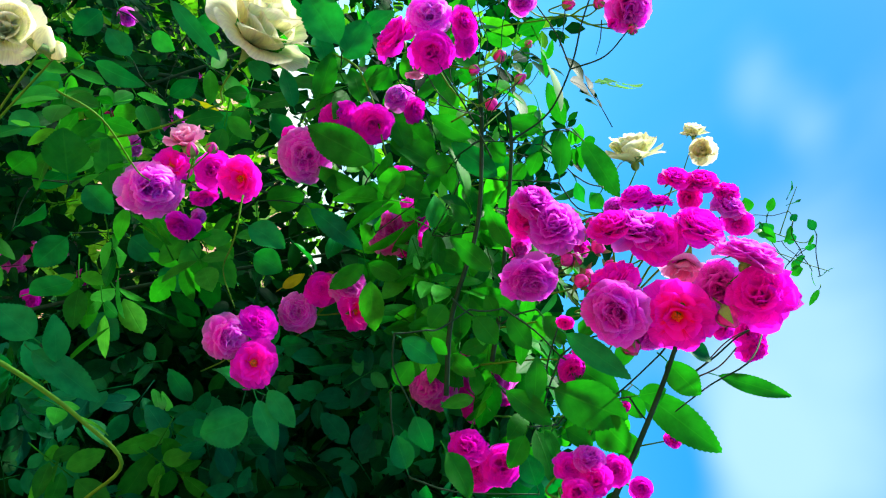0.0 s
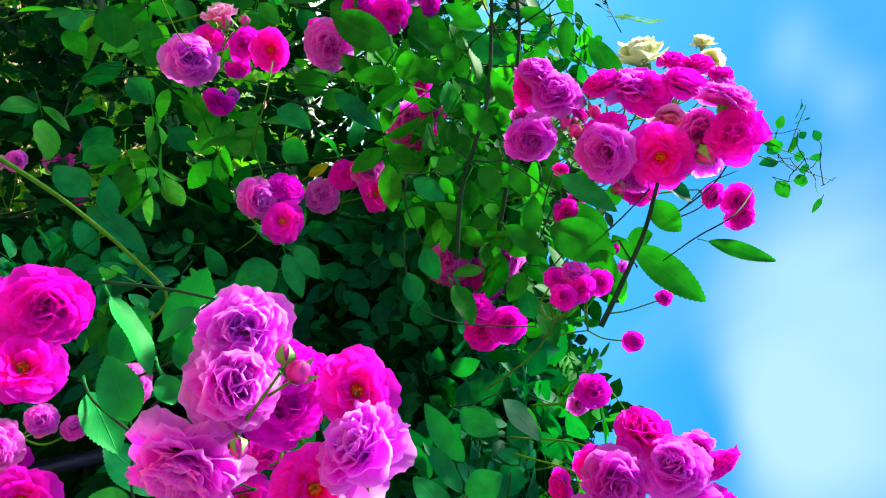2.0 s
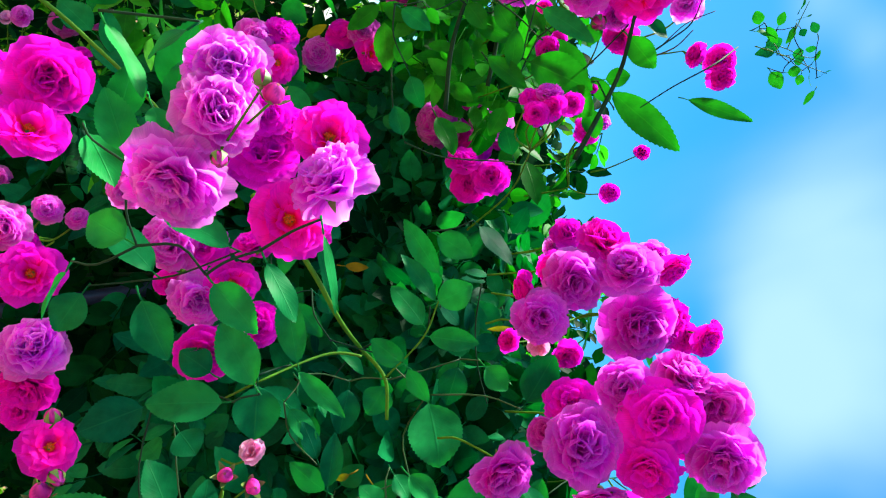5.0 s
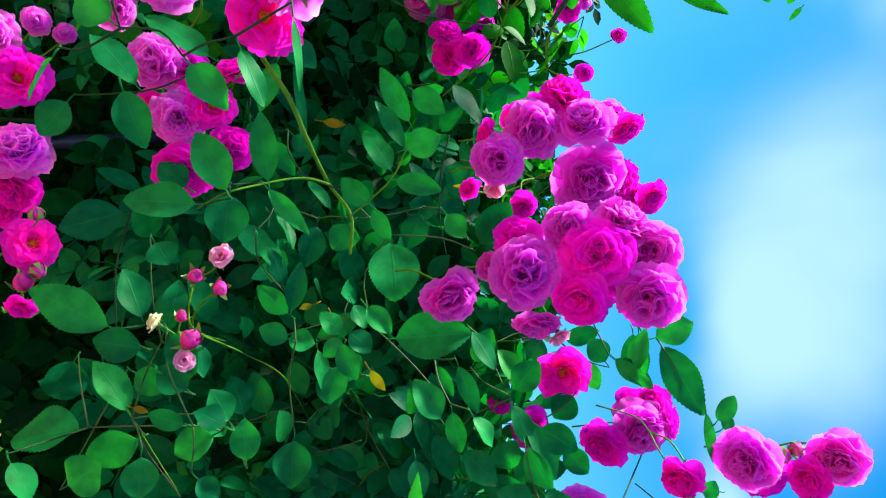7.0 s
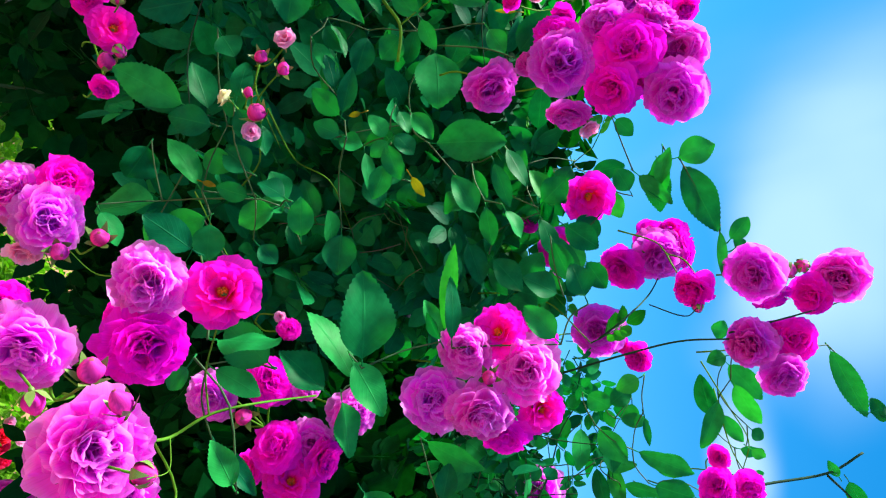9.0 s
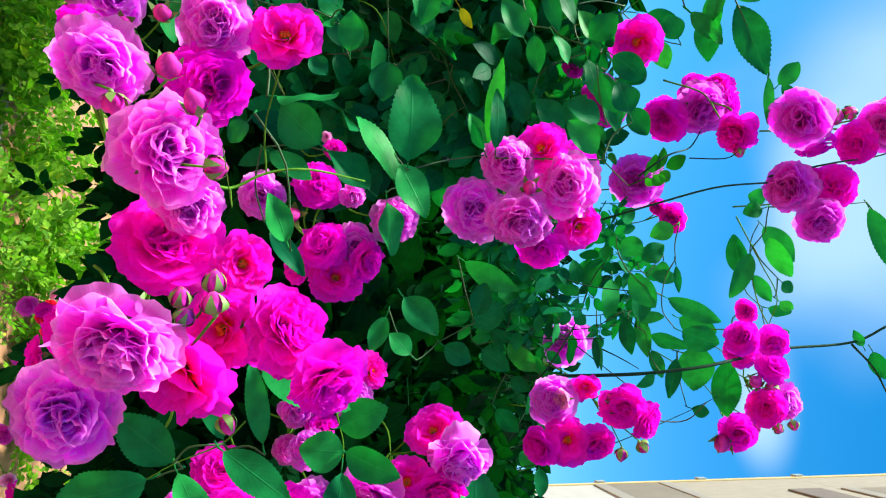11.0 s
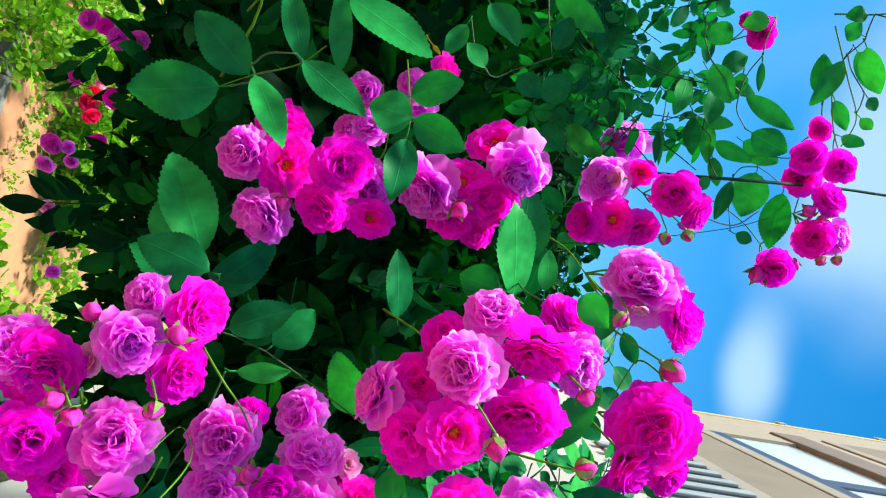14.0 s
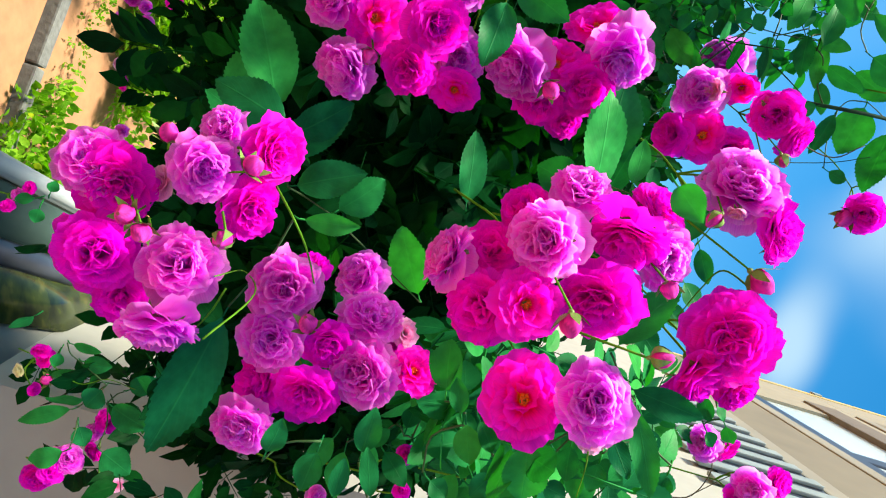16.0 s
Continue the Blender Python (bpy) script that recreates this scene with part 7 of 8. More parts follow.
leaves([
    ((0.667, 0.635, 1.987), (0.638, 0.645, 1.964), 0.033, (-0.5, -0.8, 0.4)),
    ((0.635, 0.65, 2.006), (0.665, 0.641, 2.019), 0.030, (0.3, -0.7, 0.6)),
    ((0.637, 0.646, 2.023), (0.673, 0.634, 2.051), 0.033, (-0.1, -0.9, 0.4)),
    ((0.665, 0.633, 1.999), (0.691, 0.623, 2.023), 0.036, (-0.5, -0.8, 0.3)),
    ((0.673, 0.633, 1.988), (0.694, 0.632, 1.964), 0.027, (0.1, -0.9, -0.4)),
    ((0.678, 0.632, 1.986), (0.725, 0.619, 2.003), 0.033, (0.1, -1, 0)),
    ((0.704, 0.627, 1.984), (0.751, 0.618, 1.964), 0.036, (-0.7, -0.7, 0.3)),
    ((0.692, 0.654, 1.956), (0.744, 0.642, 1.958), 0.026, (-0.1, -0.8, 0.6)),
    ((0.758, 0.554, 2.098), (0.71, 0.57, 2.07), 0.042, (-0.6, -0.8, 0.1))])
leaves([
    ((0.711, 0.606, 2.105), (0.75, 0.594, 2.121), 0.020, (-0, -1, -0.1)),
    ((0.693, 0.555, 2.123), (0.749, 0.539, 2.142), 0.026, (-0.4, -0.9, -0.2)),
    ((0.753, 0.539, 2.136), (0.789, 0.528, 2.155), 0.031, (-0.8, -0.5, 0.4)),
    ((0.755, 0.563, 2.114), (0.804, 0.55, 2.121), 0.030, (-0.7, -0.6, -0.4))])
leaves([
    ((0.796, 0.709, 1.847), (0.742, 0.724, 1.833), 0.045, (-0.5, -0.8, 0.3)),
    ((0.804, 0.723, 1.876), (0.746, 0.739, 1.861), 0.043, (-0.1, -1, -0.1)),
    ((0.806, 0.708, 1.837), (0.856, 0.694, 1.85), 0.045, (-0.3, -0.7, 0.7)),
    ((0.807, 0.733, 1.873), (0.849, 0.719, 1.903), 0.048, (-0.4, -0.8, 0.5)),
    ((0.833, 0.719, 1.926), (0.865, 0.714, 1.912), 0.032, (-0.6, -0.6, 0.5)),
    ((0.848, 0.724, 1.937), (0.822, 0.727, 1.961), 0.049, (-0.6, -0.8, 0.1)),
    ((0.813, 0.737, 1.976), (0.845, 0.734, 1.948), 0.041, (-0.6, -0.8, -0.2)),
    ((0.829, 0.705, 2.022), (0.863, 0.693, 2.045), 0.034, (-0.2, -0.9, 0.5)),
    ((0.87, 0.719, 2.004), (0.9, 0.717, 1.969), 0.046, (-0.5, -0.9, -0))])
leaves([
    ((0.888, 0.704, 1.938), (0.928, 0.691, 1.958), 0.045, (-0.7, -0.6, -0.3)),
    ((0.888, 0.735, 1.873), (0.926, 0.731, 1.837), 0.049, (-0.7, -0.7, 0.3)),
    ((0.798, 0.735, 2.01), (0.759, 0.741, 2.029), 0.036, (-0.3, -1, -0.1)),
    ((0.746, 0.762, 1.917), (0.795, 0.748, 1.929), 0.041, (0.5, -0.9, -0.1)),
    ((0.917, 0.708, 2), (0.878, 0.715, 2.019), 0.038, (0.2, -1, 0.1)),
    ((0.888, 0.678, 2.04), (0.927, 0.666, 2.06), 0.040, (-0.9, -0.4, 0.1)),
    ((0.694, 0.781, 1.937), (0.672, 0.781, 1.971), 0.036, (-0.2, -0.9, -0.2))])
leaves([
    ((0.701, 0.689, 2.166), (0.755, 0.672, 2.195), 0.036, (-0.3, -0.8, 0.5)),
    ((0.803, 0.658, 2.215), (0.861, 0.641, 2.235), 0.036, (-0.6, -0.8, 0.2)),
    ((0.829, 0.659, 2.234), (0.913, 0.634, 2.269), 0.040, (-0.2, -0.9, 0.3)),
    ((0.781, 0.721, 2.375), (0.746, 0.733, 2.354), 0.042, (-0.3, -0.9, -0.1)),
    ((0.787, 0.745, 2.347), (0.83, 0.732, 2.369), 0.038, (-0.1, -1, -0.3)),
    ((0.763, 0.784, 2.333), (0.752, 0.778, 2.387), 0.039, (0, -1, -0.1)),
    ((0.743, 0.744, 2.284), (0.783, 0.739, 2.256), 0.042, (0, -1, 0)),
    ((0.738, 0.706, 2.206), (0.795, 0.687, 2.241), 0.040, (-0.7, -0.7, 0.1)),
    ((0.862, 0.655, 2.142), (0.91, 0.637, 2.184), 0.047, (-0.7, -0.8, 0))])
leaves([
    ((0.838, 0.667, 2.105), (0.9, 0.649, 2.123), 0.044, (-0.7, -0.7, 0.2)),
    ((0.738, 0.715, 2.415), (0.813, 0.697, 2.419), 0.047, (-0.6, -0.6, -0.5))])
leaves([
    ((0.597, 0.544, 1.807), (0.558, 0.551, 1.821), 0.031, (-0.5, -0.7, 0.5)),
    ((0.611, 0.53, 1.808), (0.655, 0.516, 1.832), 0.036, (-0.3, -1, 0.1)),
    ((0.715, 0.509, 1.856), (0.697, 0.518, 1.825), 0.038, (-0.3, -0.5, 0.8)),
    ((0.737, 0.538, 1.838), (0.755, 0.54, 1.793), 0.044, (-0.4, -0.8, -0.4)),
    ((0.719, 0.536, 1.809), (0.706, 0.545, 1.77), 0.029, (0.1, -0.8, 0.5)),
    ((0.779, 0.52, 1.819), (0.801, 0.512, 1.84), 0.030, (-0.4, -0.9, 0.3)),
    ((0.733, 0.583, 1.683), (0.744, 0.593, 1.603), 0.073, (-0.6, -0.3, 0.7)),
    ((0.671, 0.642, 1.667), (0.711, 0.637, 1.635), 0.068, (0.1, -0.7, 0.7)),
    ((0.718, 0.488, 1.649), (0.757, 0.477, 1.665), 0.035, (-0.8, -0.3, 0.5))])
leaves([
    ((0.694, 0.573, 1.808), (0.667, 0.584, 1.778), 0.046, (-0.6, -0.8, 0)),
    ((0.673, 0.587, 1.751), (0.693, 0.576, 1.788), 0.039, (-0.2, -1, -0.1)),
    ((0.785, 0.552, 1.672), (0.762, 0.551, 1.712), 0.057, (-0.5, -0.8, 0.4)),
    ((0.463, 0.593, 1.832), (0.437, 0.603, 1.803), 0.038, (0.2, -0.7, 0.7))])
leaves([
    ((1.867, 0.14, 1.349), (1.885, 0.125, 1.347), 0.023, (-0.1, -0.9, 0.4)),
    ((1.852, 0.152, 1.366), (1.852, 0.152, 1.412), 0.019, (-0.4, -0.8, 0.4)),
    ((1.868, 0.139, 1.391), (1.864, 0.142, 1.435), 0.032, (-0.5, -0.8, 0.2)),
    ((1.896, 0.117, 1.346), (1.879, 0.13, 1.39), 0.023, (-0.4, -0.5, 0.8)),
    ((1.911, 0.105, 1.407), (1.924, 0.094, 1.348), 0.030, (0.1, -1, 0.2)),
    ((1.929, 0.091, 1.391), (1.961, 0.065, 1.316), 0.030, (-0.8, -0.6, 0)),
    ((1.946, 0.077, 1.411), (1.967, 0.06, 1.429), 0.035, (-0.8, -0.5, 0.3)),
    ((1.962, 0.039, 1.406), (1.983, 0.021, 1.36), 0.038, (-0.6, -0.1, 0.8)),
    ((1.895, 0.118, 1.429), (1.92, 0.097, 1.411), 0.044, (-0.8, -0.3, 0.5))])
leaves([
    ((1.928, 0.116, 1.445), (1.943, 0.105, 1.507), 0.054, (-0.6, -0.7, -0.5)),
    ((1.902, 0.137, 1.463), (1.879, 0.156, 1.501), 0.039, (-0.5, -0.8, 0.3)),
    ((1.986, 0.07, 1.449), (2.003, 0.057, 1.502), 0.054, (-0.8, -0.5, 0.3)),
    ((1.75, 0.105, 1.347), (1.77, 0.089, 1.317), 0.021, (-0.2, -0.6, 0.8)),
    ((1.59, 0.169, 1.328), (1.597, 0.163, 1.303), 0.018, (-0.7, -0.5, 0.6)),
    ((1.599, 0.161, 1.339), (1.615, 0.149, 1.338), 0.023, (-0.7, -0.6, 0.3)),
    ((1.579, 0.178, 1.347), (1.566, 0.188, 1.35), 0.018, (-0.4, -0.8, 0.4))])
leaves([
    ((1.233, 0.609, 2.338), (1.173, 0.649, 2.342), 0.042, (-0.5, -0.8, 0.2)),
    ((1.23, 0.623, 2.331), (1.229, 0.622, 2.385), 0.028, (-0.1, -1, -0.1)),
    ((1.171, 0.652, 2.294), (1.228, 0.614, 2.28), 0.040, (0.2, -1, -0)),
    ((1.199, 0.658, 2.266), (1.149, 0.692, 2.261), 0.043, (-0.5, -0.8, -0.3)),
    ((1.253, 0.598, 2.258), (1.298, 0.568, 2.262), 0.015, (-0.5, -0.8, -0.2)),
    ((1.247, 0.602, 2.264), (1.301, 0.566, 2.268), 0.013, (-0.5, -0.8, -0.4)),
    ((1.225, 0.615, 2.312), (1.279, 0.579, 2.321), 0.033, (-0.4, -0.7, -0.6)),
    ((1.232, 0.634, 2.344), (1.293, 0.592, 2.355), 0.032, (-0.4, -0.9, -0.4)),
    ((1.282, 0.599, 2.362), (1.322, 0.572, 2.378), 0.028, (-0.4, -0.9, -0.1))])
leaves([
    ((1.306, 0.56, 2.358), (1.322, 0.55, 2.325), 0.026, (-0.2, -0.9, 0.3)),
    ((1.26, 0.614, 2.361), (1.279, 0.599, 2.43), 0.036, (0.1, -0.9, -0.4)),
    ((1.238, 0.615, 2.056), (1.206, 0.635, 2.105), 0.055, (-0.5, -0.9, 0.2)),
    ((1.189, 0.671, 2.103), (1.235, 0.638, 2.153), 0.056, (-0.1, -0.9, 0.5)),
    ((1.2, 0.674, 2.145), (1.175, 0.689, 2.188), 0.053, (0.1, -0.9, -0.5)),
    ((1.219, 0.66, 2.17), (1.242, 0.643, 2.219), 0.053, (-0.3, -0.9, -0.4)),
    ((1.286, 0.619, 2.07), (1.317, 0.596, 2.117), 0.042, (0, -0.9, 0.5)),
    ((1.274, 0.614, 2.115), (1.312, 0.586, 2.163), 0.047, (-0.4, -0.5, -0.8)),
    ((1.29, 0.602, 2.157), (1.324, 0.578, 2.185), 0.028, (0.2, -0.9, -0.3))])
leaves([
    ((1.321, 0.582, 2.117), (1.339, 0.569, 2.15), 0.032, (-0, -1, 0.2)),
    ((1.226, 0.643, 2.198), (1.275, 0.61, 2.192), 0.041, (0, -0.6, 0.8)),
    ((1.26, 0.619, 2.226), (1.302, 0.591, 2.218), 0.034, (0.8, -0.2, 0.6)),
    ((1.161, 0.704, 2.362), (1.137, 0.719, 2.404), 0.042, (-0.2, -0.9, -0.3)),
    ((1.183, 0.689, 2.377), (1.189, 0.683, 2.427), 0.029, (-0.5, -0.7, -0.5)),
    ((1.162, 0.702, 2.401), (1.196, 0.68, 2.395), 0.029, (-0.3, -0.9, -0.4)),
    ((1.176, 0.7, 2.199), (1.202, 0.682, 2.235), 0.042, (-0.6, -0.8, -0.1)),
    ((1.337, 0.57, 2.159), (1.372, 0.547, 2.14), 0.032, (0.1, -0.9, 0.3)),
    ((1.37, 0.562, 2.092), (1.403, 0.539, 2.129), 0.038, (-0.5, -0.8, -0.4))])
leaves([
    ((1.456, 0.515, 2.134), (1.435, 0.528, 2.158), 0.038, (-0.8, -0.6, -0.1)),
    ((1.458, 0.513, 2.163), (1.498, 0.486, 2.164), 0.034, (-0.4, -0.8, 0.4))])
leaves([
    ((1.592, -0.055, 1.819), (1.625, -0.082, 1.799), 0.029, (-1, -0.2, 0.2)),
    ((1.6, -0.062, 1.835), (1.641, -0.095, 1.838), 0.032, (-0.5, -0.8, -0.3)),
    ((1.585, -0.05, 1.858), (1.624, -0.081, 1.87), 0.024, (-0.5, -0.8, 0.3)),
    ((1.608, -0.042, 1.877), (1.632, -0.062, 1.91), 0.031, (-0.8, -0.5, 0.3)),
    ((1.587, -0.026, 1.876), (1.608, -0.043, 1.856), 0.020, (-0.8, -0.6, 0.1)),
    ((1.598, -0.009, 1.894), (1.575, 0.01, 1.896), 0.027, (-0.7, -0.6, 0.3)),
    ((1.629, -0.008, 1.91), (1.647, -0.023, 1.929), 0.021, (-0.8, -0.4, 0.3)),
    ((1.598, 0.017, 1.926), (1.628, -0.007, 1.942), 0.028, (-0.8, -0.6, 0.3))])
leaves([
    ((1.423, -0.11, 1.932), (1.399, -0.091, 1.919), 0.020, (-0.4, -0.9, 0.1)),
    ((1.429, -0.115, 1.939), (1.455, -0.136, 1.952), 0.029, (-0.9, -0.5, -0.2)),
    ((1.424, -0.111, 1.95), (1.443, -0.126, 1.969), 0.023, (-0.9, -0.4, 0.2)),
    ((1.407, -0.123, 2.029), (1.43, -0.142, 2.033), 0.025, (-0.3, -0.8, -0.5)),
    ((1.441, -0.074, 1.916), (1.403, -0.043, 1.907), 0.043, (-0.5, -0.7, -0.5)),
    ((1.474, -0.125, 1.977), (1.494, -0.141, 1.963), 0.026, (-0.6, -0.8, -0)),
    ((1.471, -0.123, 2.024), (1.475, -0.126, 2.048), 0.023, (-0.8, -0.3, -0.5)),
    ((1.491, -0.139, 1.924), (1.5, -0.146, 1.943), 0.024, (-1, -0.3, -0)),
    ((1.515, 0.098, 2.225), (1.537, 0.08, 2.241), 0.024, (-0.1, -0.9, -0.4))])
leaves([
    ((1.519, 0.095, 2.244), (1.533, 0.083, 2.257), 0.018, (-1, -0.2, 0.1)),
    ((1.537, 0.08, 2.261), (1.551, 0.069, 2.275), 0.022, (-0.4, -0.6, -0.7)),
    ((1.547, 0.072, 2.241), (1.559, 0.063, 2.254), 0.022, (-0.8, -0.6, 0.3)),
    ((1.444, -0.102, 2.068), (1.466, -0.119, 2.066), 0.024, (-0.5, -0.9, 0)),
    ((1.441, -0.074, 2.117), (1.465, -0.093, 2.109), 0.024, (-0.6, -0.5, -0.6)),
    ((1.454, -0.084, 2.139), (1.473, -0.099, 2.135), 0.021, (-1, -0.3, 0))])
leaves([
    ((1.386, 0.222, 2.141), (1.418, 0.2, 2.168), 0.032, (-1, 0.1, -0.1)),
    ((1.442, 0.207, 2.177), (1.467, 0.189, 2.206), 0.033, (-0.9, -0.5, 0.1)),
    ((1.436, 0.236, 2.14), (1.463, 0.217, 2.17), 0.033, (-0.9, -0.2, 0.4)),
    ((1.483, 0.204, 2.167), (1.501, 0.19, 2.203), 0.035, (-0.8, -0.6, 0.1)),
    ((1.414, 0.249, 2.189), (1.448, 0.226, 2.213), 0.027, (-0.7, -0.6, -0.4)),
    ((1.463, 0.22, 2.1), (1.488, 0.202, 2.138), 0.038, (-0.7, -0.5, -0.5)),
    ((1.526, 0.2, 2.149), (1.552, 0.181, 2.187), 0.039, (-0.6, -0.8, 0.1))])
leaves([
    ((-0.223, 1.306, 1.603), (-0.248, 1.289, 1.683), 0.057, (-0, -0.3, 0.9)),
    ((-0.429, 1.317, 1.787), (-0.485, 1.324, 1.757), 0.046, (0.1, -1, 0.2)),
    ((-0.348, 1.305, 1.843), (-0.369, 1.294, 1.896), 0.040, (0.2, -0.7, 0.7)),
    ((-0.316, 1.315, 1.798), (-0.27, 1.308, 1.829), 0.044, (0.9, -0.3, -0.2)),
    ((-0.359, 1.136, 1.681), (-0.319, 1.128, 1.715), 0.050, (0.1, -1, 0.3)),
    ((-0.2, 1.234, 1.699), (-0.147, 1.226, 1.735), 0.051, (0.2, -0.9, 0.3)),
    ((-0.155, 1.259, 1.582), (-0.184, 1.248, 1.632), 0.055, (-0.1, -0.2, 1)),
    ((-0.431, 1.241, 1.903), (-0.46, 1.23, 1.956), 0.042, (0.6, -0.7, 0.4)),
    ((-0.319, 1.177, 1.964), (-0.277, 1.171, 1.993), 0.040, (0.9, -0.5, -0.1))])
leaves([
    ((-0.293, 1.238, 1.918), (-0.247, 1.23, 1.957), 0.046, (0.3, -0.9, -0.1)),
    ((-0.11, 1.275, 1.745), (-0.065, 1.267, 1.784), 0.057, (0.1, -1, 0.3)),
    ((-0.129, 1.297, 1.643), (-0.091, 1.311, 1.58), 0.057, (0.1, -1, 0.3)),
    ((-0.26, 1.147, 2.009), (-0.201, 1.141, 2.035), 0.041, (0.4, -0.8, 0.4)),
    ((-0.516, 1.325, 1.753), (-0.485, 1.336, 1.698), 0.050, (0.4, -0.9, 0.2)),
    ((-0.461, 1.308, 1.832), (-0.425, 1.3, 1.866), 0.040, (0.2, -0.9, -0.4)),
    ((-0.337, 1.254, 1.604), (-0.293, 1.246, 1.642), 0.051, (0.2, -0.9, 0.4)),
    ((-0.345, 1.047, 2.092), (-0.293, 1.046, 2.1), 0.042, (0.1, -0.9, 0.4)),
    ((-0.403, 1.056, 2.053), (-0.358, 1.052, 2.07), 0.042, (0.6, -0.8, 0.1))])
leaves([
    ((-0.343, 1.063, 2.161), (-0.368, 1.051, 2.217), 0.043, (-0.3, -0.9, -0.2)),
    ((-0.046, 1.233, 1.942), (-0.01, 1.224, 1.983), 0.053, (0.2, -1, 0.2)),
    ((-0.039, 1.31, 1.82), (-0.009, 1.322, 1.765), 0.060, (-0.3, -0.9, -0.1)),
    ((0.01, 1.294, 1.658), (0.056, 1.285, 1.697), 0.057, (-0, -1, 0.3)),
    ((-0.052, 1.188, 2.009), (0, 1.182, 2.037), 0.052, (0.5, -0.1, 0.8)),
    ((-0.067, 1.171, 2.086), (-0.015, 1.177, 2.058), 0.047, (0.5, -0.7, 0.6))])
leaves([
    ((0.732, 0.666, 2.022), (0.76, 0.657, 2.04), 0.017, (-0.4, -0.8, -0.5)),
    ((0.663, 0.699, 1.979), (0.686, 0.692, 1.992), 0.009, (-0.6, -0.6, -0.5)),
    ((0.413, 0.903, 1.986), (0.42, 0.896, 2.02), 0.016, (0.1, -1, 0)),
    ((0.641, 0.688, 1.953), (0.645, 0.689, 1.936), 0.010, (-0.2, -1, -0.2)),
    ((0.507, 0.745, 2.189), (0.505, 0.75, 2.158), 0.008, (-0.1, -1, 0.3))], True)
leaves([
    ((0.703, 0.559, 1.751), (0.709, 0.555, 1.768), 0.009, (-0.6, -0.8, 0.1))], True)
leaves([
    ((-0.303, 1.191, 1.9), (-0.283, 1.185, 1.929), 0.015, (0.8, -0.5, 0.3)),
    ((0.018, 1.225, 1.978), (0.001, 1.216, 2.019), 0.021, (0.1, -1, -0.1)),
    ((0.027, 1.214, 2.029), (0.005, 1.206, 2.066), 0.019, (-0.1, -1, 0.2))], True)
leaves([
    ((1.082, 0.264, 1.876), (1.09, 0.26, 1.886), 0.006, (0.2, -0.9, 0.5))], True)
cane('d', 0.0052, [(0.297, 0.714, 2.29), (0.256, 0.708, 2.318), (0.195, 0.7, 2.356), (0.139, 0.654, 2.36)])
cane('d', 0.0017, [(0.186, 0.695, 2.378), (0.166, 0.686, 2.418), (0.149, 0.68, 2.445), (0.129, 0.621, 2.43)])
cane('b', 0.0015, [(0.185, 0.693, 2.387), (0.176, 0.685, 2.422), (0.158, 0.68, 2.446)])
cane('d', 0.0056, [(0.201, 0.964, 2.176), (0.094, 0.959, 2.202), (-0.023, 0.947, 2.257), (-0.146, 0.941, 2.284), (-0.224, 0.91, 2.288)])
cane('d', 0.0052, [(0.169, 0.969, 2.25), (0.092, 0.964, 2.275), (-0.048, 0.956, 2.31), (-0.134, 0.952, 2.329), (-0.19, 0.952, 2.331)])
cane('d', 0.0022, [(-0.134, 0.952, 2.329), (-0.164, 0.94, 2.386), (-0.211, 0.884, 2.406), (-0.254, 0.833, 2.408), (-0.294, 0.828, 2.429)])
cane('d', 0.0018, [(-0.209, 0.884, 2.407), (-0.211, 0.847, 2.438), (-0.233, 0.821, 2.462)])
cane('d', 0.0018, [(-0.209, 0.885, 2.406), (-0.245, 0.84, 2.374), (-0.285, 0.844, 2.356)])
cane('d', 0.0018, [(-0.112, 0.93, 2.289), (-0.174, 0.915, 2.264), (-0.204, 0.87, 2.235), (-0.23, 0.851, 2.217)])
cane('d', 0.0014, [(-0.175, 0.931, 2.284), (-0.225, 0.911, 2.284), (-0.262, 0.86, 2.281), (-0.3, 0.862, 2.273)])
cane('g', 0.0048, [(-0.091, 0.814, 1.543), (-0.025, 0.818, 1.621), (0.029, 0.837, 1.674), (0.069, 0.861, 1.704), (0.118, 0.874, 1.739), (0.181, 0.888, 1.771), (0.223, 0.931, 1.712)])
cane('g', 0.0017, [(-0.221, 0.758, 1.804), (-0.191, 0.771, 1.838), (-0.149, 0.851, 1.848), (-0.14, 0.89, 1.854)])
cane('g', 0.0016, [(-0.104, 0.868, 1.958), (-0.056, 0.872, 1.94), (-0.023, 1.043, 1.905), (0.031, 1.042, 1.912)])
cane('d', 0.0024, [(-0.446, 1.635, 1.529), (-0.411, 1.601, 1.69), (-0.361, 1.57, 1.836), (-0.313, 1.548, 1.935)])
cane('g', 0.0046, [(0.286, 0.537, 1.909), (0.308, 0.53, 1.922), (0.332, 0.622, 1.928), (0.37, 0.552, 1.953), (0.426, 0.577, 1.971), (0.484, 0.677, 1.989), (0.522, 0.665, 2.012), (0.569, 0.655, 2.007)])
cane('g', 0.0024, [(0.47, 0.585, 1.988), (0.463, 0.584, 1.97), (0.46, 0.578, 1.95), (0.461, 0.556, 1.918), (0.465, 0.53, 1.882), (0.484, 0.564, 1.846)])
cane('g', 0.0018, [(0.522, 0.665, 2.012), (0.481, 0.667, 2.064), (0.443, 0.672, 2.088), (0.42, 0.674, 2.108)])
cane('g', 0.0018, [(0.608, 0.504, 1.847), (0.713, 0.728, 1.852), (0.742, 0.713, 1.9), (0.801, 0.746, 1.92), (0.888, 0.806, 1.937)])
cane('g', 0.0016, [(0.559, 0.517, 1.84), (0.579, 0.513, 1.835), (0.602, 0.507, 1.839), (0.697, 0.735, 1.831)])
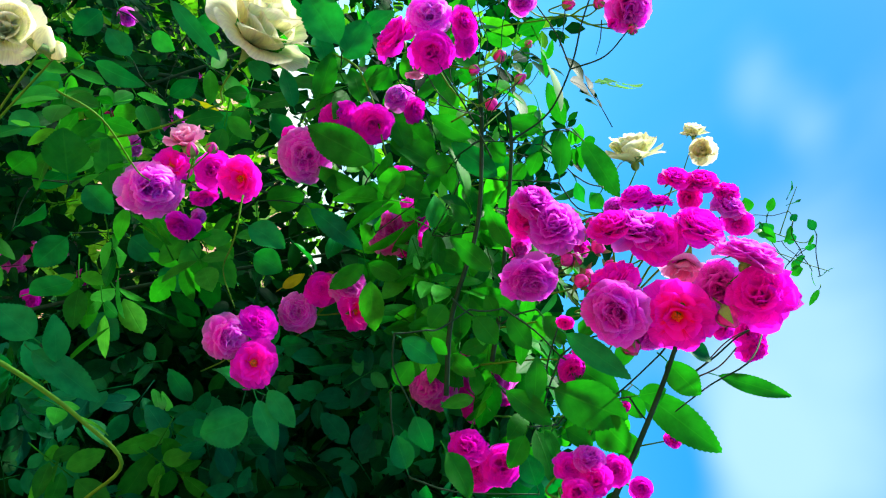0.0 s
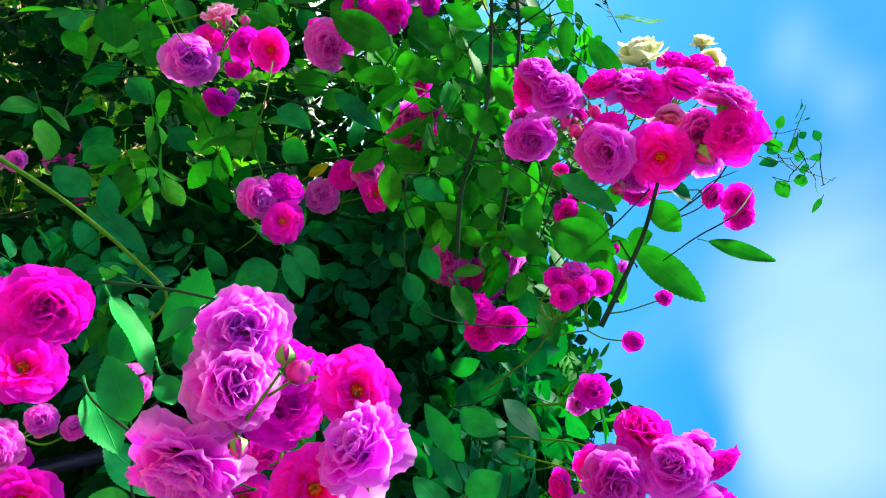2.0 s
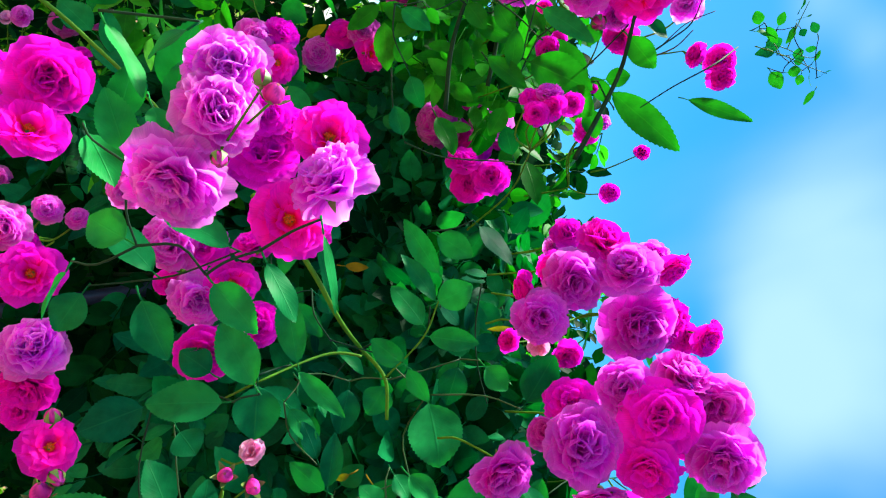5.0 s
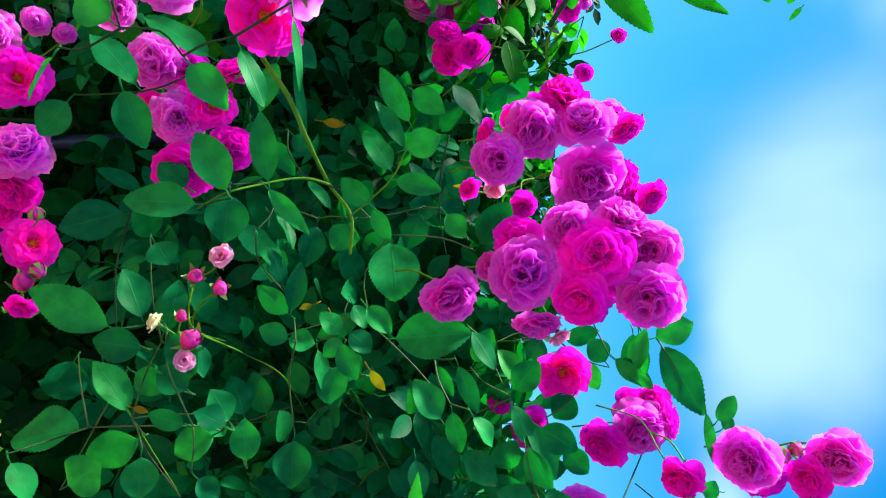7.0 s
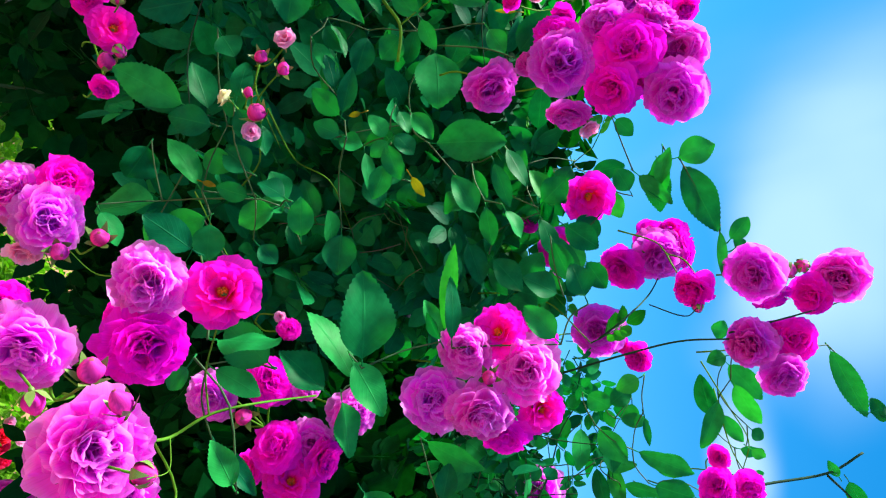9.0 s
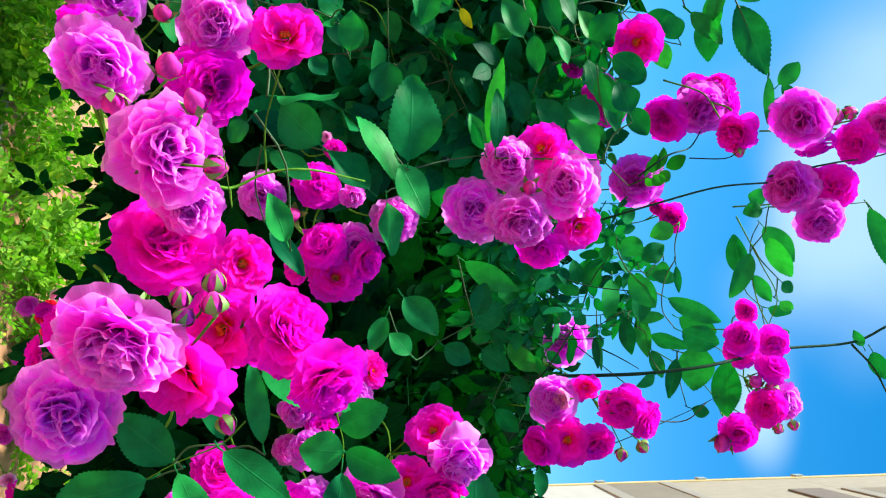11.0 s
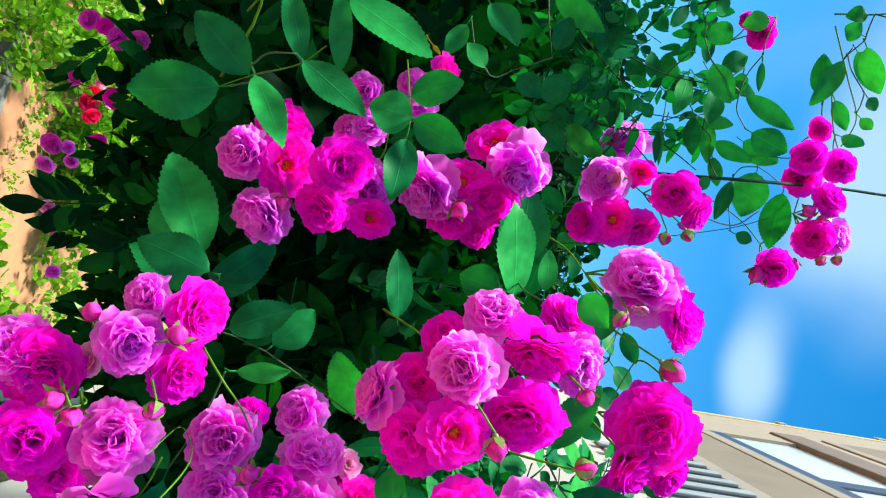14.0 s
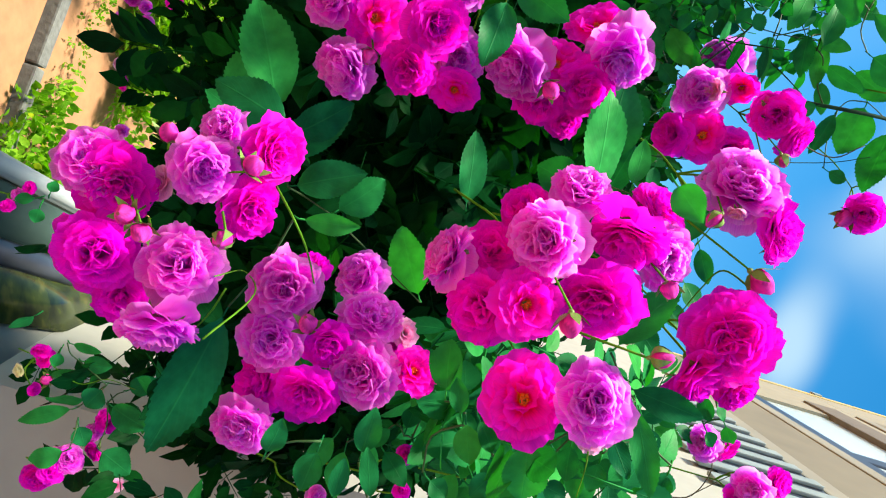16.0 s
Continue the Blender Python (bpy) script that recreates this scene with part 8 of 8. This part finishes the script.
cane('g', 0.0014, [(0.729, 0.616, 1.727), (0.795, 0.629, 1.745), (0.855, 0.632, 1.767)])
cane('d', 0.0028, [(1.069, 0.655, 2.244), (1.016, 0.61, 2.338), (0.974, 0.564, 2.405), (0.949, 0.514, 2.456)])
cane('d', 0.0021, [(0.941, 0.517, 2.456), (0.92, 0.514, 2.545), (0.921, 0.546, 2.627), (0.906, 0.547, 2.669)])
cane('d', 0.0023, [(0.946, 0.535, 2.273), (0.917, 0.541, 2.314), (0.947, 0.685, 2.408), (0.912, 0.695, 2.429)])
cane('d', 0.0016, [(0.964, 0.679, 2.407), (0.921, 0.539, 2.397), (0.91, 0.541, 2.418)])
cane('g', 0.0018, [(1.05, 0.635, 2.483), (1.121, 0.606, 2.525), (1.173, 0.585, 2.554), (1.217, 0.571, 2.543)])
cane('d', 0.0050, [(1.379, 0.663, 2.116), (1.344, 0.616, 2.218), (1.31, 0.569, 2.33), (1.298, 0.567, 2.435), (1.309, 0.61, 2.535), (1.32, 0.653, 2.633), (1.319, 0.668, 2.772), (1.288, 0.678, 2.844)])
cane('d', 0.0034, [(1.322, 0.666, 2.772), (1.361, 0.642, 2.811), (1.415, 0.611, 2.84)])
cane('g', 0.0019, [(1.141, 0.698, 2.547), (1.201, 0.61, 2.54), (1.25, 0.582, 2.567)])
cane('b', 0.0018, [(1.307, 0.463, 2.254), (1.348, 0.488, 2.38), (1.32, 0.499, 2.425)])
cane('g', 0.0014, [(1.072, 0.164, 1.777), (1.092, 0.155, 1.753), (1.109, 0.15, 1.71), (1.124, 0.144, 1.679)])
cane('g', 0.0013, [(1.102, 0.259, 1.851), (1.141, 0.238, 1.861), (1.16, 0.227, 1.865), (1.183, 0.215, 1.862)])
cane('g', 0.0023, [(0.823, 0.169, 1.765), (0.842, 0.201, 1.779), (0.835, 0.221, 1.808), (0.837, 0.238, 1.845), (0.872, 0.305, 1.894)])
cane('g', 0.0013, [(0.835, 0.221, 1.808), (0.79, 0.215, 1.812), (0.737, 0.189, 1.832), (0.725, 0.193, 1.837)])
cane('g', 0.0008, [(0.842, 0.201, 1.779), (0.843, 0.157, 1.789), (0.75, 0.015, 1.823)])
cane('g', 0.0012, [(0.748, 0.165, 1.742), (0.754, 0.166, 1.72), (0.769, 0.159, 1.737), (0.782, 0.172, 1.747), (0.815, 0.191, 1.762)])
cane('g', 0.0011, [(0.748, 0.348, 1.704), (0.749, 0.373, 1.672), (0.711, 0.372, 1.646)])
cane('g', 0.0016, [(1.286, -0.048, 1.726), (1.284, -0.086, 1.755), (1.328, -0.071, 1.766), (1.395, -0.047, 1.773)])
cane('g', 0.0012, [(1.338, -0.127, 1.718), (1.367, -0.131, 1.707), (1.379, -0.141, 1.697), (1.374, -0.137, 1.685)])
cane('g', 0.0012, [(1.323, -0.194, 1.73), (1.327, -0.134, 1.744), (1.409, -0.031, 1.696), (1.288, -0.166, 1.725)])
cane('g', 0.0016, [(1.287, 0.006, 2.156), (1.315, 0.068, 2.147), (1.362, 0.094, 2.149), (1.421, 0.111, 2.151)])
cane('g', 0.0013, [(1.286, -0.037, 2.063), (1.349, 0.104, 2.119), (1.354, 0.165, 2.149), (1.262, 0.055, 2.108)])
cane('g', 0.0010, [(1.341, -0.177, 2.021), (1.412, -0.137, 2.044), (1.448, -0.141, 2.049)])
cane('b', 0.0017, [(1.823, 0.175, 2.283), (1.815, 0.181, 2.349), (1.78, 0.208, 2.373), (1.715, 0.196, 2.344)])
cane('b', 0.0012, [(1.815, 0.181, 2.349), (1.771, 0.216, 2.411), (1.695, 0.149, 2.387)])
cane('d', 0.0019, [(0.165, 0.856, 2.614), (0.195, 0.765, 2.519), (0.217, 0.772, 2.462), (0.24, 0.777, 2.413)])
cane('g', 0.0019, [(0.111, 1.365, 2.975), (0.139, 1.354, 3.035), (0.174, 1.343, 3.093), (0.193, 1.336, 3.129)])
cane('g', 0.0021, [(0.084, 1.548, 3.126), (0.106, 1.538, 3.171), (0.138, 1.526, 3.228), (0.129, 1.52, 3.257)])
cane('g', 0.0021, [(0.108, 1.537, 3.177), (0.049, 1.53, 3.208), (-0.002, 1.524, 3.238)])
cane('d', 0.0012, [(-0.231, 0.861, 2.169), (-0.21, 0.861, 2.168), (-0.183, 0.854, 2.199), (-0.162, 0.845, 2.244), (-0.17, 0.931, 2.284)])
cane('d', 0.0012, [(-0.218, 0.854, 2.201), (-0.192, 0.852, 2.211), (-0.167, 0.848, 2.231), (-0.173, 0.923, 2.274)])
cane('d', 0.0012, [(-0.224, 0.848, 2.23), (-0.199, 0.847, 2.231), (-0.17, 0.843, 2.252), (-0.171, 0.931, 2.285)])
cane('d', 0.0012, [(-0.223, 0.834, 2.296), (-0.19, 0.836, 2.283), (-0.17, 0.839, 2.272), (-0.17, 0.931, 2.286)])
cane('d', 0.0012, [(-0.19, 0.83, 2.311), (-0.174, 0.835, 2.291), (-0.156, 0.839, 2.271), (-0.153, 0.94, 2.289)])
cane('d', 0.0011, [(-0.316, 0.859, 2.284), (-0.282, 0.879, 2.29), (-0.262, 0.887, 2.298), (-0.224, 0.909, 2.291)])
cane('d', 0.0011, [(-0.308, 0.85, 2.328), (-0.271, 0.854, 2.311), (-0.249, 0.874, 2.311), (-0.218, 0.896, 2.306)])
cane('d', 0.0011, [(-0.293, 0.836, 2.395), (-0.251, 0.838, 2.384), (-0.234, 0.859, 2.384)])
cane('d', 0.0011, [(-0.253, 0.828, 2.433), (-0.229, 0.829, 2.427), (-0.217, 0.858, 2.432)])
cane('g', 0.0025, [(-0.312, 1.043, 2.112), (-0.286, 1.037, 2.142), (-0.232, 1.034, 2.156), (-0.189, 1.033, 2.159), (-0.13, 1.039, 2.164)])
cane('d', 0.0016, [(-0.135, 0.924, 2.366), (-0.135, 0.917, 2.397), (-0.117, 0.938, 2.432)])
cane('b', 0.0012, [(0.184, 0.694, 2.382), (0.173, 0.689, 2.405), (0.149, 0.682, 2.439), (0.139, 0.674, 2.474)])
cane('b', 0.0012, [(0.807, 0.71, 1.822), (0.804, 0.706, 1.853), (0.791, 0.702, 1.9), (0.797, 0.724, 1.933)])
cane('b', 0.0012, [(0.85, 0.681, 1.941), (0.846, 0.678, 1.972), (0.837, 0.675, 2.004)])
cane('b', 0.0014, [(0.772, 0.626, 1.732), (0.805, 0.627, 1.744), (0.862, 0.63, 1.77)])
cane('d', 0.0016, [(0.428, 0.667, 2.142), (0.48, 0.685, 2.132), (0.536, 0.703, 2.131), (0.595, 0.719, 2.14)])
cane('g', 0.0013, [(1.883, 0.127, 1.341), (1.896, 0.117, 1.392), (1.881, 0.129, 1.433), (1.883, 0.127, 1.479)])
cane('d', 0.0023, [(1.384, 0.634, 2.161), (1.298, 0.571, 2.175), (1.237, 0.61, 2.226), (1.176, 0.65, 2.258), (1.139, 0.674, 2.291)])
cane('d', 0.0018, [(1.269, 0.588, 2.267), (1.282, 0.578, 2.299), (1.297, 0.566, 2.331)])
cane('d', 0.0020, [(1.428, 0.546, 2.113), (1.395, 0.568, 2.139), (1.381, 0.636, 2.179)])
cane('d', 0.0014, [(1.432, 0.484, 2.115), (1.418, 0.49, 2.196), (1.398, 0.501, 2.285), (1.389, 0.562, 2.423), (1.365, 0.576, 2.486)])
cane('d', 0.0014, [(1.241, 0.604, 2.331), (1.193, 0.636, 2.337), (1.152, 0.697, 2.395)])
tagged(link("side_leaves", joined, RIPE, rose), "green toothed leaves on side shoots", kind="stuff")
tagged(link("faded_leaves", joined_faded, FADED, rose), "few small yellowed leaves", kind="stuff")
